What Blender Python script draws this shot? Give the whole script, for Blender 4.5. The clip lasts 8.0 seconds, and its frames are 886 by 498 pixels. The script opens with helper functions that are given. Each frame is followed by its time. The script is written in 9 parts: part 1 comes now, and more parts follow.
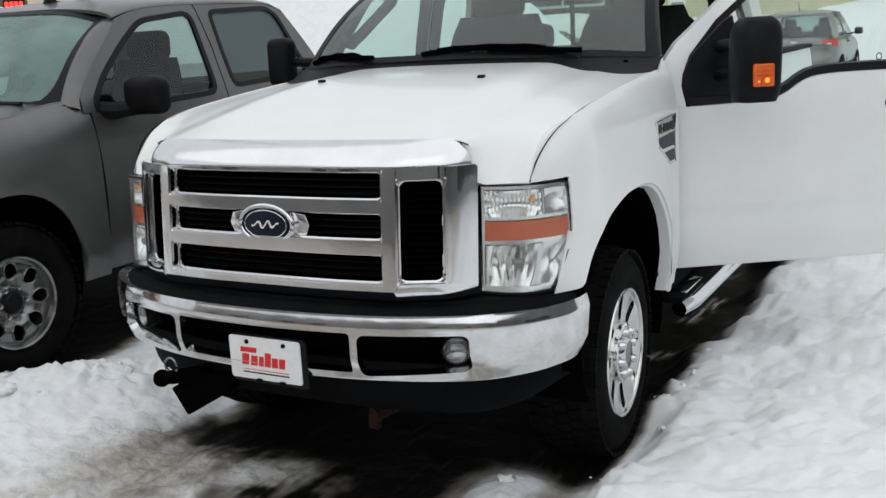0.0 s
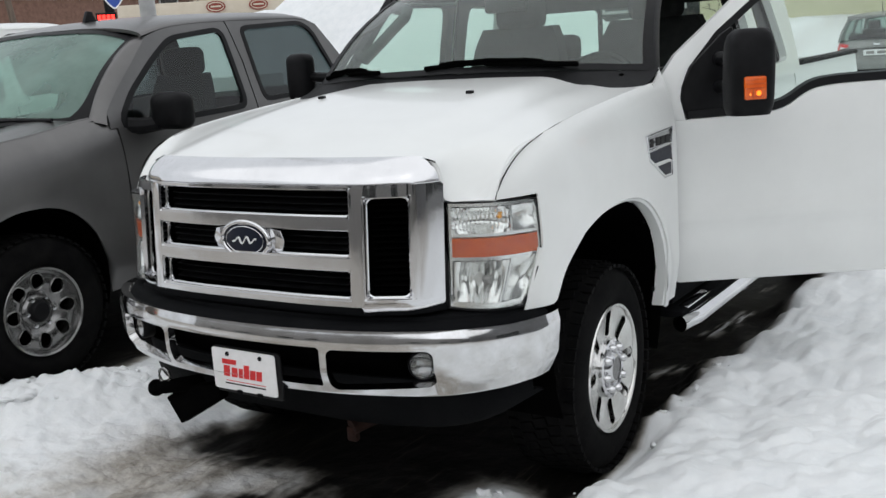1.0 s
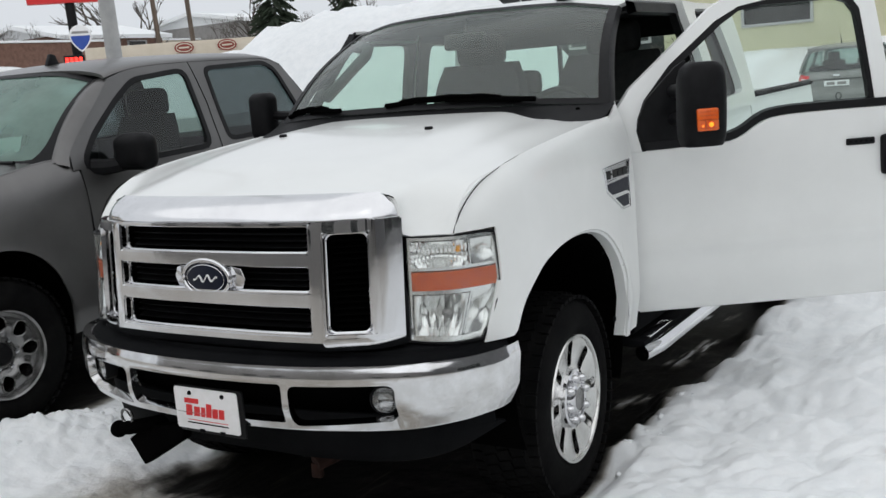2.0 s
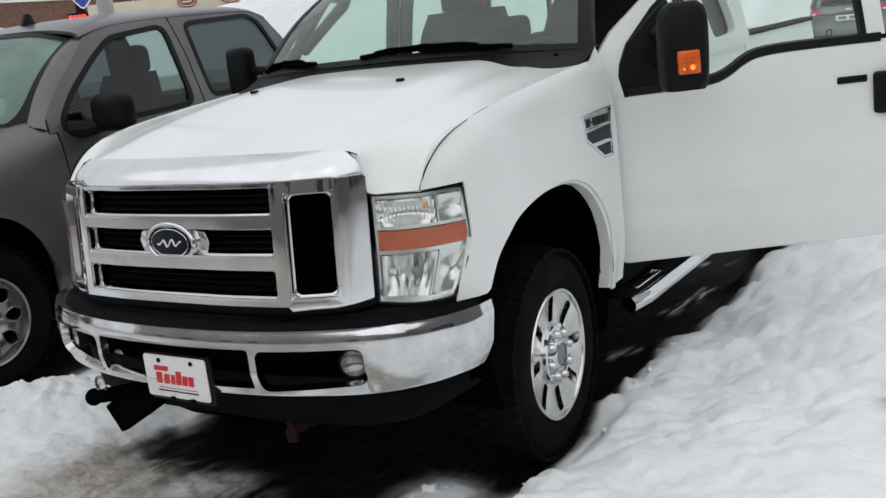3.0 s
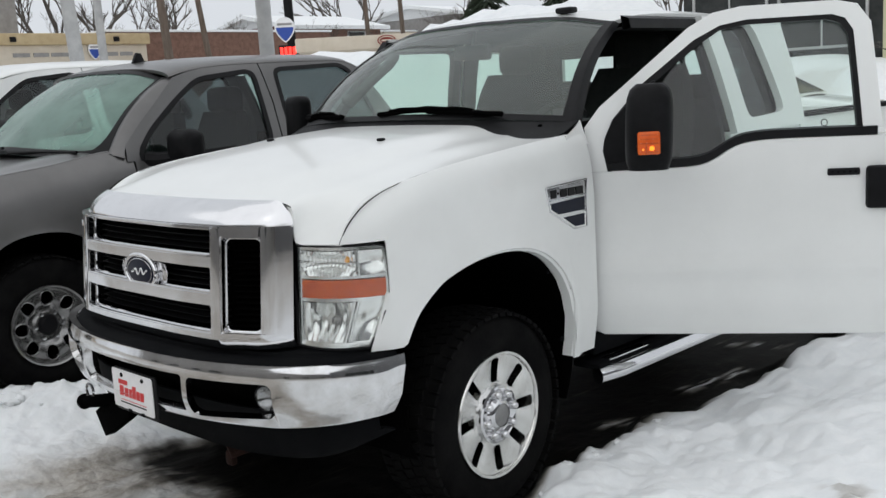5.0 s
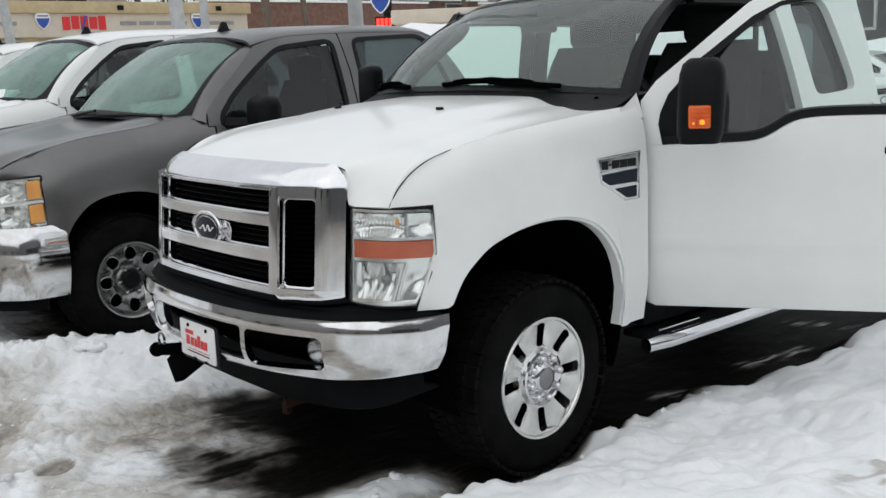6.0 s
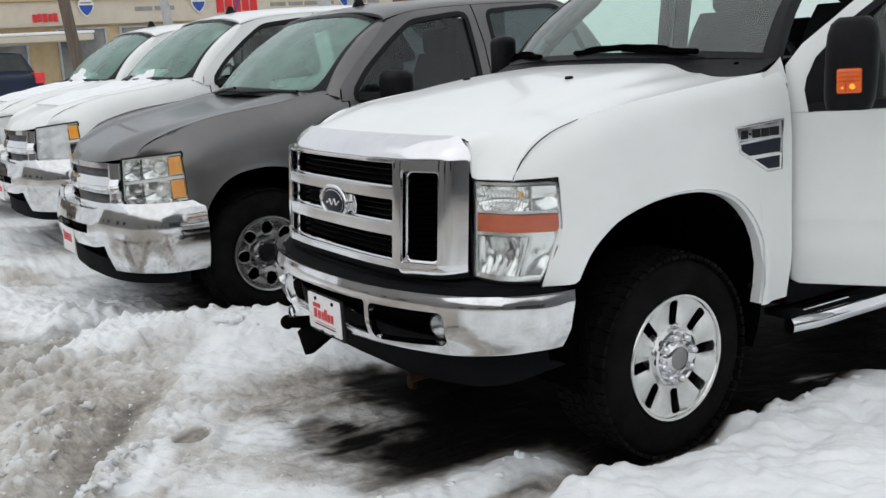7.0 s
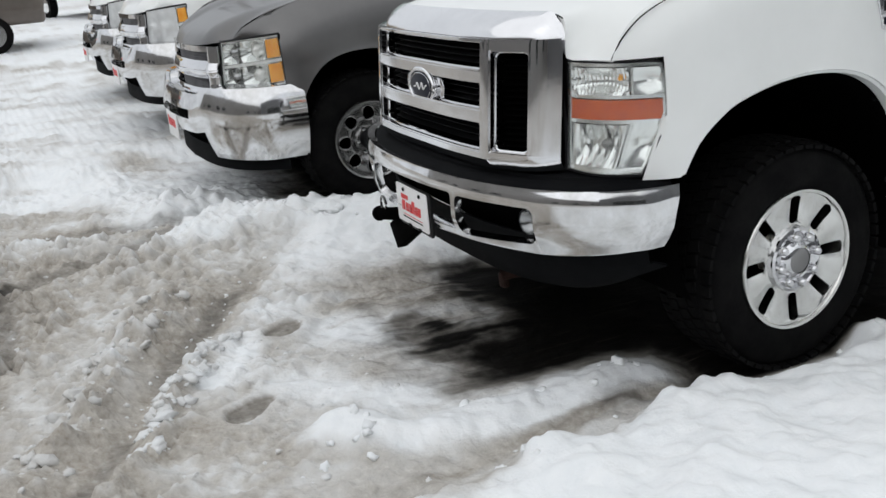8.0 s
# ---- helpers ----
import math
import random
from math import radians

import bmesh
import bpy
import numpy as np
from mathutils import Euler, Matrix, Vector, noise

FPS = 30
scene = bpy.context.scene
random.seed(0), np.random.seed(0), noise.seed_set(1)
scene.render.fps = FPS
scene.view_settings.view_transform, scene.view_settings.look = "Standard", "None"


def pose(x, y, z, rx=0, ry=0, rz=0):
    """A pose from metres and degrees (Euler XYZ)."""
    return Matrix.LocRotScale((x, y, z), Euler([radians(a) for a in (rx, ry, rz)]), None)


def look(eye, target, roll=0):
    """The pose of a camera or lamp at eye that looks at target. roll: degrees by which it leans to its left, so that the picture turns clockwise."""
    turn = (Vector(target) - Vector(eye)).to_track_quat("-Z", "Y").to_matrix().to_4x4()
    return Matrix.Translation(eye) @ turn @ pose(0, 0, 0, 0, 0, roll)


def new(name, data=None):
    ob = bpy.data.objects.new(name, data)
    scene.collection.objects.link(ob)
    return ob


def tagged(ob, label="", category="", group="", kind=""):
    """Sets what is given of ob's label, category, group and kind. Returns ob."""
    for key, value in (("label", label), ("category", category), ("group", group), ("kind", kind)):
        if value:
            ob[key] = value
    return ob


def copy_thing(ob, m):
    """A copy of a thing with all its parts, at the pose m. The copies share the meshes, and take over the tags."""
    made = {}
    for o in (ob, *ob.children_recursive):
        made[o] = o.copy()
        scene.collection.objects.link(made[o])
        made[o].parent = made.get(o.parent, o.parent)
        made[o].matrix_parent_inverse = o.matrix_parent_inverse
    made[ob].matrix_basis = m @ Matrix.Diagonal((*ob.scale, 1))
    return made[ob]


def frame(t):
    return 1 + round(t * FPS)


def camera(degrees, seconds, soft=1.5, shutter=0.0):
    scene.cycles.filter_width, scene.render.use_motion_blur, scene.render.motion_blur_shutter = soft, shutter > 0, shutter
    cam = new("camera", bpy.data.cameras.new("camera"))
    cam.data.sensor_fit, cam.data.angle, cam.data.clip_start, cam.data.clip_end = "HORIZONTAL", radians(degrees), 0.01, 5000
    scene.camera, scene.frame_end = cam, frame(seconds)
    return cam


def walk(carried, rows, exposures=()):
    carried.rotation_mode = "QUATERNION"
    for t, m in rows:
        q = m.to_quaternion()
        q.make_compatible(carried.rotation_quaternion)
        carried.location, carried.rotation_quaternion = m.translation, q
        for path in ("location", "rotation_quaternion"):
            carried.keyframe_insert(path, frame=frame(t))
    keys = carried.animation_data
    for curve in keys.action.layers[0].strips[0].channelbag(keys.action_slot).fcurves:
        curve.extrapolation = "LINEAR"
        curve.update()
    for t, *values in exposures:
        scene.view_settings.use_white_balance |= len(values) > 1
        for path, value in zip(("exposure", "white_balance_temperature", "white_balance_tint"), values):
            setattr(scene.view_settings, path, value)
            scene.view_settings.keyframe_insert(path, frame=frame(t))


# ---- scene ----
cam = camera(47.2, 8.0)
METRES, EYE, TILT, LEAN, TURN = 8.0, 1.5, 0.0, 0.0, 0.0
PATH = [
    (0, (2.187, -3.686, 1.684), (1.242, -1.973, 1.266), -3.14),
    (0.2, (2.219, -3.647, 1.683), (1.229, -1.959, 1.268), -2.72),
    (0.5, (2.298, -3.604, 1.688), (1.250, -1.944, 1.304), -4.19),
    (0.8, (2.448, -3.551, 1.696), (1.379, -1.908, 1.303), -3.80),
    (1, (2.547, -3.506, 1.705), (1.452, -1.881, 1.307), -4.00),
    (1.2, (2.583, -3.502, 1.680), (1.494, -1.861, 1.334), -4.09),
    (2.3, (2.618, -3.508, 1.705), (1.567, -1.840, 1.370), -4.82),
    (2.5, (2.640, -3.466, 1.705), (1.567, -1.818, 1.342), -5.08),
    (2.7, (2.667, -3.457, 1.684), (1.605, -1.798, 1.339), -5.19),
    (3, (2.677, -3.323, 1.694), (1.598, -1.695, 1.265), -6.66),
    (3.2, (2.707, -3.236, 1.685), (1.556, -1.660, 1.246), -5.51),
    (3.5, (2.750, -3.121, 1.692), (1.553, -1.567, 1.300), -6.25),
    (3.8, (2.898, -3.083, 1.661), (1.675, -1.554, 1.255), -6.91),
    (4, (3.059, -3.034, 1.691), (1.766, -1.549, 1.336), -5.89),
    (4.2, (3.210, -3.011, 1.707), (1.861, -1.565, 1.408), -5.13),
    (5.3, (3.634, -2.854, 1.708), (2.218, -1.483, 1.366), -1.88),
    (5.5, (3.709, -2.842, 1.690), (2.250, -1.525, 1.322), -1.46),
    (5.8, (3.745, -2.883, 1.681), (2.261, -1.590, 1.324), -1.40),
    (6, (3.753, -2.874, 1.691), (2.248, -1.607, 1.333), -2.22),
    (6.3, (3.768, -2.883, 1.685), (2.242, -1.639, 1.333), -2.78),
    (6.5, (3.773, -2.854, 1.684), (2.241, -1.617, 1.330), -3.32),
    (6.8, (3.790, -2.812, 1.685), (2.212, -1.630, 1.344), -2.84),
    (7, (3.723, -2.759, 1.664), (2.055, -1.728, 1.273), -3.62),
    (7.2, (3.692, -2.741, 1.637), (1.983, -1.786, 1.230), -3.15),
    (7.5, (3.565, -2.616, 1.623), (1.840, -1.735, 1.125), -3.25),
    (7.8, (3.530, -2.523, 1.621), (1.792, -1.712, 1.052), -4.50),
    (8, (3.548, -2.481, 1.617), (1.797, -1.720, 1.023), -5.19),
]
walk(cam, [(t, look(eye, target, roll)) for t, eye, target, roll in PATH], ((0, 0.03), (1.2, 0.03), (2.5, -0.05), (4.2, -0.04), (5.5, 0.0), (7.0, 0.08), (8.0, 0.04)))

# ---------------------------------------------------------------- light
world = bpy.data.worlds.new("overcast_sky")
scene.world = world
world.use_nodes = True
wn, wl = world.node_tree.nodes, world.node_tree.links
sky = wn.new("ShaderNodeTexSky")
sky.sky_type = "NISHITA"
sky.sun_disc = False
sky.sun_elevation, sky.sun_rotation = radians(48), radians(160)
sky.air_density, sky.dust_density, sky.ozone_density = 1.0, 4.0, 1.0
grey = wn.new("ShaderNodeRGBToBW")
cloud = wn.new("ShaderNodeMix")
cloud.data_type = "RGBA"
cloud.inputs[0].default_value = 0.9
bg = wn["Background"]
bg.inputs["Strength"].default_value = 0.087
veil = wn.new("ShaderNodeMix")
veil.data_type = "RGBA"
veil.inputs[0].default_value = 0.9
veil.inputs[7].default_value = (8.75, 9.2, 9.8, 1)
wl.new(sky.outputs[0], grey.inputs[0])
wl.new(sky.outputs[0], cloud.inputs[6])
wl.new(grey.outputs[0], cloud.inputs[7])
wl.new(cloud.outputs[2], veil.inputs[6])
wl.new(veil.outputs[2], bg.inputs["Color"])

sun_data = bpy.data.lights.new("sun", "SUN")
sun_data.energy, sun_data.angle, sun_data.color = 0.8, radians(120), (1.0, 0.985, 0.965)
sun = new("sun", sun_data)
sun.matrix_world = look((1.5, -3.5, 12), (0, 0, 0))


# ---------------------------------------------------------------- materials
def node_mat(name):
    m = bpy.data.materials.new(name)
    m.use_nodes = True
    nt = m.node_tree
    return m, nt, nt.nodes["Principled BSDF"]


def coords(nt, scale):
    tc = nt.nodes.new("ShaderNodeTexCoord")
    mp = nt.nodes.new("ShaderNodeMapping")
    mp.inputs["Scale"].default_value = scale if isinstance(scale, tuple) else (scale,) * 3
    nt.links.new(tc.outputs["Object"], mp.inputs[0])
    return mp.outputs[0]


def noise_node(nt, scale, detail=4.0, rough=0.6, vec=None):
    n = nt.nodes.new("ShaderNodeTexNoise")
    n.inputs["Scale"].default_value, n.inputs["Detail"].default_value, n.inputs["Roughness"].default_value = scale, detail, rough
    nt.links.new(vec or coords(nt, 1.0), n.inputs["Vector"])
    return n.outputs["Fac"]


def ramp(nt, fac, stops):
    r = nt.nodes.new("ShaderNodeValToRGB")
    while len(r.color_ramp.elements) < len(stops):
        r.color_ramp.elements.new(0.5)
    for e, (p, c) in zip(r.color_ramp.elements, stops):
        e.position, e.color = p, (*c, 1) if len(c) == 3 else c
    nt.links.new(fac, r.inputs[0])
    return r.outputs[0]


def bump(nt, bsdf, height, strength, dist=0.01):
    b = nt.nodes.new("ShaderNodeBump")
    b.inputs["Strength"].default_value, b.inputs["Distance"].default_value = strength, dist
    nt.links.new(height, b.inputs["Height"])
    nt.links.new(b.outputs[0], bsdf.inputs["Normal"])


def surface(name, a, b, rough=0.5, sheen=0.5, metal=0.0, scale=8.0, bumps=0.0, bscale=60.0, coat=0.0, spread=0.12, stretch=1.0, bdist=0.01):
    """A material that wavers between two colours, with grain and uneven gloss."""
    m, nt, p = node_mat(name)
    v = coords(nt, (1.0, 1.0, stretch))
    big, small = noise_node(nt, scale, 5, 0.65, v), noise_node(nt, bscale, 3, 0.6, v)
    nt.links.new(ramp(nt, big, [(0.35, a), (0.65, b)]), p.inputs["Base Color"])
    mr = nt.nodes.new("ShaderNodeMapRange")
    mr.inputs[3].default_value, mr.inputs[4].default_value = max(rough - spread, 0.02), min(rough + spread, 1)
    nt.links.new(small, mr.inputs[0])
    nt.links.new(mr.outputs[0], p.inputs["Roughness"])
    p.inputs["Metallic"].default_value = metal
    p.inputs["Specular IOR Level"].default_value = sheen
    p.inputs["Coat Weight"].default_value = coat
    p.inputs["Coat Roughness"].default_value = 0.06
    if bumps:
        bump(nt, p, small, bumps, bdist)
    return m


def glass_mat(name, tint, rough=0.02, film=0.0, film_colour=(0.5, 0.52, 0.51)):
    """Thin window glass: mostly see-through, glossy by its angle, with a diffuse film of snow, frost and painted haze.
    """
    m, nt, p = node_mat(name)
    out = nt.nodes["Material Output"]
    tr = nt.nodes.new("ShaderNodeBsdfTransparent")
    tr.inputs[0].default_value = (*tint, 1)
    gl = nt.nodes.new("ShaderNodeBsdfGlossy")
    gl.inputs["Roughness"].default_value = rough
    lw = nt.nodes.new("ShaderNodeLayerWeight")
    lw.inputs[0].default_value = 0.5
    pw = nt.nodes.new("ShaderNodeMath")
    pw.operation = "POWER"
    pw.inputs[1].default_value = 5.0
    nt.links.new(lw.outputs["Facing"], pw.inputs[0])
    fr = nt.nodes.new("ShaderNodeMapRange")
    fr.inputs[3].default_value = 0.06
    nt.links.new(pw.outputs[0], fr.inputs[0])
    mx = nt.nodes.new("ShaderNodeMixShader")
    nt.links.new(fr.outputs[0], mx.inputs[0])
    nt.links.new(tr.outputs[0], mx.inputs[1])
    nt.links.new(gl.outputs[0], mx.inputs[2])
    last = mx.outputs[0]
    if film:
        df = nt.nodes.new("ShaderNodeBsdfDiffuse")
        df.inputs[0].default_value = (*film_colour, 1)
        share = nt.nodes.new("ShaderNodeMapRange")
        share.inputs[1].default_value, share.inputs[2].default_value = 0.3, 0.7
        share.inputs[3].default_value, share.inputs[4].default_value = film * 0.75, film * 1.25
        nt.links.new(noise_node(nt, 3.0, 4, 0.6), share.inputs[0])
        fm = nt.nodes.new("ShaderNodeMixShader")
        nt.links.new(share.outputs[0], fm.inputs[0])
        nt.links.new(last, fm.inputs[1])
        nt.links.new(df.outputs[0], fm.inputs[2])
        last = fm.outputs[0]
    nt.links.new(last, out.inputs[0])
    return m


def glow(name, colour, strength):
    m, nt, p = node_mat(name)
    p.inputs["Base Color"].default_value = (*colour, 1)
    p.inputs["Emission Color"].default_value = (*colour, 1)
    p.inputs["Emission Strength"].default_value = strength
    return m


WHITE = surface("white_paint", (0.8, 0.81, 0.79), (0.85, 0.86, 0.84), 0.3, scale=1.5, coat=0.5, spread=0.02)
GREY = surface("grey_metallic_paint", (0.132, 0.128, 0.126), (0.16, 0.156, 0.153), 0.36, metal=0.92, scale=1.8, coat=0.3, spread=0.06, bumps=0.03, bscale=300.0)
CHROME = surface("chrome", (0.66, 0.66, 0.67), (0.74, 0.74, 0.75), 0.07, metal=1.0, scale=3.0, spread=0.04, bumps=0.02, bscale=9.0)
BROW_CHROME = surface("hazed_chrome", (0.72, 0.715, 0.725), (0.82, 0.815, 0.82), 0.15, metal=1.0, scale=3.0, spread=0.05, bumps=0.03, bscale=9.0)
DARK_CHROME = surface("dark_chrome", (0.3, 0.3, 0.31), (0.4, 0.4, 0.41), 0.12, metal=1.0, scale=5.0, spread=0.05)
BADGE = surface("satin_chrome_badge", (0.42, 0.42, 0.43), (0.52, 0.52, 0.53), 0.2, metal=1.0, scale=20.0)
# mottled base tone stands in for blotchy reflections of snow and slush
MOTTLED_CHROME = surface("mottled_chrome", (0.58, 0.575, 0.565), (0.78, 0.78, 0.79), 0.09, metal=1.0, scale=6.0, spread=0.06, bumps=0.09, bscale=4.0, bdist=0.02)
ALLOY = surface("machined_alloy", (0.66, 0.65, 0.62), (0.8, 0.8, 0.78), 0.22, metal=1.0, scale=14.0, spread=0.1)
STEEL = surface("painted_steel_wheel", (0.25, 0.247, 0.243), (0.28, 0.277, 0.273), 0.24, metal=0.9, scale=6.0, spread=0.05)
RUBBER = surface("tyre_rubber", (0.003, 0.003, 0.0033), (0.008, 0.0078, 0.0076), 0.85, 0.06, scale=9.0, bumps=0.15, bscale=90.0)
PLASTIC = surface("black_plastic", (0.004, 0.004, 0.0045), (0.009, 0.009, 0.01), 0.5, 0.13, scale=12.0, bumps=0.06, bscale=250.0)
TRIM = surface("satin_black_trim", (0.004, 0.004, 0.0045), (0.008, 0.008, 0.009), 0.45, 0.2, scale=10.0)
# far below real black: the shade of recesses is put into this colour
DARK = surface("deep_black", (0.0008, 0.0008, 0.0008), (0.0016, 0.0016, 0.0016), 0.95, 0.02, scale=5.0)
VALANCE = surface("grey_black_valance", (0.003, 0.0033, 0.004), (0.006, 0.0063, 0.007), 0.75, 0.06, scale=6.0, bumps=0.1, bscale=120.0)
FABRIC = surface("grey_cloth", (0.014, 0.014, 0.014), (0.022, 0.022, 0.022), 0.9, scale=20.0, bumps=0.05, bscale=120.0)
DASH = surface("grey_dashboard", (0.025, 0.026, 0.026), (0.04, 0.041, 0.041), 0.7, scale=15.0, bumps=0.03, bscale=120.0)
AMBER = surface("amber_lens", (0.46, 0.06, 0.004), (0.6, 0.1, 0.008), 0.3, 0.2, scale=20.0, bumps=0.25, bscale=120.0)
AMBER_SIDE = surface("bright_amber_lens", (0.95, 0.36, 0.03), (1.0, 0.46, 0.06), 0.18, scale=20.0, coat=0.5, bumps=0.25, bscale=160.0)
MIRROR_AMBER = surface("deep_amber_lens", (0.72, 0.1, 0.005), (0.85, 0.15, 0.01), 0.18, scale=20.0, coat=0.5, bumps=0.25, bscale=160.0)
RED_LENS = surface("red_lens", (0.62, 0.02, 0.02), (0.75, 0.04, 0.04), 0.3, scale=10.0, coat=0.2)
REFLECTOR = surface("silver_reflector", (0.88, 0.88, 0.86), (0.95, 0.95, 0.93), 0.12, metal=0.6, scale=10.0, bumps=0.7, bscale=55.0, stretch=0.12, bdist=0.02)
LAMP_SILVER = surface("lamp_housing_silver", (0.84, 0.85, 0.84), (0.92, 0.93, 0.92), 0.25, metal=0.0, scale=8.0)
MESH_GREY = surface("grille_mesh_grey", (0.13, 0.13, 0.135), (0.19, 0.19, 0.195), 0.4, metal=0.5, scale=10.0)
GOLD = surface("gold_emblem", (0.5, 0.36, 0.13), (0.6, 0.44, 0.17), 0.3, metal=0.7, scale=12.0)
BLUE = surface("dark_blue_enamel", (0.004, 0.006, 0.016), (0.007, 0.01, 0.024), 0.4, 0.25, scale=8.0)
PLATE = surface("white_plate", (0.78, 0.77, 0.76), (0.84, 0.83, 0.83), 0.35, scale=20.0)
RED = surface("red_print", (0.6, 0.015, 0.02), (0.68, 0.03, 0.03), 0.4, scale=20.0)
RUST = surface("rusty_iron", (0.01, 0.005, 0.004), (0.03, 0.012, 0.008), 0.9, 0.2, scale=30.0, bumps=0.4, bscale=90.0)
# the film paints a pale haze that lightens the dark cab behind
GLASS = glass_mat("windscreen_glass", (0.74, 0.92, 0.83), film=0.14, film_colour=(0.5, 0.56, 0.52))
SIDE_GLASS = glass_mat("door_glass", (0.82, 0.93, 0.89), film=0.04)
TINTED = glass_mat("tinted_glass", (0.13, 0.15, 0.16))
LENS = glass_mat("clear_lens", (0.95, 0.96, 0.95), 0.03, 0.05, (0.8, 0.81, 0.79))
LAMP_CHROME = surface("lamp_reflector_chrome", (0.84, 0.85, 0.84), (0.92, 0.93, 0.92), 0.2, metal=1.0, scale=8.0, spread=0.06)
LIT_AMBER = glow("lit_amber_bulb", (1.0, 0.24, 0.01), 1.5)
LIT_RED = glow("red_led", (1.0, 0.03, 0.02), 3.0)


# ---------------------------------------------------------------- mesh helpers
def part(name, bm, mat, parent=None, label="", smooth=True, weld=True, angle=40):
    """Link a bmesh as one mesh object under a thing or part."""
    if weld:
        bmesh.ops.remove_doubles(bm, verts=bm.verts, dist=1e-5)
        bmesh.ops.recalc_face_normals(bm, faces=bm.faces)
    me = bpy.data.meshes.new(name)
    bm.to_mesh(me)
    bm.free()
    me.materials.append(mat)
    if smooth:
        me.shade_smooth()
        me.set_sharp_from_angle(angle=radians(angle))
    ob = new(name, me)
    if parent is not None:
        ob.parent = parent
    if label:
        ob["label"] = label
    return ob


def thing(name, label, category, group="", kind=""):
    return tagged(new(name), label, category, group, kind)


def quads(bm, rows, close_u=False, close_v=False):
    """Faces over a grid of points."""
    vs = [[bm.verts.new(p) for p in r] for r in rows]
    nr, nc = len(vs), len(vs[0])
    for i in range(nr if close_u else nr - 1):
        for j in range(nc if close_v else nc - 1):
            a, b, c, d = vs[i][j], vs[i][(j + 1) % nc], vs[(i + 1) % nr][(j + 1) % nc], vs[(i + 1) % nr][j]
            try:
                bm.faces.new((a, b, c, d))
            except ValueError:
                pass
    return vs


def sheet(rows, thick=0.0, out=None):
    bm = out or bmesh.new()
    quads(bm, rows)
    if thick:
        bmesh.ops.remove_doubles(bm, verts=bm.verts, dist=1e-5)
        bmesh.ops.recalc_face_normals(bm, faces=bm.faces)
        bmesh.ops.solidify(bm, geom=bm.faces[:], thickness=thick)
    return bm


def shell(rows, off):
    """A closed plate: a grid of points and the same grid moved by off, joined along the rim."""
    off = Vector(off)
    a = [[Vector(p) for p in r] for r in rows]
    b = [[p + off for p in r] for r in a]
    bm = bmesh.new()
    quads(bm, a)
    quads(bm, b)
    quads(bm, [a[0], b[0]])
    quads(bm, [a[-1], b[-1]])
    quads(bm, [[r[0] for r in a], [r[0] for r in b]])
    quads(bm, [[r[-1] for r in a], [r[-1] for r in b]])
    bmesh.ops.remove_doubles(bm, verts=bm.verts, dist=1e-5)
    bmesh.ops.recalc_face_normals(bm, faces=bm.faces)
    return bm


def box(bm, lo, hi, bevel=0.0, m=None, seg=2):
    """A block between two corners, with rounded edges."""
    lo, hi = Vector(lo), Vector(hi)
    made = bmesh.ops.create_cube(bm, size=1.0, matrix=Matrix.Translation((lo + hi) / 2) @ Matrix.Diagonal((*(hi - lo), 1)))
    vs = made["verts"]
    if bevel:
        es = {e for v in vs for e in v.link_edges}
        r = bmesh.ops.bevel(bm, geom=list(es), offset=bevel, segments=seg, affect="EDGES", profile=0.5)
        vs = list({v for f in r["faces"] for v in f.verts} | {v for v in vs if v.is_valid})
    if m is not None:
        bmesh.ops.transform(bm, matrix=m, verts=vs)
    return vs


def prism(bm, outline, depth, bevel=0.0, m=None, seg=2):
    """An outline in x, y drawn out along z, with rounded edges."""
    vs = [bm.verts.new((x, y, 0)) for x, y in outline]
    f = bm.faces.new(vs)
    r = bmesh.ops.extrude_face_region(bm, geom=[f])
    top = [g for g in r["geom"] if isinstance(g, bmesh.types.BMVert)]
    bmesh.ops.translate(bm, vec=(0, 0, depth), verts=top)
    allv = vs + top
    if bevel:
        es = {e for v in allv for e in v.link_edges}
        b = bmesh.ops.bevel(bm, geom=list(es), offset=bevel, segments=seg, affect="EDGES", profile=0.5)
        allv = list({v for g in b["faces"] for v in g.verts} | {v for v in allv if v.is_valid})
    if m is not None:
        bmesh.ops.transform(bm, matrix=m, verts=allv)
    return allv


def tube(bm, path, r, n=10):
    """A round bar along a path, capped. r may be one radius or one for each point."""
    pts = [Vector(p) for p in path]
    rs = r if isinstance(r, (list, tuple)) else [r] * len(pts)
    rings, up = [], Vector((0, 0, 1))
    for i, p in enumerate(pts):
        d = (pts[min(i + 1, len(pts) - 1)] - pts[max(i - 1, 0)]).normalized()
        s = d.cross(up if abs(d.z) < 0.95 else Vector((1, 0, 0))).normalized()
        q = s.cross(d)
        rings.append([p + rs[i] * (math.cos(2 * math.pi * k / n) * s + math.sin(2 * math.pi * k / n) * q) for k in range(n)])
    vs = quads(bm, rings, close_v=True)
    bm.faces.new(vs[0][::-1])
    bm.faces.new(vs[-1])


def lathe(bm, profile, n=48, m=None, close=False):
    """A profile of (x along the axle, radius) turned round the x axis."""
    rings = [[(x, r * math.cos(2 * math.pi * k / n), r * math.sin(2 * math.pi * k / n)) for x, r in profile] for k in range(n)]
    vs = quads(bm, rings, close_u=True, close_v=close)
    if m is not None:
        bmesh.ops.transform(bm, matrix=m, verts=[v for r in vs for v in r])


def lerp(a, b, t):
    return a + (b - a) * t


def sstep(a, b, x):
    t = min(max((x - a) / (b - a), 0.0), 1.0)
    return t * t * (3 - 2 * t)


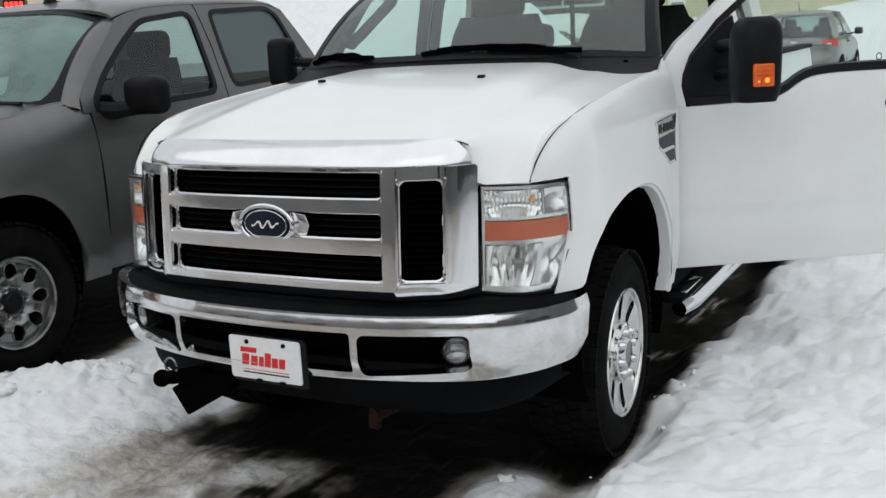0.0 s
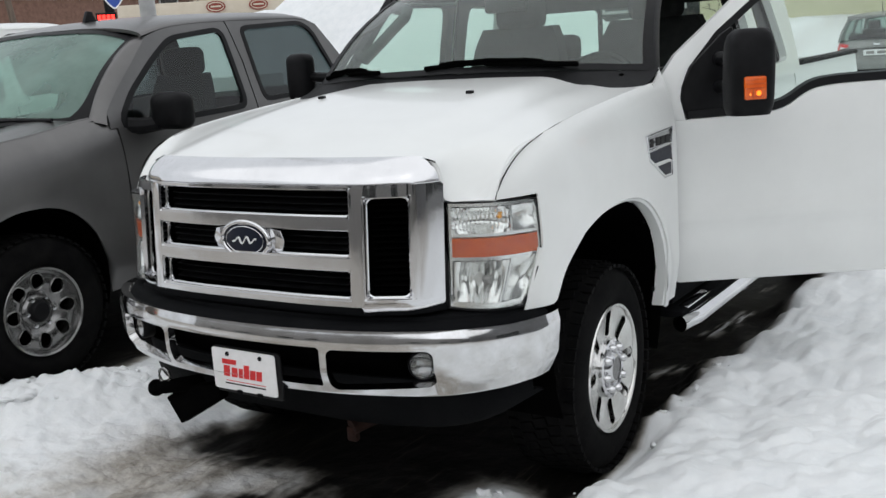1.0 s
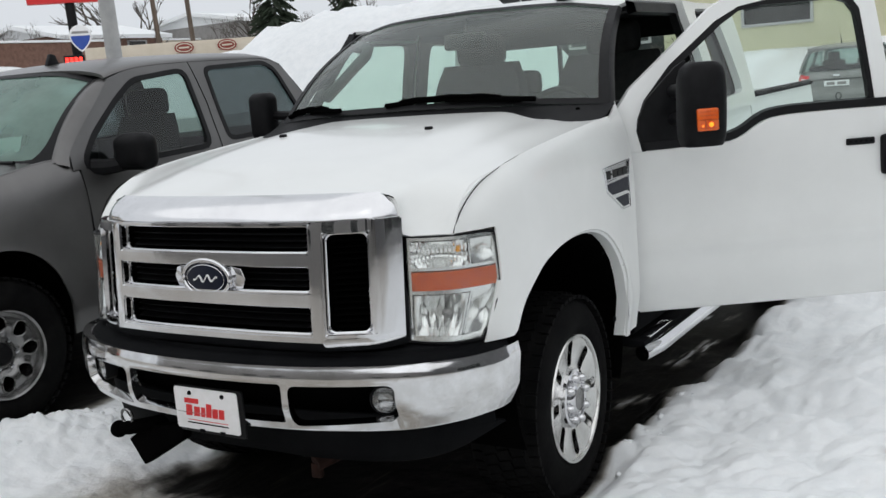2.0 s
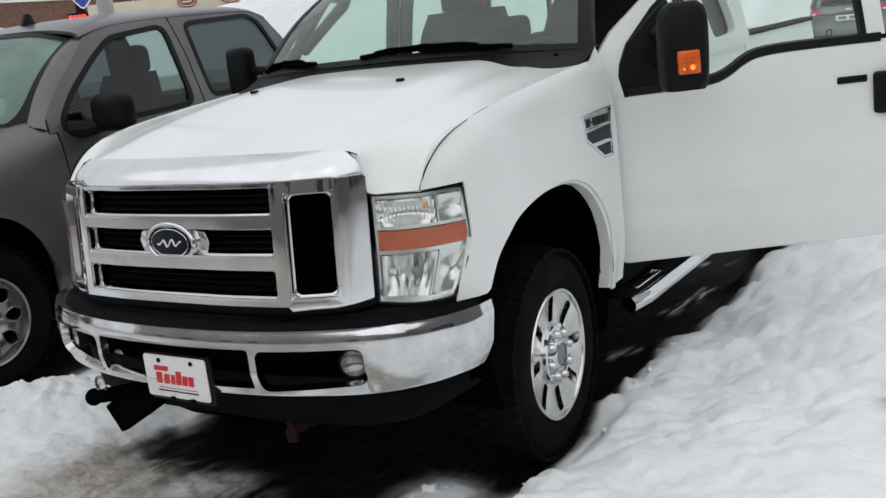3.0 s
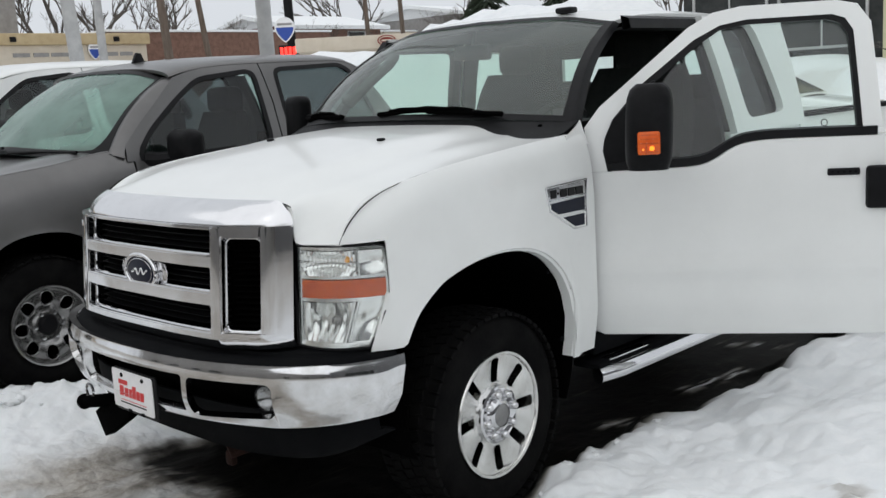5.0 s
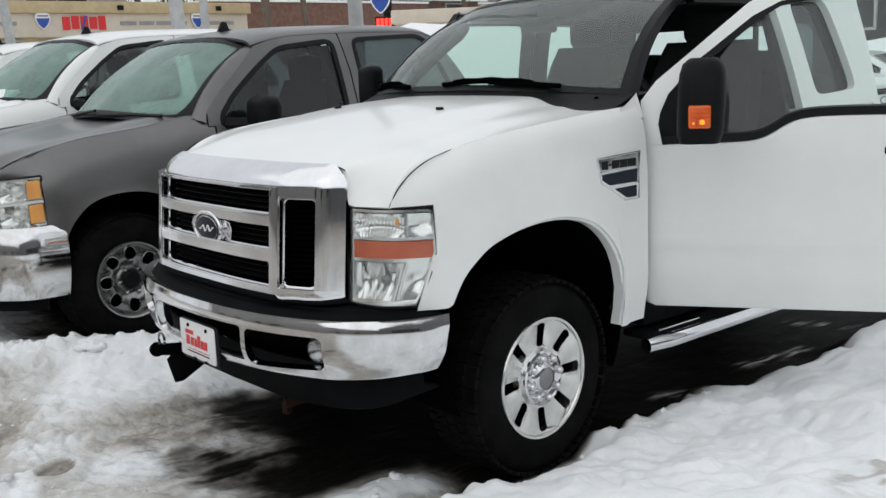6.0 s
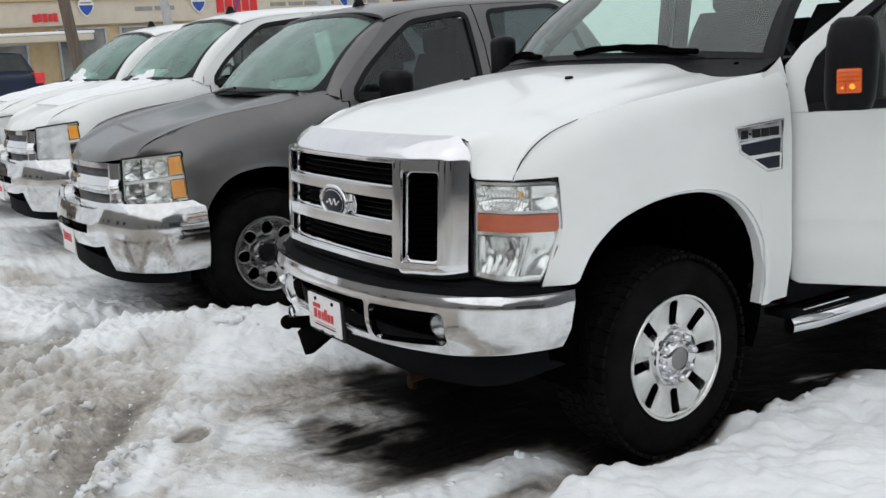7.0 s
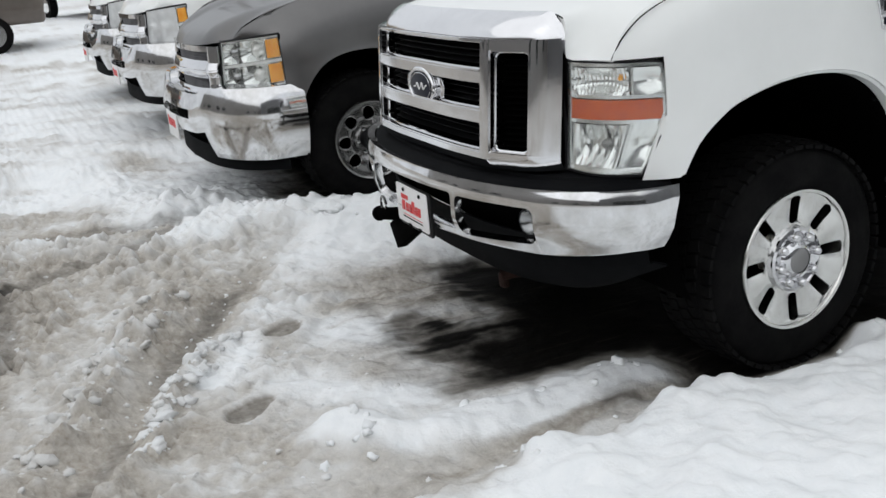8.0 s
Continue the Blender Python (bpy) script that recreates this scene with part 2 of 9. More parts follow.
def curve1(keys, x):
    """Smooth interpolation through (x, value) keys."""
    if x <= keys[0][0]:
        return keys[0][1]
    if x >= keys[-1][0]:
        return keys[-1][1]
    for i in range(len(keys) - 1):
        (x0, v0), (x1, v1) = keys[i], keys[i + 1]
        if x0 <= x <= x1:
            m0 = (v1 - keys[i - 1][1]) / (x1 - keys[i - 1][0]) if i else (v1 - v0) / (x1 - x0)
            m1 = (keys[i + 2][1] - v0) / (keys[i + 2][0] - x0) if i + 2 < len(keys) else (v1 - v0) / (x1 - x0)
            h, t = x1 - x0, (x - x0) / (x1 - x0)
            return (2 * t**3 - 3 * t**2 + 1) * v0 + (t**3 - 2 * t**2 + t) * h * m0 + (-2 * t**3 + 3 * t**2) * v1 + (t**3 - t**2) * h * m1


def facets(point, u0, u1, v0, v1, back, dome, nu, nv, pillow, sub=4):
    """A bowl of small pillow-shaped mirrors; point(u, v, back) gives a place behind the lens."""
    rows = []
    for i in range(nu * sub + 1):
        fu = i / (nu * sub)
        row = []
        for j in range(nv * sub + 1):
            fv = j / (nv * sub)
            cu, cv = 2 * ((fu * nu) % 1.0 if i % sub else 0.0) - 1, 2 * ((fv * nv) % 1.0 if j % sub else 0.0) - 1
            d = back + dome * math.sin(math.pi * fu) * math.sin(math.pi * fv) - pillow * (1 - cu * cu) * (1 - cv * cv)
            row.append(point(u0 + (u1 - u0) * fu, v0 + (v1 - v0) * fv, d))
        rows.append(row)
    return rows


def spread(a, b, n):
    return [a + (b - a) * i / (n - 1) for i in range(n)]


def mirror_x(bm):
    """The same mesh with x turned round."""
    for v in bm.verts:
        v.co.x = -v.co.x
    bmesh.ops.reverse_faces(bm, faces=bm.faces[:])
    return bm


def rrect(w, h, r, n=5):
    """A rounded rectangle's outline round the origin."""
    pts = []
    for cx, cy, a0 in ((w - r, h - r, 0), (r - w, h - r, 90), (r - w, r - h, 180), (w - r, r - h, 270)):
        pts += [(cx + r * math.cos(radians(a0 + 90 * k / n)), cy + r * math.sin(radians(a0 + 90 * k / n))) for k in range(n + 1)]
    return pts


# ---------------------------------------------------------------- panels with window openings
def squircle(n, p=9.0):
    pts = []
    for k in range(n):
        t = 2 * math.pi * k / n
        c, s = math.cos(t), math.sin(t)
        sq = 1 / max(abs(c), abs(s))
        r = (abs(c) ** p + abs(s) ** p) ** (-1 / p)
        pts.append(((c * sq, s * sq), (c * r, s * r)))
    return pts


def quad_map(q, u, v):
    """q: corners low-front, low-rear, high-rear, high-front as (y, z)."""
    a, b = (u + 1) / 2, (v + 1) / 2
    lo = Vector(q[0]).lerp(Vector(q[1]), a)
    hi = Vector(q[3]).lerp(Vector(q[2]), a)
    return lo.lerp(hi, b)


def window_ring(side, outer, inner, xf, thick, name, mat, parent, label="", p=9.0):
    """A panel between an outer and an inner four-sided outline, on the curved side xf(z)."""
    rows = []
    for (ou, ov), (iu, iv) in squircle(64, p):
        a, b = quad_map(outer, ou, ov), quad_map(inner, iu, iv)
        rows.append([(side * xf(q.y), q.x, q.y) for q in (a.lerp(b, k) for k in spread(0, 1, 4))])
    bm = bmesh.new()
    quads(bm, rows, close_u=True)
    bmesh.ops.recalc_face_normals(bm, faces=bm.faces)
    bmesh.ops.solidify(bm, geom=bm.faces[:], thickness=thick)
    return part(name, bm, mat, parent, label, angle=45)


def window_pane(side, inner, xf, back, name, mat, parent, label=""):
    rows = [[(side * (xf(q.y) - back), q.x, q.y) for q in (quad_map(inner, u, v) for u in spread(-1.02, 1.02, 5))] for v in spread(-1.02, 1.02, 5)]
    ob = part(name, sheet(rows), mat, parent, label)
    ob.visible_shadow = False
    return ob


def rounded(pts, r, n=5):
    """A closed outline with its corners rounded off."""
    out, k = [], len(pts)
    for i in range(k):
        p, a, b = Vector(pts[i]), Vector(pts[i - 1]), Vector(pts[(i + 1) % k])
        d = min(r, (a - p).length * 0.45, (b - p).length * 0.45)
        p0, p1 = p + (a - p).normalized() * d, p + (b - p).normalized() * d
        for t in spread(0, 1, n):
            out.append((1 - t) ** 2 * p0 + 2 * t * (1 - t) * p + t * t * p1)
    return out


def on_outline(pts, c, ang):
    """Where a ray from c at an angle leaves a closed outline."""
    d, best = Vector((math.cos(ang), math.sin(ang))), None
    for p, q in zip(pts, pts[1:] + pts[:1]):
        p, q = Vector(p) - c, Vector(q) - c
        e = q - p
        den = d.x * e.y - d.y * e.x
        if abs(den) < 1e-12:
            continue
        t, u = (p.x * e.y - p.y * e.x) / den, (p.x * d.y - p.y * d.x) / den
        if t > 0.02 and -1e-6 <= u <= 1 + 1e-6 and (best is None or t > best):
            best = t
    return c + d * best


def outline_ring(side, outer, inner, xf, thick, name, mat, parent, label="", n=96):
    """A panel between two closed outlines in (y, z), on the curved side xf(z)."""
    c = sum((Vector(p) for p in inner), Vector((0, 0))) / len(inner)
    corners = [math.atan2(p[1] - c.y, p[0] - c.x) for p in outer] if len(outer) < 20 else []
    even = [-math.pi + 2 * math.pi * (k + 0.5) / n for k in range(n)]
    angs = sorted(corners + [a for a in even if all(abs(a - b) > 0.02 for b in corners)])
    rows = []
    for a in angs:
        p, q = on_outline(outer, c, a), on_outline(inner, c, a)
        face = [Vector((side * xf(v.y), v.x, v.y)) for v in (p.lerp(q, k) for k in spread(0, 1, 4))]
        rows.append(face + [v - Vector((side * thick, 0, 0)) for v in face[::-1]])
    bm = bmesh.new()
    quads(bm, rows, close_u=True, close_v=True)
    return part(name, bm, mat, parent, label, angle=45)


def outline_pane(side, inner, xf, back, name, mat, parent, label=""):
    """A curved pane that fills a closed outline."""
    c = sum((Vector(p) for p in inner), Vector((0, 0))) / len(inner)
    rows = []
    for p in inner:
        rows.append([(side * (xf(v.y) - back), v.x, v.y) for v in (c.lerp(Vector(p), k) for k in (0.02, 0.35, 0.7, 1.02))])
    bm = bmesh.new()
    vs = quads(bm, rows, close_u=True)
    bm.faces.new([r[0] for r in vs])
    ob = part(name, bm, mat, parent, label)
    ob.visible_shadow = False
    return ob


def offset_outline(pts, d):
    """An outline moved outwards (d > 0) or inwards from its middle."""
    c = sum((Vector(p) for p in pts), Vector((0, 0))) / len(pts)
    out = []
    for i, p in enumerate(pts):
        e = Vector(pts[(i + 1) % len(pts)]) - Vector(pts[i - 1])
        n = Vector((e.y, -e.x)).normalized()
        if n.dot(Vector(p) - c) < 0:
            n = -n
        out.append(Vector(p) + n * d)
    return out


# ---------------------------------------------------------------- wheels
def wheel_alloy(truck, x, y, z, side, turn=0.0):
    """Eight-slot machined wheel with chrome hub cover on a tall tyre."""
    w = new("wheel")
    w.parent = truck
    w.matrix_basis = pose(x, y, z, 0, 0, (0 if side > 0 else 180) + turn)
    R, T = 0.415, 0.137
    bm = bmesh.new()
    prof = [(-T, 0.25), (-T - 0.004, 0.29), (-T + 0.004, 0.355), (-T + 0.03, 0.4), (-0.085, R - 0.003), (0.085, R - 0.003), (T - 0.03, 0.4), (T - 0.008, 0.372), (T + 0.002, 0.34), (T + 0.006, 0.3), (T + 0.001, 0.268), (T - 0.012, 0.25)]
    lathe(bm, prof, 72)
    tyre = part("tyre", bm, RUBBER, w, "worn black all-terrain tyre")
    # tread blocks and shoulder lugs
    bm = bmesh.new()
    for k in range(54):
        a = 2 * math.pi * k / 54
        for xx, ln in ((-0.115, 0.045), (-0.055, 0.05), (0.0, 0.05), (0.055, 0.05), (0.115, 0.045)):
            rr = R - 0.003 if abs(xx) < 0.1 else R - 0.014
            aa = a + (0.06 if abs(xx) > 0.05 else 0)
            m = Matrix.Rotation(aa, 4, "X") @ Matrix.Translation((xx, rr, 0)) @ Matrix.Rotation(0.25 if abs(xx) < 0.1 else 0, 4, "Y")
            box(bm, (-ln / 2, -0.006, -0.018), (ln / 2, 0.008, 0.018), 0, m)
    tagged(part("tread", bm, RUBBER, tyre, weld=False), kind="stuff")
    # barrel and face with eight slots
    bm = bmesh.new()
    lathe(bm, [(T - 0.03, 0.236), (T - 0.002, 0.256), (T + 0.004, 0.253), (T + 0.002, 0.243), (T - 0.012, 0.236), (0.03, 0.222), (-0.1, 0.225)], 64)
    rim = part("rim", bm, ALLOY, w, "machined aluminium rim")
    bm = bmesh.new()

    def face_x(r):
        return curve1([(0.07, 0.1), (0.12, 0.112), (0.17, 0.116), (0.21, 0.122), (0.24, 0.128)], r)

    def gap(r):
        """Half angle of a slot at a radius."""
        k = (r - 0.13) / (0.232 - 0.13)
        if k <= 0 or k >= 1:
            return 0.0
        return 0.0215 * min(1.0, (min(k, 1 - k) * 11) ** 0.5) / r * (0.9 + 0.2 * k)

    rr = [0.075, 0.1, 0.118, 0.13, 0.1304, 0.132, 0.1345, 0.14] + spread(0.15, 0.207, 6) + [0.216, 0.2225, 0.2275, 0.23, 0.2316, 0.232, 0.236, 0.242]
    for sp in range(8):
        a0, a1 = 2 * math.pi * sp / 8, 2 * math.pi * (sp + 1) / 8
        quads(bm, [[(face_x(r) + 0.006 * (1 - (2 * u - 1) ** 2), r * math.cos(q), r * math.sin(q)) for r in rr for q in (lerp(a0 + gap(r), a1 - gap(r), u),)] for u in spread(0, 1, 9)])
    bmesh.ops.remove_doubles(bm, verts=bm.verts, dist=2e-5)
    bmesh.ops.recalc_face_normals(bm, faces=bm.faces)
    bmesh.ops.solidify(bm, geom=bm.faces[:], thickness=0.04)
    part("spokes", bm, ALLOY, rim, "flat machined spokes", angle=30)
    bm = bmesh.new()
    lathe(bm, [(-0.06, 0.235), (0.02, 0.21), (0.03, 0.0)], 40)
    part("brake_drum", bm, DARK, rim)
    bm = bmesh.new()
    lathe(bm, [(0.1, 0.118), (0.132, 0.116), (0.136, 0.106), (0.13, 0.1), (0.126, 0.07), (0.14, 0.062), (0.147, 0.052), (0.149, 0.047)], 48)
    cap = part("hub_cover", bm, CHROME, w, "chrome hub cover")
    for k in range(8):
        a = 2 * math.pi * k / 8 + 0.2
        bm = bmesh.new()
        lathe(bm, [(0.125, 0.017), (0.15, 0.016), (0.158, 0.01), (0.16, 0.0)], 10, Matrix.Translation((0, 0.087 * math.cos(a), 0.087 * math.sin(a))))
        part("lug_cap", bm, CHROME, cap)
    bm = bmesh.new()
    lathe(bm, [(0.146, 0.048), (0.149, 0.04), (0.147, 0.0)], 32)
    part("cap_centre", bm, STEEL, cap)
    return w


def wheel_steel(truck, x, y, z, side):
    """Styled steel wheel with eight round holes."""
    w = new("wheel")
    w.parent = truck
    w.matrix_basis = pose(x, y, z, 0, 0, 0 if side > 0 else 180)
    R, T = 0.395, 0.125
    bm = bmesh.new()
    lathe(bm, [(-T, 0.225), (-T - 0.003, 0.3), (-T + 0.02, 0.37), (-0.08, R), (0.08, R), (T - 0.022, 0.375), (T - 0.002, 0.34), (T + 0.005, 0.29), (T, 0.25), (T - 0.014, 0.228)], 64)
    tyre = part("tyre", bm, RUBBER, w, "black tyre")
    bm = bmesh.new()
    for k in range(48):
        for xx in (-0.09, -0.03, 0.03, 0.09):
            m = Matrix.Rotation(2 * math.pi * k / 48 + xx, 4, "X") @ Matrix.Translation((xx, R - 0.004, 0))
            box(bm, (-0.025, -0.004, -0.017), (0.025, 0.006, 0.017), 0, m)
    tagged(part("tread", bm, RUBBER, tyre, weld=False), kind="stuff")
    bm = bmesh.new()
    lathe(bm, [(T - 0.035, 0.215), (T - 0.003, 0.233), (T + 0.003, 0.229), (T - 0.004, 0.219), (0.06, 0.206), (-0.1, 0.206)], 56)
    rim = part("rim", bm, STEEL, w)
    bm = bmesh.new()

    def disc_x(r):
        return curve1([(0.05, 0.075), (0.075, 0.075), (0.09, 0.062), (0.115, 0.08), (0.13, 0.09), (0.155, 0.096), (0.19, 0.092), (0.214, 0.096)], r)

    def hole(r):
        return 0.037 * math.sqrt(max(1 - ((r - 0.158) / 0.043) ** 2, 0.0)) / r

    rr = [0.05, 0.075, 0.09, 0.105, 0.115, 0.1152, 0.117, 0.121, 0.128, 0.14, 0.158, 0.176, 0.188, 0.195, 0.199, 0.2008, 0.201, 0.206, 0.214]
    for sp in range(8):
        a0, a1 = 2 * math.pi * sp / 8, 2 * math.pi * (sp + 1) / 8
        quads(bm, [[(disc_x(r), r * math.cos(q), r * math.sin(q)) for r in rr for q in (lerp(a0 + hole(r), a1 - hole(r), u),)] for u in spread(0, 1, 9)])
    bmesh.ops.remove_doubles(bm, verts=bm.verts, dist=2e-5)
    bmesh.ops.recalc_face_normals(bm, faces=bm.faces)
    bmesh.ops.solidify(bm, geom=bm.faces[:], thickness=0.012)
    disc = part("disc", bm, STEEL, rim, "steel disc with eight round holes", angle=35)
    bm = bmesh.new()
    for sp in range(8):
        a = 2 * math.pi * sp / 8
        ring = []
        for k in range(25):
            b = 2 * math.pi * k / 24
            r, o = 0.158 + 0.044 * math.cos(b), 0.038 * math.sin(b)
            ring.append((disc_x(r) + 0.002, r * math.cos(a) - o * math.sin(a), r * math.sin(a) + o * math.cos(a)))
        tube(bm, ring, 0.0042, 6)
    part("disc_lip", bm, STEEL, disc)
    bm = bmesh.new()
    lathe(bm, [(-0.05, 0.21), (0.02, 0.19), (0.03, 0.0)], 32)
    part("brake", bm, DARK, rim)
    bm = bmesh.new()
    lathe(bm, [(0.06, 0.062), (0.085, 0.058), (0.1, 0.045), (0.103, 0.0)], 32)
    cap = part("hub_cap", bm, TRIM, w)
    for k in range(6):
        a = 2 * math.pi * k / 6
        bm = bmesh.new()
        lathe(bm, [(0.06, 0.014), (0.094, 0.012), (0.097, 0.0)], 8, Matrix.Translation((0, 0.078 * math.cos(a), 0.078 * math.sin(a))))
        part("lug_nut", bm, CHROME, cap)
    return w


# ---------------------------------------------------------------- white pickup with the open door
ford = thing("pickup_truck", "white full-size pickup truck with chrome grille and open driver's door", "truck")


def crown(y):
    return curve1([(-0.84, 1.325), (-0.74, 1.355), (-0.5, 1.43), (0.0, 1.508), (0.45, 1.54), (0.6, 1.545)], y)


def hood_z(x, y):
    a = abs(x)
    return crown(y) - 0.03 * (a / 0.9) ** 2 - 0.028 * sstep(0.46, 0.68, a) * sstep(-0.85, -0.5, y)


def seam_y(x):
    return curve1([(0, -0.81), (0.3, -0.8), (0.5, -0.775), (0.62, -0.745), (0.7, -0.735)], abs(x))


def hood_front(v):
    """The hood's front edge, from the middle (0) to the corner above the headlight (1)."""
    keys = [(0.0, (0.0, seam_y(0), 1.34)), (0.3, (0.3, seam_y(0.3), 1.338)), (0.5, (0.5, seam_y(0.5), 1.336)), (0.66, (0.665, -0.742, 1.328)), (0.74, (0.698, -0.742, 1.282)), (0.82, (0.715, -0.76, 1.2)), (0.91, (0.79, -0.73, 1.193)), (1.0, (0.867, -0.69, 1.192))]
    return Vector([curve1([(k, p[i]) for k, p in keys], v) for i in range(3)])


def cut_x(y):
    """Half width of the hood at the cut line with the fender."""
    return curve1([(-0.69, 0.867), (-0.6, 0.893), (-0.45, 0.915), (0.0, 0.925), (0.5, 0.925), (0.62, 0.925)], y)


def cut_z(y):
    return curve1([(-0.69, 1.192), (-0.66, 1.25), (-0.6, 1.312), (-0.5, 1.362), (-0.3, 1.405), (0.0, 1.44), (0.45, 1.478), (0.62, 1.485)], y)


rows = []
for s in (-1, 1):
    for v in (spread(1, 0, 29) if s < 0 else spread(0, 1, 29)[1:]):
        f = hood_front(v)
        ex = lerp(0.0, 1.0, v) ** 0.9
        row = []
        back = curve1([(0, 0.44), (0.6, 0.44), (0.7, 0.43), (0.78, 0.385), (0.88, 0.37), (0.94, 0.41), (1, 0.5)], v)
        for u in spread(0, 1, 30):
            y = lerp(f.y, back, u**1.25)
            xt = ex * cut_x(max(y, -0.69))
            q = 1 - math.exp(-(y - f.y) / 0.11)
            x = lerp(f.x, xt, q)
            zt = lerp(hood_z(x, y), cut_z(y), sstep(0.75, 1.0, v))
            z = zt - (lerp(hood_z(f.x, f.y), cut_z(f.y), sstep(0.75, 1.0, v)) - f.z) * math.exp(-(y - f.y) / 0.075)
            row.append((s * x, y, z))
        rows.append(row)
part("hood", sheet(rows, 0.012), WHITE, ford, "clean white hood", angle=60)
# dark gaps along the hood's edge
for s in (-1, 1):
    bm = bmesh.new()
    ys = spread(-0.69, -0.3, 26)
    tube(bm, [(s * (cut_x(y) + 0.002), y, cut_z(y) + 0.0005) for y in ys], [0.0026 - 0.0021 * k / 25 for k in range(26)], 6)
    part("panel_gap", bm, DARK, ford)
bm = bmesh.new()
edge = [hood_front(v) + Vector((0, -0.0015, -0.001)) for v in spread(0, 0.68, 24)]
tube(bm, [Vector((-p.x, p.y, p.z)) for p in edge[:0:-1]] + edge, 0.0022, 6)
part("hood_edge_gap", bm, VALANCE, ford)

# washer nozzles
for s in (-1, 1):
    bm = bmesh.new()
    box(bm, (s * 0.384 - 0.014, -0.04, hood_z(0.384, -0.03) - 0.004), (s * 0.384 + 0.014, -0.012, hood_z(0.384, -0.03) + 0.012), 0.005)
    part("washer_nozzle", bm, TRIM, ford)

ARCH = [(-0.499, 0.81), (-0.452, 0.905), (-0.38, 0.98), (-0.301, 1.025), (-0.125, 1.07), (0.059, 1.075), (0.224, 1.038), (0.336, 0.961), (0.407, 0.848), (0.438, 0.72), (0.44, 0.56)]


def arch_z(y):
    if y <= -0.499:
        return 0.805
    if y >= 0.438:
        return 0.55
    return curve1(ARCH[:-1], y)


def skin_x(y, z):
    """The fender's outer face."""
    top, zt = cut_x(y), cut_z(y)
    d = zt - z
    x = top + (0.978 - top) * (1 - math.exp(-d / 0.055))
    x += 0.012 * sstep(0.0, 0.3, d)
    r = math.hypot(y * 0.92, z - 0.62)
    x += 0.028 * math.exp(-max(r - 0.44, 0) / 0.07) * sstep(-0.6, -0.35, y) * (1 if y < 0.5 else 0.4)
    x -= 0.055 * sstep(-0.35, -0.68, y)
    x -= 0.03 * sstep(0.75, 0.5, z)
    return x


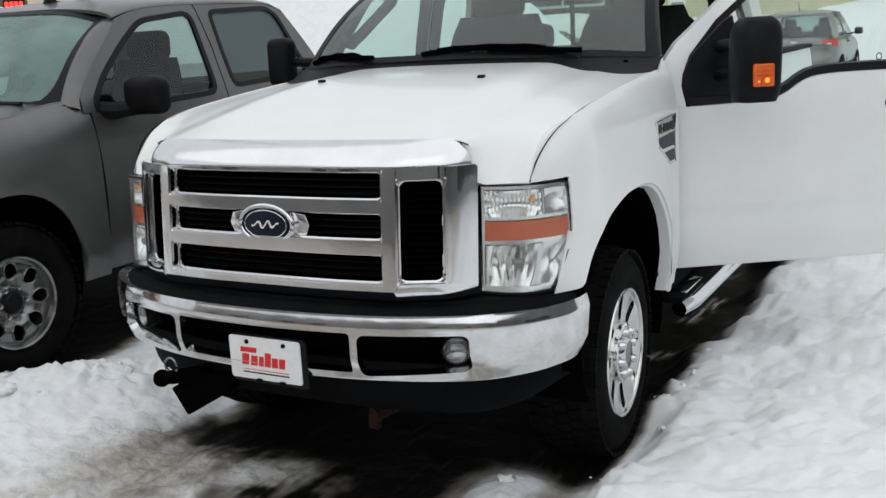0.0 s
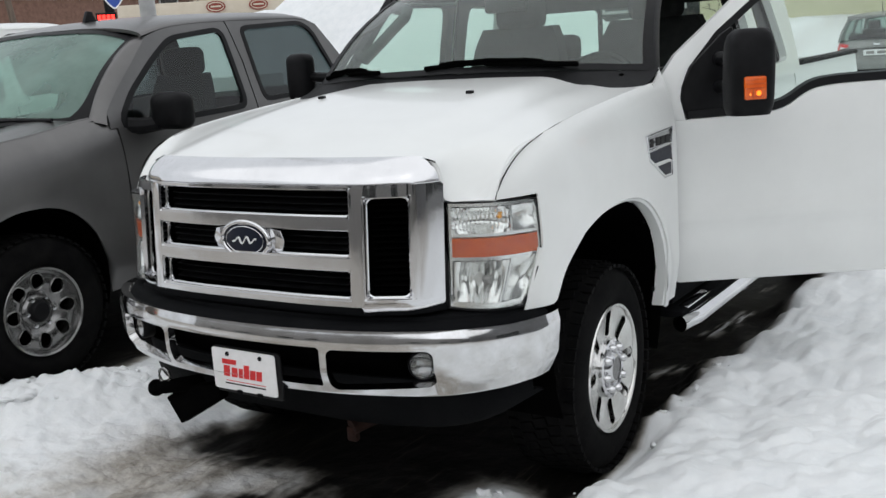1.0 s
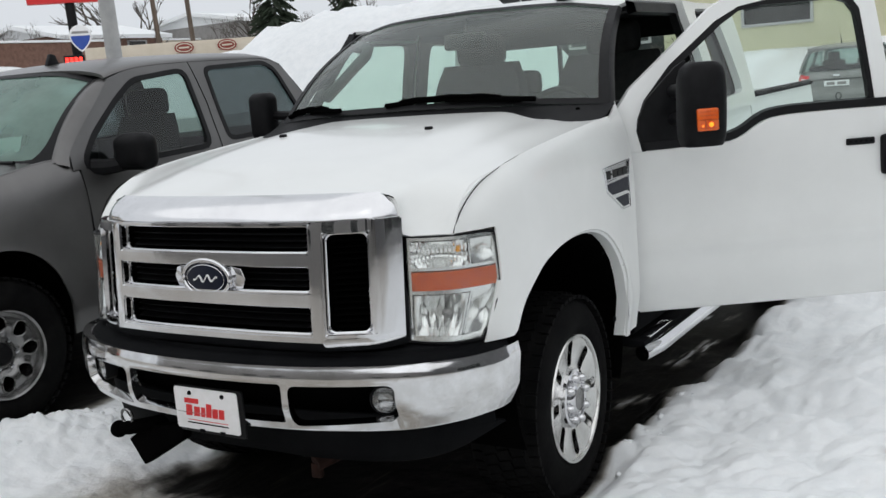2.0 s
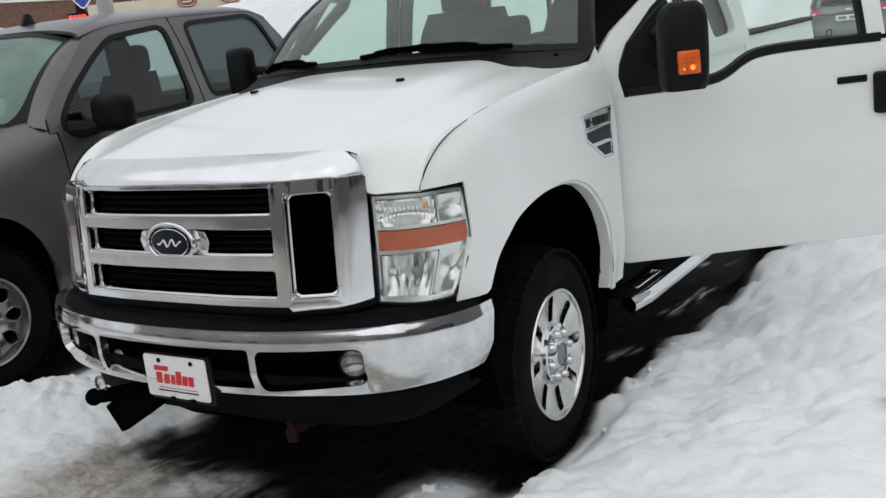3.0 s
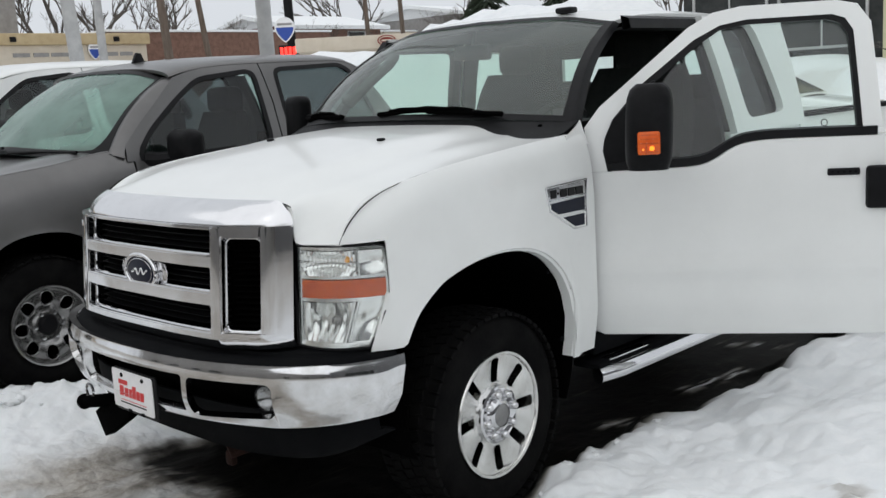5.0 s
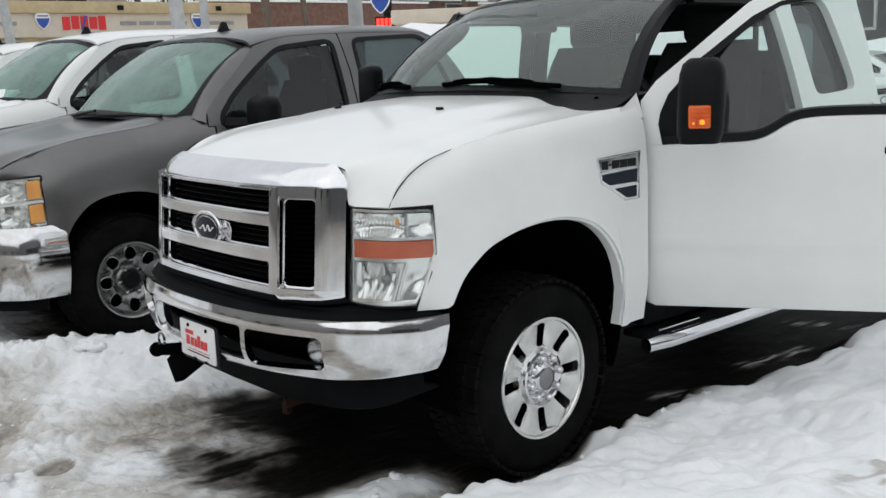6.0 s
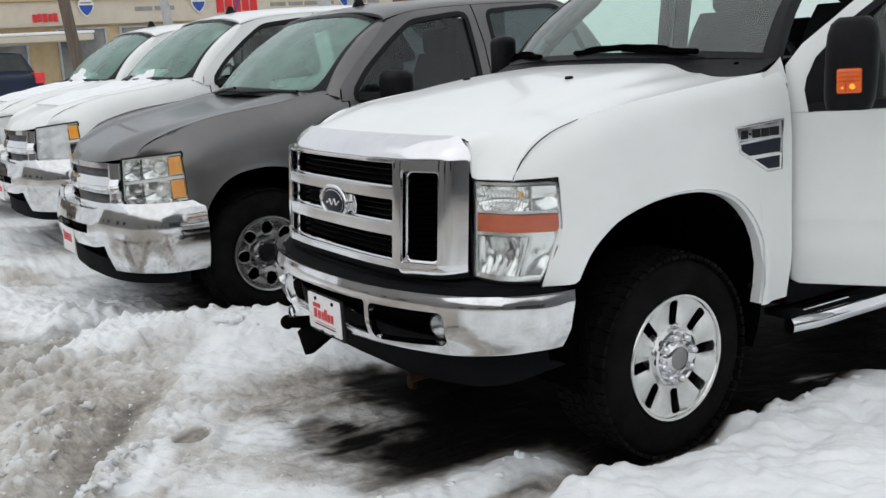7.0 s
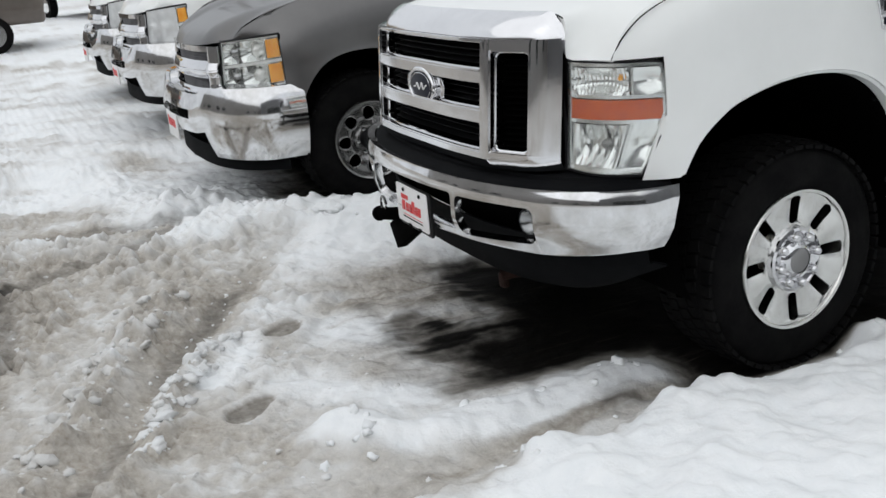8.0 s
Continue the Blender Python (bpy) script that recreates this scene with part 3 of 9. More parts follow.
def fender(side):
    bm = bmesh.new()
    rows = []
    ys = sorted(spread(-0.549, 0.438, 56) + [0.44, 0.47, 0.52, 0.57, 0.615])
    for y in ys:
        zb, zt = arch_z(y), cut_z(y) - 0.003
        rows.append([(skin_x(y, z), y, z) for z in [zb + (zt - zb) * (k / 29) for k in range(30)]])
    quads(bm, rows)
    # corner over the headlight and strip below it, sharing the fender's first column
    col = [p[2] for p in rows[0]]
    upper, lower = [z for z in col if z > 1.176], [z for z in col if z < 1.008]
    rows = []
    for y in spread(-0.688, -0.549, 14):
        k = (y + 0.688) / 0.139
        zt, zl = cut_z(y) - 0.003, lerp(1.19, upper[0], k)
        xl = lerp(0.869, skin_x(-0.549, upper[0]), k)
        row = []
        for z0 in upper:
            j = (z0 - upper[0]) / (upper[-1] - upper[0])
            z = lerp(zl, zt, j)
            row.append((lerp(lerp(xl, cut_x(y), j), skin_x(y, z), k), y, z))
        rows.append(row)
    quads(bm, rows)
    rows = []
    for z in lower:
        j = (1.008 - z) / 0.203
        yf = lerp(-0.551, -0.618, j)
        xf = lerp(0.941, 0.912, j)
        rows.append([(lerp(xf, skin_x(-0.549, z), k / 3), lerp(yf, -0.549, k / 3), z) for k in range(4)])
    quads(bm, rows)
    # rear top point beside the windscreen
    rows = []
    for k in range(8):
        y = lerp(0.5, 0.64, k / 7)
        zt = lerp(cut_z(0.5) - 0.003, 1.535, (k / 7) ** 1.5)
        rows.append([(skin_x(min(y, 0.615), cut_z(0.5) - 0.03) - 0.03 * (k / 7) * j / 4 - 0.01 * j / 4, y, lerp(cut_z(0.5) - 0.05, zt, j / 4)) for j in range(5)])
    quads(bm, rows)
    bmesh.ops.remove_doubles(bm, verts=bm.verts, dist=1e-5)
    bmesh.ops.recalc_face_normals(bm, faces=bm.faces)
    bmesh.ops.solidify(bm, geom=bm.faces[:], thickness=-0.008)
    if side < 0:
        mirror_x(bm)
    f = part("fender", bm, WHITE, ford, angle=50)
    # rolled lip along the arch with bolts
    bm = bmesh.new()
    path = [(y, curve1(ARCH[:-1], y)) for y in spread(-0.498, 0.436, 40)] + [(0.441, 0.64), (0.441, 0.555)]
    rows = []
    for y, z in path:
        n = Vector((y, z - 0.6)).normalized()
        x = skin_x(y, z)
        rows.append([(x, y, z), (x - 0.006, y - n.x * 0.01, z - n.y * 0.01), (x - 0.05, y - n.x * 0.012, z - n.y * 0.012)])
    quads(bm, rows)
    if side < 0:
        mirror_x(bm)
    part("arch_lip", bm, WHITE, f)
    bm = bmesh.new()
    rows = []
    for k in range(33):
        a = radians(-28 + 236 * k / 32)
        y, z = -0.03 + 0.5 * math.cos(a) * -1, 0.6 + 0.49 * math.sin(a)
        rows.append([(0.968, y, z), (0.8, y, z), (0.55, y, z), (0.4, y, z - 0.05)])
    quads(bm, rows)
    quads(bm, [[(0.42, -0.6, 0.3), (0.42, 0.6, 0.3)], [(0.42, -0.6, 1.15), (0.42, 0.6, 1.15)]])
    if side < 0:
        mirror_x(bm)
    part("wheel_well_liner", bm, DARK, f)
    for y, z in ((0.34, 0.935), (0.415, 0.63), (-0.05, 1.0)):
        bm = bmesh.new()
        lathe(bm, [(0.0, 0.012), (0.008, 0.01), (0.01, 0.0)], 10, Matrix.Translation((0.952 if y > 0 else 0.56, y, z)))
        if side < 0:
            mirror_x(bm)
        part("clip", bm, VALANCE, f)
    return f


fender(1)
fender(-1)
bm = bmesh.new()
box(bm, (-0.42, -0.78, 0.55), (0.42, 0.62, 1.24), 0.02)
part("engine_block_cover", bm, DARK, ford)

# badge on each front fender
for s in (-1, 1):
    out = [(0.0, 0.0), (0.275, 0.012), (0.268, -0.19), (0.18, -0.19), (0.02, -0.1)]
    bm = bmesh.new()
    frame_m = Matrix(((0, 0, 1, 0.985), (1, 0, 0, 0.288), (0, 1, 0, 1.284), (0, 0, 0, 1)))
    prism(bm, [(x * 1.03 - 0.004, y * 1.05 + 0.004) for x, y in out], 0.006, 0.002, frame_m)
    if s < 0:
        mirror_x(bm)
    part("badge_base", bm, TRIM, ford)
    bm = bmesh.new()
    prism(bm, out, 0.013, 0.004, frame_m)
    if s < 0:
        mirror_x(bm)
    b = part("fender_badge", bm, BADGE, ford, "chrome shield badge with dark mesh panes")
    for pts in ([(0.03, -0.068), (0.255, -0.06), (0.252, -0.115), (0.075, -0.115), (0.03, -0.09)], [(0.105, -0.132), (0.25, -0.13), (0.25, -0.178), (0.185, -0.178)]):
        bm = bmesh.new()
        prism(bm, pts, 0.004, 0, frame_m @ Matrix.Translation((0, 0, 0.012)))
        if s < 0:
            mirror_x(bm)
        part("pane", bm, BLUE, b)
    bm = bmesh.new()
    for x0, w, h in ((0.03, 0.036, 0.034), (0.074, 0.012, 0.008), (0.094, 0.044, 0.034), (0.146, 0.044, 0.034), (0.198, 0.048, 0.034)):
        box(bm, (x0, -0.03 - h / 2, 0.012), (x0 + w, -0.03 + h / 2, 0.0155), 0, frame_m)
    if s < 0:
        mirror_x(bm)
    part("mark", bm, TRIM, b, "dark outlined marks")
    bm = bmesh.new()
    tube(bm, [frame_m @ Vector((x * 0.985 + 0.002, y * 0.985, 0.013)) for x, y in out + out[:1]], 0.0045, 8)
    tube(bm, [frame_m @ Vector((0.018, -0.057, 0.012)), frame_m @ Vector((0.262, -0.052, 0.012))], 0.003, 8)
    if s < 0:
        mirror_x(bm)
    part("badge_rim", bm, CHROME, b, "bright chrome rim")

# ---- grille
def grille_y(x, z):
    """Front face of the chrome grille."""
    a = abs(x)
    y = curve1([(0, -0.938), (0.25, -0.935), (0.447, -0.918), (0.49, -0.911), (0.512, -0.9), (0.56, -0.88), (0.62, -0.855), (0.66, -0.825), (0.7, -0.772)], a)
    return y + 0.085 * (z - 1.06)


SLOTS = [(0.0, 1.206, 0.447, 0.046), (0.0, 1.072, 0.447, 0.044), (0.0, 0.933, 0.447, 0.047)]


def in_slot(x, z):
    for cx, cz, hw, hh in SLOTS + [(0.563, 1.056, 0.068, 0.167), (-0.563, 1.056, 0.068, 0.167)]:
        if abs(x - cx) < hw and abs(z - cz) < hh:
            return True
    return False


grille = new("grille")
grille.parent = ford
xs = sorted({round(s * v, 4) for s in (-1, 1) for v in spread(0, 0.447, 19) + [0.458, 0.485, 0.4905, 0.495, 0.51, 0.54, 0.58, 0.615, 0.631, 0.642, 0.657, 0.67, 0.685, 0.7]})
zs = sorted([0.845, 0.855, 0.872, 0.886, 0.889, 0.91, 0.93, 0.955, 0.98, 0.99, 1.015, 1.028, 1.06, 1.085, 1.116, 1.13, 1.145, 1.16, 1.19, 1.215, 1.223, 1.252, 1.262])
bm = bmesh.new()
vg = [[bm.verts.new((x, grille_y(x, z) + (0.02 * sstep(0.868, 0.845, z)), z)) for z in zs] for x in xs]
for i in range(len(xs) - 1):
    for j in range(len(zs) - 1):
        if not in_slot((xs[i] + xs[i + 1]) / 2, (zs[j] + zs[j + 1]) / 2):
            bm.faces.new((vg[i][j], vg[i + 1][j], vg[i + 1][j + 1], vg[i][j + 1]))
bmesh.ops.recalc_face_normals(bm, faces=bm.faces)
bmesh.ops.solidify(bm, geom=bm.faces[:], thickness=-0.035)
bmesh.ops.bevel(bm, geom=[e for e in bm.edges if len(e.link_faces) == 2 and e.calc_face_angle(0) > 1.2], offset=0.006, segments=2, affect="EDGES")
part("grille_frame", bm, CHROME, grille, "chrome grille surround with three wide slots", angle=35)
# brow that turns back to the hood
rows = []
for x in sorted(spread(-0.7, 0.7, 57) + [sg_ * v for sg_ in (-1, 1) for v in (0.668, 0.68, 0.687, 0.692, 0.6955, 0.698)]):
    a = abs(x)
    k = 1 - math.sqrt(max(1 - min(max((a - 0.615) / 0.088, 0), 1) ** 2, 0))
    p0 = Vector((x, grille_y(x, 1.258), 1.258 - 0.066 * k))
    ps = Vector((x, seam_y(x) - 0.003, 1.343 - 0.138 * k))
    bend = Vector((x, p0.y + 0.004, p0.z + 0.55 * (ps.z - p0.z) + 0.004))
    rows.append([(1 - t) ** 2 * p0 + 2 * t * (1 - t) * bend + t * t * ps for t in spread(0, 1, 12)])
for end, sx in ((0, -1), (-1, 1)):
    wall = [[(x + sx * 0.014 * k, y + 0.016 * k, lerp(z, min(z, 1.185), k)) for x, y, z in rows[end]] for k in (0.35, 0.7, 1.0)]
    rows = wall[::-1] + rows if end == 0 else rows + wall
part("brow", shell(rows, (0, 0.006, -0.006)), BROW_CHROME, grille, "chrome brow below the hood edge", angle=60)
for s in (-1, 1):
    bm = bmesh.new()
    quads(bm, [[(s * 0.4875, grille_y(0.4875, z) - 0.0025, z), (s * 0.492, grille_y(0.492, z) - 0.0025, z)] for z in spread(0.86, 1.3 - 0.04, 12)])
    part("grille_seam", bm, DARK, grille)
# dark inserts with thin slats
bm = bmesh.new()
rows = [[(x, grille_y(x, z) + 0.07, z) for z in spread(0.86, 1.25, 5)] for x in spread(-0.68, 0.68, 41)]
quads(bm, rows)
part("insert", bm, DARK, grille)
for cx, cz, hw, hh in SLOTS + [(0.563, 1.056, 0.068, 0.167), (-0.563, 1.056, 0.068, 0.167)]:
    n = max(3, int(hh * 2 / 0.02))
    for i in range(n):
        z = cz - hh + (i + 0.5) * 2 * hh / n
        bm = bmesh.new()
        rows = []
        for x in spread(cx - hw, cx + hw, 15):
            y = grille_y(x, z)
            rows.append([(x, y + 0.03, z - 0.002), (x, y + 0.028, z + 0.002), (x, y + 0.06, z + 0.009), (x, y + 0.062, z + 0.004)])
        quads(bm, rows, close_v=True)
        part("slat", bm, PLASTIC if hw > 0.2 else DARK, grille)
for cx, cz, hw, hh in SLOTS + [(0.563, 1.056, 0.068, 0.167), (-0.563, 1.056, 0.068, 0.167)]:
    bm = bmesh.new()
    loop = [(cx + px, cz + pz) for px, pz in rrect(hw, hh, 0.026, 6)]
    fine = []
    for (xa, za), (xb, zb) in zip(loop, loop[1:] + loop[:1]):
        n = max(1, int(math.hypot(xb - xa, zb - za) / 0.05))
        fine += [(lerp(xa, xb, k / n), lerp(za, zb, k / n)) for k in range(n)]
    fine.append(fine[0])
    tube(bm, [(x, grille_y(x, z) - 0.002, z) for x, z in fine], 0.0065, 8)
    part("slot_rim", bm, CHROME, grille)
    for sx in (-1, 1):
        for sz in (-1, 1):
            bm = bmesh.new()
            arc = [(cx + sx * (hw - 0.026 + 0.026 * math.cos(q)), cz + sz * (hh - 0.026 + 0.026 * math.sin(q))) for q in spread(0, math.pi / 2, 7)]
            far = (cx + sx * (hw + 0.004), cz + sz * (hh + 0.004))
            rows = [[(far[0], grille_y(*far) + d, far[1]) for d in (0.0, 0.03)] + [(x, grille_y(x, z) + d, z) for d in (0.03, 0.0)] for x, z in arc]
            quads(bm, rows, close_v=True)
            part("slot_corner", bm, CHROME, grille, angle=30)
# oval emblem with its chrome housing
SLANT = Matrix(((1, 0.25, 0, 0), (0, 1, 0, 0), (0, 0, 1, 0), (0, 0, 0, 1)))
bm = bmesh.new()
ell = [(0.122 * math.cos(2 * math.pi * k / 48), 0.074 * math.sin(2 * math.pi * k / 48)) for k in range(48)]
EM = Matrix(((1, 0, 0, -0.004), (0, 0, -1, -0.944), (0, 1, 0, 1.07), (0, 0, 0, 1)))
prism(bm, ell, 0.02, 0.007, EM)
prism(bm, [(0.1, -0.045), (0.155, -0.035), (0.17, 0.0), (0.155, 0.035), (0.1, 0.045)], 0.006, 0.002, EM)
prism(bm, [(-0.1, 0.045), (-0.155, 0.035), (-0.17, 0.0), (-0.155, -0.035), (-0.1, -0.045)], 0.006, 0.002, EM)
part("emblem_housing", bm, CHROME, grille, "chrome oval housing")
bm = bmesh.new()
tube(bm, [EM @ Vector((x * 0.91, y * 0.88, 0.02)) for x, y in ell + ell[:1]], 0.0085, 10)
part("emblem_rim", bm, BROW_CHROME, grille, "bright rounded oval rim")
bm = bmesh.new()
prism(bm, [(x * 0.79, y * 0.75) for x, y in ell], 0.006, 0.002, EM @ Matrix.Translation((0, 0, 0.019)))
part("emblem", bm, BLUE, grille, "dark blue oval emblem")
bm = bmesh.new()
tube(bm, [EM @ Vector((x * 0.73, y * 0.67, 0.025)) for x, y in ell + ell[:1]], 0.0018, 6)
part("emblem_line", bm, CHROME, grille)
bm = bmesh.new()
prism(bm, [(x * 0.84, y * 0.81) for x, y in ell], 0.002, 0, EM @ Matrix.Translation((0, 0, 0.0185)))
part("emblem_groove", bm, TRIM, grille)
bm = bmesh.new()
tube(bm, [EM @ SLANT @ Vector((x, 0.014 * math.sin(x * 150) * (1 - abs(x) / 0.09), 0.0255)) for x in spread(-0.056, 0.056, 40)], [0.0022 + 0.0022 * abs(math.sin(x * 75)) for x in spread(-0.056, 0.056, 40)], 6)
part("emblem_flourish", bm, PLATE, grille, "silver wavy stroke on the emblem")

# ---- headlights
HL = dict(tl=(0.722, -0.76, 1.186), tr=(0.947, -0.545, 1.178), r=(0.957, -0.544, 1.008), br=(0.915, -0.612, 0.822), bl=(0.72, -0.778, 0.84))


def hl_point(u, v):
    """A point of the lens: u from the grille to the fender, v from top to bottom."""
    l = Vector(HL["tl"]).lerp(Vector(HL["bl"]), v)
    k = 0.5
    rr = Vector(HL["tr"]).lerp(Vector(HL["r"]), v / k) if v < k else Vector(HL["r"]).lerp(Vector(HL["br"]), (v - k) / (1 - k))
    p = l.lerp(rr, u)
    bulge = 0.045 * math.sin(math.pi * min(u, 1))
    round_top, round_foot = max(0.0, 1 - max(v, 0) / 0.09), max(0.0, 1 - max(1 - v, 0) / 0.08)
    p = p + Vector((-0.005, -0.004, 0)) * (round_top**2 + round_foot**2) * max(u, 0) ** 3
    p.z -= 0.006 * max(0.0, 1 - (1 - min(u, 1)) / 0.09) ** 2 * (1 - min(max(v, 0), 1))
    return p + Vector((0.55, -0.83, 0)) * bulge


def hl_patch(u0, u1, v0, v1, back, nu=9, nv=7, dome=0.0):
    rows = []
    for u in spread(u0, u1, nu):
        row = []
        for v in spread(v0, v1, nv):
            p = hl_point(u, v)
            d = dome * math.sin(math.pi * (u - u0) / (u1 - u0)) * math.sin(math.pi * (v - v0) / (v1 - v0))
            row.append(p + Vector((-0.55, 0.83, 0)) * (back + d))
        rows.append(row)
    return rows


def headlight(side):
    h = new("headlight")
    h.parent = ford

    def put(name, bm, mat, label="", **kw):
        if side < 0:
            mirror_x(bm)
        return part(name, bm, mat, h, label, **kw)

    put("housing", sheet(hl_patch(-0.02, 1.01, -0.03, 1.03, 0.07)), LAMP_CHROME, "silver headlight bucket")
    bm = bmesh.new()
    for u0, u1, v0, v1 in ((0.0, 1.0, 0.0, 0.035), (0.0, 1.0, 0.95, 1.0), (0.0, 0.045, 0.0, 1.0), (0.955, 1.0, 0.0, 1.0)):
        quads(bm, hl_patch(u0, u1, v0, v1, 0.006, 12, 12))
    bmesh.ops.recalc_face_normals(bm, faces=bm.faces)
    bmesh.ops.solidify(bm, geom=bm.faces[:], thickness=0.03)
    put("inner_frame", bm, LAMP_CHROME, "bright frame inside the lamp")
    bm = bmesh.new()
    for u0, u1, v0, v1, back in ((-0.03, 1.01, -0.016, 0.0, 0.0), (-0.03, 1.01, 1.0, 1.02, 0.0), (-0.04, 0.0, -0.018, 1.022, 0.0), (0.998, 1.014, -0.01, 1.01, -0.004)):
        q = hl_patch(u0, u1, v0, v1, back, 12, 12)
        quads(bm, q)
    bmesh.ops.recalc_face_normals(bm, faces=bm.faces)
    bmesh.ops.solidify(bm, geom=bm.faces[:], thickness=0.01)
    put("bezel", bm, TRIM, "black seal round the lamp")
    def behind(u, v, back):
        return hl_point(u, v) + Vector((-0.55, 0.83, 0)) * back

    put("turn_lamp_reflector", sheet(facets(behind, 0.05, 0.66, 0.05, 0.3, 0.014, 0.045, 14, 3, 0.005)), LAMP_CHROME, "clear faceted turn lamp")
    put("side_reflector", sheet(facets(behind, 0.7, 0.97, 0.05, 0.3, 0.016, 0.03, 1, 2, 0.01)), LAMP_CHROME)
    bm = sheet(hl_patch(0.05, 0.97, 0.345, 0.525, 0.012, 16, 5, 0.0), 0.012)
    put("amber_reflector", bm, AMBER, "orange marker strip")
    put("beam_reflector", sheet(facets(behind, 0.06, 0.66, 0.57, 0.95, 0.012, 0.075, 6, 1, 0.012, 8)), LAMP_CHROME, "fluted main beam bowl")
    put("corner_reflector", sheet(facets(behind, 0.7, 0.97, 0.56, 0.95, 0.02, 0.035, 1, 2, 0.008)), LAMP_CHROME)
    bm = bmesh.new()
    for v0 in (0.3, 0.53):
        quads(bm, hl_patch(0.02, 0.99, v0, v0 + 0.035, 0.02, 16, 3))
    for u0 in (0.675,):
        quads(bm, hl_patch(u0, u0 + 0.02, 0.02, 0.33, 0.02, 3, 6))
        quads(bm, hl_patch(u0, u0 + 0.02, 0.55, 0.98, 0.02, 3, 6))
    bmesh.ops.recalc_face_normals(bm, faces=bm.faces)
    bmesh.ops.solidify(bm, geom=bm.faces[:], thickness=0.02)
    put("divider", bm, LAMP_CHROME)
    lens = put("lens", sheet(hl_patch(0.0, 1.0, 0.0, 1.0, 0.0, 14, 12)), LENS, "clear plastic lens")
    lens.visible_shadow = False
    p = hl_point(0.45, 0.76) + Vector((-0.55, 0.83, 0)) * 0.05
    bm = bmesh.new()
    bmesh.ops.create_uvsphere(bm, u_segments=12, v_segments=8, radius=0.018, matrix=Matrix.Translation(p))
    put("bulb", bm, STEEL)
    bm = bmesh.new()
    q = hl_point(0.56, 0.15) + Vector((-0.55, 0.83, 0)) * 0.03
    bmesh.ops.create_uvsphere(bm, u_segments=10, v_segments=8, radius=0.008, matrix=Matrix.Translation(q))
    put("turn_bulb", bm, AMBER_SIDE, "small amber bulb")
    return h


headlight(1)
headlight(-1).location = (-0.022, -0.028, 0)
# dark gap between lamp and grille, radiator support
for s in (-1, 1):
    bm = bmesh.new()
    box(bm, (s * 0.712 - 0.012, -0.77, 0.83), (s * 0.712 + 0.012, -0.68, 1.19), 0.003)
    part("lamp_gap", bm, DARK, ford)

# ---- front bumper

def bumper_pt(x, z):
    """x runs along the bumper as an arc parameter up to 1.2."""
    s = abs(x)
    k = curve1([(0, 0), (0.72, 0.72), (0.83, 0.82), (0.95, 0.915), (1.05, 0.96), (1.14, 0.979), (1.22, 0.981)], s)
    y = curve1([(0, -1.05), (0.15, -1.046), (0.3, -1.033), (0.45, -1.008), (0.6, -0.965), (0.72, -0.918), (0.83, -0.86), (0.95, -0.772), (1.05, -0.685), (1.14, -0.61), (1.22, -0.538)], s)
    t = (z - 0.575) / 0.215
    tuck = 0.03 * sstep(0.35, -0.05, t) + 0.012 * sstep(0.8, 1.05, t)
    nx, ny = sstep(0.6, 1.1, s), -1 + sstep(0.8, 1.2, s)
    end = 0.05 * sstep(0.95, 1.2, s) * (1 - t)
    return Vector((math.copysign(k - nx * tuck, x) if s > 1e-6 else 0.0, y - ny * tuck - end, z + 0.024 * sstep(0.7, 1.2, s) * (1 - t) + 0.006 * (1 - t) - 0.004 * sstep(0.9, 1.2, s)))


def opening(s):
    """Lower and upper edge of the bumper opening at s, with rounded ends, and whether there is one."""
    s = abs(s)
    if s <= 0.36 + 1e-6:
        a, b, lo, hi, r = -0.36, 0.36, 0.607, 0.737, 0.014
    elif 0.385 - 1e-6 <= s <= 0.735 + 1e-6:
        a, b, hi, r = 0.385, 0.735, 0.732, 0.026
        lo = lerp(0.592, 0.618, (s - 0.385) / 0.35)
    else:
        return 0.607, 0.735, False
    d = max(min(s - a, b - s), 0.0)
    cut = r - math.sqrt(max(r * r - (r - d) ** 2, 0)) if d < r else 0.0
    return lo + cut, hi - cut, True


bumper = new("front_bumper")
bumper.parent = ford
ss = sorted({round(k * v, 4) for k in (-1, 1) for v in spread(0, 0.34, 12) + [0.347, 0.352, 0.357, 0.36, 0.385, 0.388, 0.392, 0.398, 0.406, 0.415] + spread(0.44, 0.7, 9) + [0.709, 0.716, 0.723, 0.729, 0.733, 0.735, 0.75] + spread(0.79, 1.22, 16)})
low, high = [0.572, 0.576, 0.583], [0.752, 0.768, 0.78, 0.788, 0.792]
bm = bmesh.new()
vg = []
for s in ss:
    lo, hi, _ = opening(s)
    vg.append([bm.verts.new(bumper_pt(s, z)) for z in low + [lerp(lo, hi, k) for k in (0, 0.33, 0.67, 1)] + high])
for i in range(len(ss) - 1):
    hole = opening((ss[i] + ss[i + 1]) / 2)[2]
    for j in range(len(vg[0]) - 1):
        if not (hole and 3 <= j <= 5):
            bm.faces.new((vg[i][j], vg[i + 1][j], vg[i + 1][j + 1], vg[i][j + 1]))
bmesh.ops.recalc_face_normals(bm, faces=bm.faces)
bmesh.ops.solidify(bm, geom=bm.faces[:], thickness=-0.03)
part("bumper_face", bm, MOTTLED_CHROME, bumper, "chrome bumper face with blotchy reflections in its colour", angle=40)
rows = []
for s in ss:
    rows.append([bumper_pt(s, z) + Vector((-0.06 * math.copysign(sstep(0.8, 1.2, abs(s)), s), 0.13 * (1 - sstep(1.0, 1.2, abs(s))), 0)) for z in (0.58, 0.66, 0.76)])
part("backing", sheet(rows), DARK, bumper)
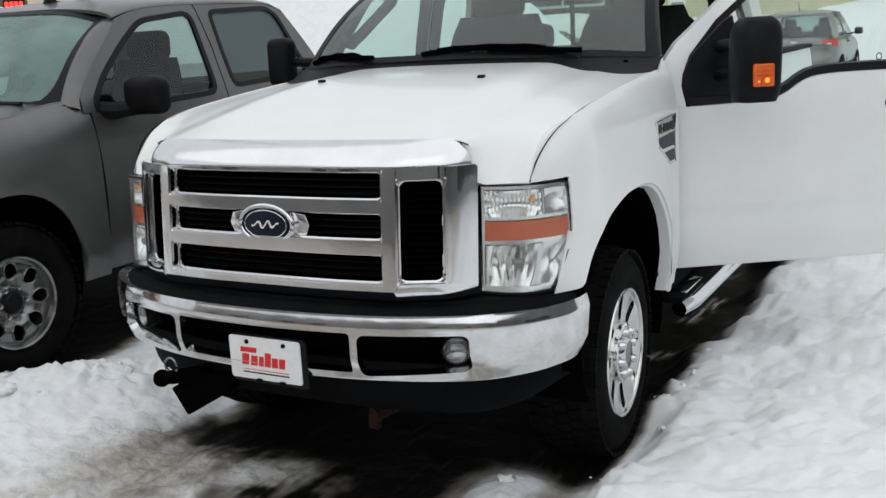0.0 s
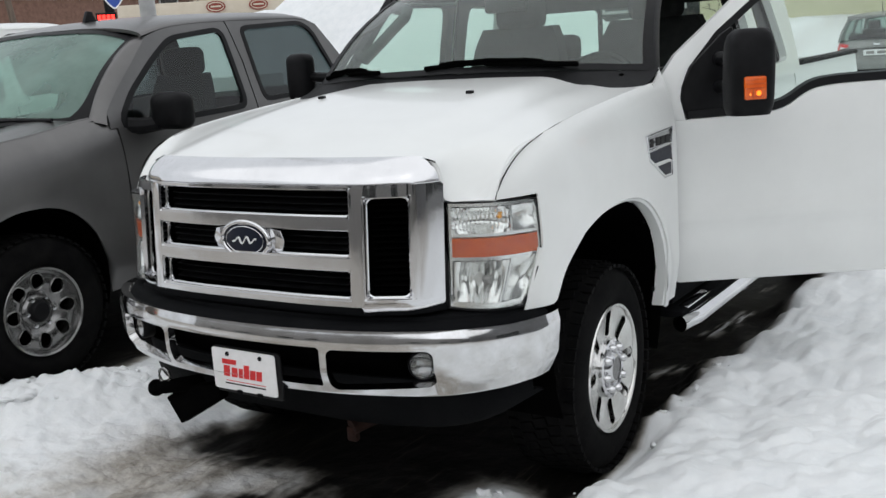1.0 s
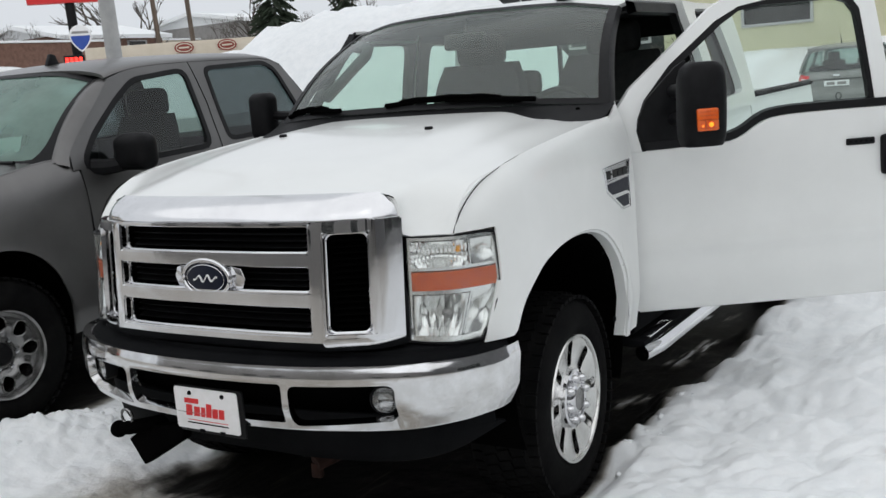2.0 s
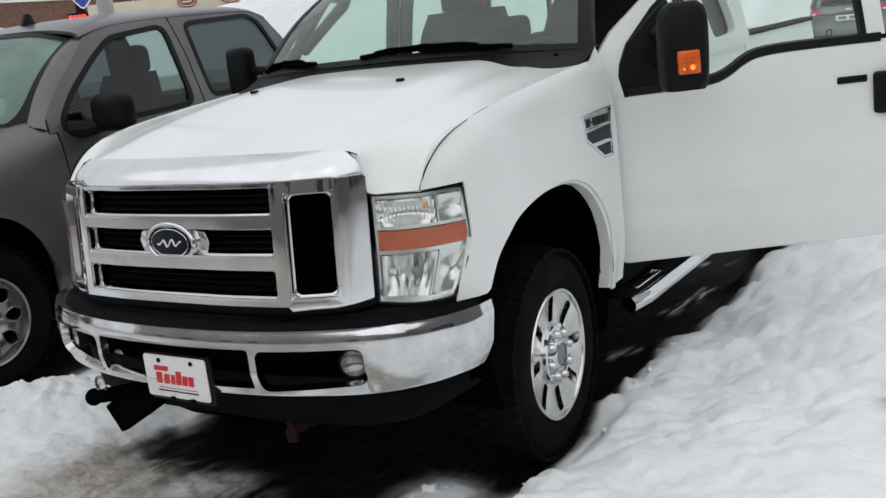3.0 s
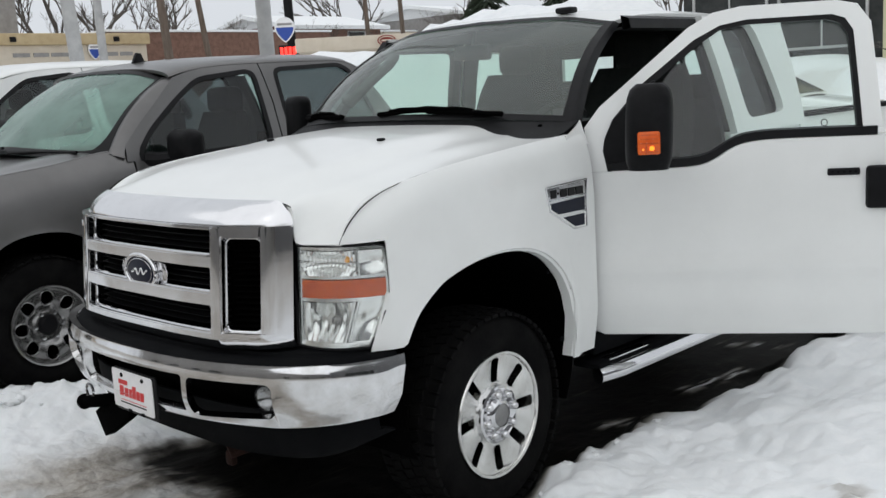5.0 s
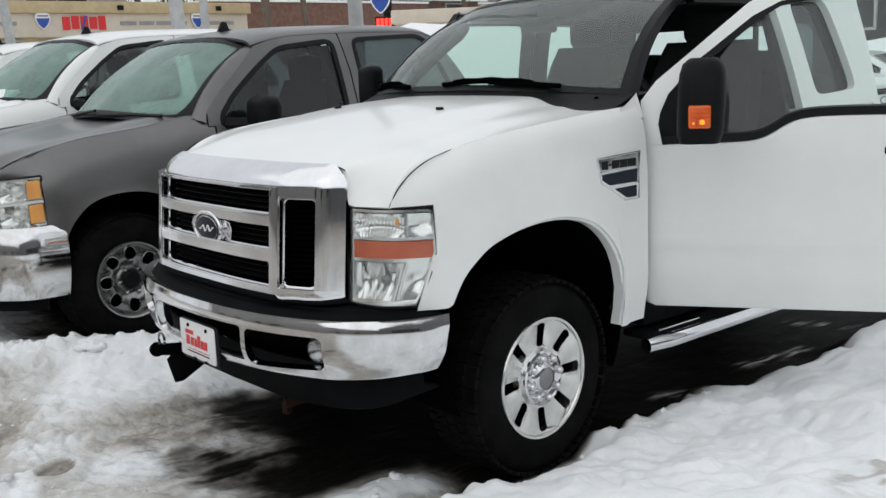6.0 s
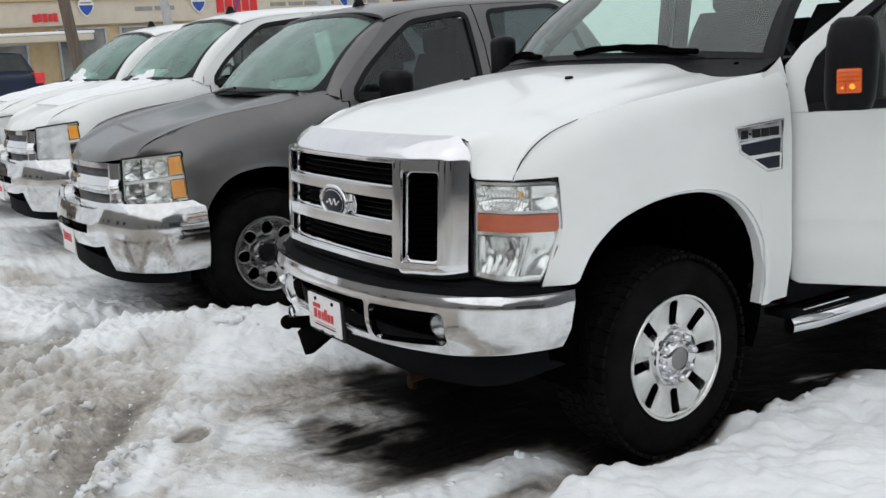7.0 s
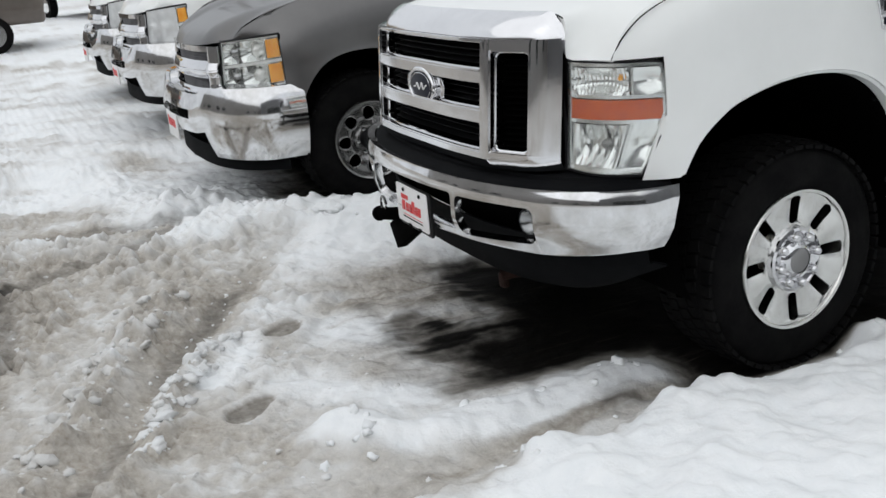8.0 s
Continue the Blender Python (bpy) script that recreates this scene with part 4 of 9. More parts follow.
# stepped black pad on top
rows = []
for s in ss:
    p = bumper_pt(s, 0.79)
    n = Vector((math.copysign(sstep(0.7, 1.2, abs(s)), s) if abs(s) > 1e-6 else 0, -1 + sstep(0.9, 1.22, abs(s)), 0))
    rows.append([p - n * 0.006 + Vector((0, 0, -0.004)), p - n * 0.02 + Vector((0, 0, 0.012)), p - n * 0.07 + Vector((0, 0, 0.02)), p - n * 0.075 + Vector((0, 0, 0.03)), p - n * 0.16 + Vector((0, 0, 0.038)), p - n * 0.26 + Vector((0, 0, 0.034))])
part("step_pad", sheet(rows), VALANCE, bumper, "black ribbed step pad", angle=50)
for sx in (-1, 1):
    bm = bmesh.new()
    FM = Matrix.Translation((sx * 0.688, -0.912, 0.672)) @ Matrix.Rotation(radians(-90 + 22 * sx), 4, "Z")
    lathe(bm, [(-0.04, 0.05), (0.0, 0.052), (0.008, 0.046), (0.004, 0.044)], 28, FM)
    fog = part("fog_lamp", bm, PLASTIC, bumper, "round fog lamp in the bumper opening")
    bm = bmesh.new()
    lathe(bm, [(0.0, 0.046), (-0.02, 0.03), (-0.03, 0.0)], 24, FM)
    part("fog_reflector", bm, DARK_CHROME, fog)
    bm = bmesh.new()
    lathe(bm, [(0.002, 0.046), (0.01, 0.03), (0.013, 0.0)], 24, FM)
    part("fog_lens", bm, LENS, fog)
# valance
rows = []
for x in spread(-0.93, 0.93, 41):
    a = abs(x)
    y = curve1([(0, -0.93), (0.4, -0.91), (0.7, -0.84), (0.85, -0.74), (0.93, -0.62)], a)
    zb = curve1([(0, 0.4), (0.6, 0.4), (0.8, 0.43), (0.93, 0.5)], a)
    rows.append([(x, y, 0.6), (x, y + 0.01, 0.52), (x, y + 0.03, zb + 0.02), (x, y + 0.08, zb)])
part("valance", sheet(rows, 0.01), VALANCE, ford, "dark grey plastic air dam", angle=60)
# dealer plate
plate = new("number_plate")
plate.parent = ford
PM = Matrix.Translation((0.014, -1.056, 0.613)) @ Matrix.Rotation(radians(-1.0), 4, "Z") @ Matrix(((1, 0, 0, 0), (0, 0, -1, 0), (0, 1, 0, 0), (0, 0, 0, 1)))
bm = bmesh.new()
prism(bm, rrect(0.155, 0.077, 0.012), 0.004, 0.001, PM)
part("plate_face", bm, PLATE, plate, "white dealer plate")
bm = bmesh.new()
prism(bm, rrect(0.162, 0.086, 0.012), 0.01, 0.002, PM @ Matrix.Translation((0.012, -0.004, -0.012)))
part("plate_holder", bm, TRIM, plate)
SL = Matrix(((1, 0.12, 0, 0), (0, 1, 0, 0), (0, 0, 1, 0), (0, 0, 0, 1)))
for x0, z0, w, h in ((-0.108, 0.02, 0.07, 0.018), (-0.1, -0.026, 0.03, 0.04), (-0.06, -0.026, 0.028, 0.035), (-0.025, -0.026, 0.02, 0.035), (0.0, -0.026, 0.026, 0.05), (0.031, -0.026, 0.026, 0.035), (0.062, -0.026, 0.026, 0.035)):
    bm = bmesh.new()
    box(bm, (x0, z0, 0.0035), (x0 + w, z0 + h, 0.0055), 0, PM @ SL)
    part("plate_mark", bm, RED, plate, "red slanted mark")
bm = bmesh.new()
box(bm, (-0.095, -0.043, 0.0035), (0.1, -0.0405, 0.005), 0, PM)
part("plate_line", bm, RED, plate)
bm = bmesh.new()
box(bm, (-0.1, -0.055, 0.0035), (0.1, -0.05, 0.0045), 0, PM)
for s in (-0.075, 0.085):
    lathe(bm, [(0.0, 0.009), (0.006, 0.007), (0.007, 0)], 10, PM @ Matrix.Translation((s, 0.058, 0.003)) @ Matrix.Rotation(radians(-90), 4, "Y"))
for s in (-0.03, 0.07):
    box(bm, (s - 0.012, -0.084, 0.002), (s + 0.012, -0.072, 0.008), 0.002, PM)
part("plate_bolt", bm, VALANCE, plate)
# tow hook and lower bracket
hook = new("tow_bracket")
hook.parent = ford
bm = bmesh.new()
prism(bm, [(0.07, 0), (0.3, 0.13), (0.32, 0.2), (0.1, 0.16), (0.0, 0.1)], 0.05, 0.006, Matrix(((1, 0, 0, -0.55), (0, 0, -1, -0.9), (0, 1, 0, 0.3), (0, 0, 0, 1))))
part("bracket_plate", bm, DARK, hook, "black steel bracket")
bm = bmesh.new()
tube(bm, [(-0.36, -0.8, 0.47), (-0.42, -0.93, 0.47), (-0.5, -0.99, 0.465), (-0.56, -0.985, 0.455)], [0.03, 0.03, 0.027, 0.022], 10)
bmesh.ops.create_uvsphere(bm, u_segments=12, v_segments=8, radius=0.034, matrix=Matrix.Translation((-0.55, -0.99, 0.455)))
part("hook", bm, DARK, hook)
bm = bmesh.new()
tube(bm, [(-0.5 + 0.03 * math.cos(a), -0.985, 0.51 + 0.03 * math.sin(a)) for a in spread(0, 6.0, 14)], 0.006, 6)
part("ring", bm, STEEL, hook)
bm = bmesh.new()
tube(bm, [(0.38, -0.5, 0.42), (0.35, -0.72, 0.4), (0.3, -0.84, 0.37)], [0.035, 0.04, 0.03], 10)
box(bm, (0.27, -0.84, 0.31), (0.315, -0.81, 0.37), 0.01)
part("rusty_mount", bm, RUST, ford, "rusty mount below the bumper")

# ---- cab
def ws_base(x):
    a = abs(x)
    return Vector((x, curve1([(0, 0.44), (0.5, 0.475), (0.75, 0.53), (0.9, 0.6)], a), curve1([(0, 1.56), (0.6, 1.55), (0.9, 1.53)], a)))


def ws_top(x):
    a = abs(x)
    return Vector((x * 0.83, curve1([(0, 1.06), (0.5, 1.08), (0.9, 1.14)], a), curve1([(0, 2.02), (0.6, 2.005), (0.9, 1.965)], a)))


rows = []
for x in spread(-0.9, 0.9, 31):
    b, t = ws_base(x), ws_top(x)
    rows.append([b.lerp(t, k) + Vector((0, -0.045, 0.03)) * math.sin(math.pi * k) for k in spread(0, 1, 9)])
ws = part("windscreen", sheet(rows), GLASS, ford, "clear windscreen with a dark border")
ws.visible_shadow = False
# black ceramic border, cowl
bm = bmesh.new()
for k0, k1 in ((0.0, 0.045), (0.955, 1.0)):
    quads(bm, [[ws_base(x).lerp(ws_top(x), k) + Vector((0, -0.045, 0.03)) * math.sin(math.pi * k) + Vector((0, -0.003, 0.003)) for k in (k0, (k0 + k1) / 2, k1)] for x in spread(-0.9, 0.9, 31)])
for s in (-1, 1):
    quads(bm, [[ws_base(s * xx).lerp(ws_top(s * xx), k) + Vector((0, -0.045, 0.03)) * math.sin(math.pi * k) + Vector((0, -0.003, 0.003)) for k in spread(0, 1, 9)] for xx in (0.868, 0.885, 0.905)])
part("windscreen_border", bm, TRIM, ford)
rows = []
for x in spread(-0.93, 0.93, 31):
    b = ws_base(min(max(x, -0.9), 0.9))
    yf = curve1([(0, 0.42), (0.55, 0.42), (0.72, 0.37), (0.85, 0.36), (0.93, 0.42)], abs(x))
    zf = lerp(hood_z(x, 0.45), cut_z(0.5), sstep(0.6, 0.95, abs(x))) - 0.012
    rows.append([(x, yf - 0.06, zf - 0.012), (x, lerp(yf, b.y, 0.5), lerp(zf, b.z, 0.4)), (x, b.y + 0.01, b.z + 0.005)])
part("cowl", sheet(rows, 0.006), PLASTIC, ford, "black plastic cowl below the windscreen", angle=60)
bm = bmesh.new()
for x, y in ((0.8, 0.5),):
    bmesh.ops.create_uvsphere(bm, u_segments=10, v_segments=6, radius=0.014, matrix=Matrix.Translation((0.8, 0.515, 1.515)))
part("cowl_screw", bm, DARK, ford)

# wipers
for x0, x1 in ((-0.42, -0.84), (0.62, -0.12)):
    w = new("wiper")
    w.parent = ford
    a, b = ws_base(x0), ws_base(x1)
    up = Vector((0, -0.022, 0.016))
    bm = bmesh.new()
    lift0, lift1 = a.lerp(ws_top(x0), 0.02), b.lerp(ws_top(x1), 0.05)
    tube(bm, [lift0 + up * 1.2, lift0.lerp(lift1, 0.35) + up * 1.6, lift0.lerp(lift1, 0.6) + up * 1.4], [0.012, 0.01, 0.007], 8)
    part("wiper_arm", bm, DARK, w)
    bm = bmesh.new()
    pts = [lift0.lerp(lift1, k) + up * (0.75 + 0.35 * math.sin(math.pi * k)) + Vector((0, 0, 0.015 * math.sin(math.pi * k))) for k in spread(0.1, 1.05, 9)]
    tube(bm, pts, 0.012, 6)
    for k in (2, 4, 6):
        tube(bm, [pts[k - 1] + Vector((0, -0.008, 0.01)), pts[k] + Vector((0, -0.01, 0.014)), pts[k + 1] + Vector((0, -0.008, 0.01))], 0.008, 6)
    part("wiper_blade", bm, DARK, w, "black frame wiper blade")

# roof
def roof_pt(u, y):
    """u across from -1 to 1."""
    a = abs(u)
    hw = curve1([(1.06, 0.745), (1.4, 0.79), (2.0, 0.8), (2.6, 0.76)], y)
    z = curve1([(1.06, 2.02), (1.2, 2.045), (1.6, 2.06), (2.2, 2.05), (2.62, 2.015)], y)
    return Vector((u * hw, y + 0.08 * a**2 * sstep(1.5, 1.06, y), z - 0.055 * a**3.5))


rows = [[roof_pt(u, y) for u in spread(-1, 1, 21)] for y in spread(1.06, 2.62, 14)]
part("roof", sheet(rows, 0.02), WHITE, ford, "white roof panel", angle=60)
rows = [[roof_pt(u, y) + Vector((0, 0, -0.045)) for u in spread(-0.97, 0.97, 11)] for y in spread(1.1, 2.58, 6)]
part("headliner", sheet(rows, 0.01), FABRIC, ford)
# pillars, sills and rear wall
for s in (-1, 1):
    bm = bmesh.new()
    rows = []
    for k in spread(0, 1, 9):
        b = ws_base(0.9).lerp(ws_top(0.9), k) + Vector((0, -0.045, 0.03)) * math.sin(math.pi * k)
        rows.append([b + Vector((0, -0.004, 0.003)), b + Vector((0.01, 0.0, 0.003)), b + Vector((0.018 - 0.006 * k, 0.015, 0)), b + Vector((0.018 - 0.006 * k, 0.05, -0.01)), b + Vector((-0.015, 0.06, -0.02))])
    quads(bm, rows, close_v=True)
    if s < 0:
        mirror_x(bm)
    part("pillar_front", bm, TRIM if s > 0 else TRIM, ford, "dark windscreen pillar")
    bm = bmesh.new()
    rows = [[Vector((0.79 * s, y, 1.99)), Vector((0.835 * s, y, 1.975)), Vector((0.845 * s, y, 1.93)), Vector((0.8 * s, y, 1.92))] for y in (1.15, 1.6, 2.0, 2.6)]
    quads(bm, rows, close_v=True)
    part("roof_rail", bm, TRIM if s > 0 else WHITE, ford)
    # sill colour stands for the shade between door and step
    bm = bmesh.new()
    box(bm, (min(s * 0.86, s * 0.955), 0.64, 0.5), (max(s * 0.86, s * 0.955), 2.62, 0.6), 0.015)
    part("sill", bm, VALANCE, ford, "rocker panel painted near-black for the shade below the door")


def cab_x(z):
    return curve1([(0.5, 0.93), (0.62, 0.965), (0.9, 0.988), (1.15, 0.985), (1.42, 0.955), (1.7, 0.9), (1.97, 0.83)], z)


# driver's side: rear half door with its window
def side_sheet(side, y0, y1, z0, z1, name, label=""):
    return part(name, shell([[(side * cab_x(z), y, z) for z in spread(z0, z1, 16)] for y in spread(y0, y1, 10)], (-side * 0.05, 0, 0)), WHITE, ford, label, angle=45)


side_sheet(1, 1.86, 2.64, 0.52, 1.4, "rear_door", "white rear half door")
Q = [(2.0, 1.455), (2.42, 1.475), (2.25, 1.94), (1.89, 1.94)]
window_ring(1, [(1.86, 1.39), (2.64, 1.39), (2.58, 1.98), (1.74, 1.98)], Q, cab_x, -0.04, "rear_window_frame", WHITE, ford)
window_pane(1, Q, cab_x, 0.012, "rear_side_glass", TINTED, ford, "dark tinted quarter glass")
bm = bmesh.new()
quads(bm, [[(cab_x(z) + 0.002, lerp(1.835, 1.71, k), z), (cab_x(z) + 0.002, lerp(1.87, 1.745, k), z), (cab_x(z) - 0.05, lerp(1.87, 1.745, k), z)] for k in spread(0, 1, 8) for z in (lerp(0.6, 1.96, k) if k < 0.5 else lerp(0.6, 1.96, k),)])
part("door_opening_seal", bm, TRIM, ford)
# passenger side: closed doors
side_sheet(-1, 0.64, 1.84, 0.52, 1.4, "passenger_door", "closed white passenger door")
Q = [(0.75, 1.43), (1.76, 1.44), (1.72, 1.915), (1.14, 1.915)]
window_ring(-1, [(0.65, 1.39), (1.84, 1.39), (1.78, 1.98), (1.14, 1.98)], Q, cab_x, 0.04, "window_frame", TRIM, ford)
window_pane(-1, Q, cab_x, 0.015, "passenger_glass", SIDE_GLASS, ford)
side_sheet(-1, 1.86, 2.64, 0.52, 1.4, "rear_door", "closed white rear half door")
Q = [(1.96, 1.45), (2.42, 1.46), (2.32, 1.9), (1.92, 1.91)]
window_ring(-1, [(1.85, 1.39), (2.64, 1.39), (2.58, 1.98), (1.79, 1.98)], Q, cab_x, 0.04, "rear_window_frame", WHITE, ford)
window_pane(-1, Q, cab_x, 0.015, "rear_side_glass", SIDE_GLASS, ford)
# rear wall with its sliding window
bm = bmesh.new()
for lo, hi in (((-0.95, 2.58, 0.55), (0.95, 2.63, 1.5)), ((-0.86, 2.58, 1.5), (-0.66, 2.63, 1.98)), ((0.66, 2.58, 1.5), (0.86, 2.63, 1.98)), ((-0.82, 2.58, 1.86), (0.82, 2.63, 2.0))):
    box(bm, lo, hi, 0.01)
part("cab_rear_wall", bm, WHITE, ford)
for x in (-0.24, 0.24):
    bm = bmesh.new()
    box(bm, (x - 0.012, 2.59, 1.5), (x + 0.012, 2.62, 1.86), 0.003)
    part("rear_window_bar", bm, TRIM, ford)
bm = bmesh.new()
quads(bm, [[(-0.67, 2.605, 1.49), (0.67, 2.605, 1.49)], [(-0.67, 2.605, 1.87), (0.67, 2.605, 1.87)]])
part("rear_window", bm, SIDE_GLASS, ford).visible_shadow = False
# floor and firewall
bm = bmesh.new()
box(bm, (-0.9, 0.62, 0.5), (0.9, 2.6, 0.62), 0.02)
box(bm, (-0.9, 0.6, 0.5), (0.9, 0.68, 1.48), 0.02)
part("cab_floor", bm, DARK, ford)
# dashboard
bm = bmesh.new()
rows = []
for x in spread(-0.86, 0.86, 21):
    b = ws_base(x)
    hump = 0.035 * math.exp(-(((x - 0.4) / 0.2) ** 2))
    rows.append([(x, b.y + 0.02, b.z - 0.02), (x, b.y + 0.2, 1.53 + hump * 0.7), (x, b.y + 0.38, 1.53 + hump), (x, b.y + 0.45, 1.47 + hump), (x, b.y + 0.42, 1.15)])
part("dashboard", sheet(rows), DASH, ford, "grey plastic dashboard", angle=50)
# dark linings of the cab
rows = [[(-(cab_x(z) - 0.06), y, z) for z in spread(0.6, 1.4, 6)] for y in spread(0.68, 2.58, 8)]
part("door_lining", sheet(rows), DASH, ford, "dark grey door lining")
rows = [[(x, 2.572, z) for z in (0.6, 1.2, 1.5)] for x in spread(-0.9, 0.9, 5)]
part("rear_lining", sheet(rows), DASH, ford)
window_ring(-1, [(1.85, 1.39), (2.62, 1.39), (2.56, 1.98), (1.79, 1.98)], [(1.96, 1.45), (2.42, 1.46), (2.32, 1.9), (1.92, 1.91)], lambda q: cab_x(q) - 0.045, 0.012, "window_lining", DASH, ford)
window_ring(1, [(1.87, 1.39), (2.6, 1.39), (2.54, 1.98), (1.78, 1.98)], [(2.0, 1.455), (2.42, 1.475), (2.25, 1.94), (1.89, 1.94)], lambda q: cab_x(q) - 0.047, -0.012, "window_lining", DASH, ford)
bm = bmesh.new()
for lo, hi in (((-0.9, 2.55, 1.42), (0.9, 2.574, 1.51)), ((-0.84, 2.55, 1.5), (-0.64, 2.574, 1.97)), ((0.64, 2.55, 1.5), (0.84, 2.574, 1.97)), ((-0.8, 2.55, 1.84), (0.8, 2.574, 1.98))):
    box(bm, lo, hi, 0.008)
part("rear_window_lining", bm, DASH, ford)
rows = [[(cab_x(z) - 0.06, y, z) for z in spread(0.6, 1.4, 6)] for y in spread(1.88, 2.58, 5)]
part("rear_door_lining", sheet(rows), DASH, ford)
# marker lamp on the roof
bm = bmesh.new()
box(bm, (0.43, 1.12, 2.025), (0.53, 1.18, 2.055), 0.012)
part("roof_marker_lamp", bm, TRIM, ford, "small dark roof marker lamp")
# steering wheel
sw = new("steering_wheel")
sw.parent = ford
SM = Matrix.Translation((0.4, 1.1, 1.43)) @ Matrix.Rotation(radians(55), 4, "X")
bm = bmesh.new()
ring = [SM @ Vector((0.2 * math.cos(a), 0.2 * math.sin(a), 0)) for a in spread(0, 2 * math.pi, 33)]
tube(bm, ring, 0.017, 8)
part("wheel_rim", bm, TRIM, sw)
bm = bmesh.new()
box(bm, (-0.08, -0.07, -0.03), (0.08, 0.07, 0.03), 0.02, SM)
for a in (0.2, math.pi - 0.2, -math.pi / 2):
    tube(bm, [SM @ Vector((0.05 * math.cos(a), 0.05 * math.sin(a), 0)), SM @ Vector((0.19 * math.cos(a), 0.19 * math.sin(a), 0))], 0.018, 6)
part("wheel_hub", bm, TRIM, sw)


def seat(x, y, w, parent, z=1.0):
    s = new("seat")
    s.parent = parent
    bm = bmesh.new()
    box(bm, (x - w, y - 0.5, z - 0.12), (x + w, y + 0.02, z + 0.06), 0.05, seg=3)
    part("cushion", bm, FABRIC, s)
    bm = bmesh.new()
    rows = []
    for k in spread(0, 1, 9):
        hw = w * curve1([(0, 0.95), (0.4, 1.05), (0.8, 1.0), (1, 0.8)], k)
        zz, yy, d = z + 0.76 * k, y + 0.16 * k, 0.07 * (1 - 0.35 * k)
        rows.append([(x + hw * c, yy - d * (0.6 + 0.4 * abs(c)) if q else yy + d, zz) for c, q in ((-1, 1), (-0.6, 1), (0, 1), (0.6, 1), (1, 1), (1, 0), (0, 0), (-1, 0))])
    vs = quads(bm, rows, close_v=True)
    bm.faces.new(vs[-1])
    part("backrest", bm, FABRIC, s)
    bm = bmesh.new()
    box(bm, (x - 0.15, y + 0.1, z + 0.75), (x + 0.15, y + 0.24, z + 0.93), 0.05, seg=4)
    for c in (-0.05, 0.05):
        tube(bm, [(x + c, y + 0.17, z + 0.65), (x + c, y + 0.17, z + 0.8)], 0.008, 6)
    part("headrest", bm, FABRIC, s)
    return s


seat(0.42, 1.72, 0.31, ford)
bm = bmesh.new()
tube(bm, [(-0.83, 0.84, 1.665), (-0.77, 0.81, 1.648), (-0.715, 0.84, 1.7), (-0.665, 0.91, 1.775), (-0.62, 0.99, 1.85), (-0.64, 1.04, 1.885), (-0.74, 1.07, 1.905)], [0.03, 0.032, 0.029, 0.028, 0.03, 0.034, 0.034], 10)
part("grab_handle", bm, DASH, ford, "grey grab handle on the pillar")
seat(-0.42, 1.72, 0.29, ford)
bm = bmesh.new()
box(bm, (-0.8, 2.3, 0.8), (0.8, 2.55, 1.56), 0.06, seg=3)
for x in (-0.45, 0.45):
    box(bm, (x - 0.14, 2.38, 1.54), (x + 0.14, 2.5, 1.7), 0.05, seg=3)
part("rear_bench", bm, FABRIC, ford)
bm = bmesh.new()
box(bm, (-0.13, 0.98, 1.83), (0.11, 1.02, 1.91), 0.015)
tube(bm, [(-0.01, 1.0, 1.9), (-0.01, 1.03, 1.98)], 0.01, 6)
part("inside_mirror", bm, TRIM, ford)

# ---- open driver's door, built shut along +y from its hinge and swung out
HINGE = Matrix.Translation((0.972, 0.665, 0)) @ Matrix.Rotation(radians(-57), 4, "Z")
door = new("driver_door")
door.parent = ford
door.matrix_basis = HINGE
BELT = [(-0.02, 1.352), (0.3, 1.358), (0.44, 1.368), (0.5, 1.392), (0.56, 1.43), (0.62, 1.452), (0.75, 1.462), (1.2, 1.462)]
DL = 1.2


def door_x(z):
    return cab_x(z) - 0.985 + 0.012 * math.exp(-(((z - 0.885) / 0.03) ** 2)) - 0.02 * sstep(0.75, 0.58, z)


rows_o, rows_i = [], []
for y in spread(-0.02, DL, 42):
    zt = curve1(BELT, y) - 0.035
    zc = lambda k: 0.585 + (zt - 0.585) * k
    rows_o.append([(door_x(zc(k)), y, zc(k)) for k in spread(0, 1, 30)])
bm = shell(rows_o, (-0.075, 0, 0))
bmesh.ops.bevel(bm, geom=[e for e in bm.edges if len(e.link_faces) == 2 and e.calc_face_angle(0) > 1.2], offset=0.008, segments=2, affect="EDGES")
part("door_panel", bm, WHITE, door, "white door skin", angle=40)
# belt seal and mirror triangle
bm = bmesh.new()
rows = []
for y in spread(0.06, DL - 0.06, 30):
    z = curve1(BELT, y)
    rows.append([(door_x(z) + 0.006, y, z - 0.04), (door_x(z) + 0.01, y, z - 0.005), (door_x(z) - 0.03, y, z), (door_x(z) - 0.03, y, z - 0.04)])
quads(bm, rows, close_v=True)
part("belt_seal", bm, TRIM, door, "black belt line seal")
# upper frame: white outer edge with a black inner seal
edge = [(-0.02, 1.312), (-0.035, 1.42), (-0.045, 1.5), (0.02, 1.585), (0.18, 1.717), (0.4, 1.9), (0.5, 1.955), (0.62, 1.975), (1.0, 1.975), (1.08, 1.955), (1.13, 1.88), (1.16, 1.45)]
inner = [(0.05, 1.312), (0.032, 1.4), (0.04, 1.45), (0.075, 1.53), (0.2, 1.672), (0.42, 1.845), (0.53, 1.9), (0.64, 1.918), (0.98, 1.918), (1.03, 1.9), (1.06, 1.85), (1.085, 1.45)]


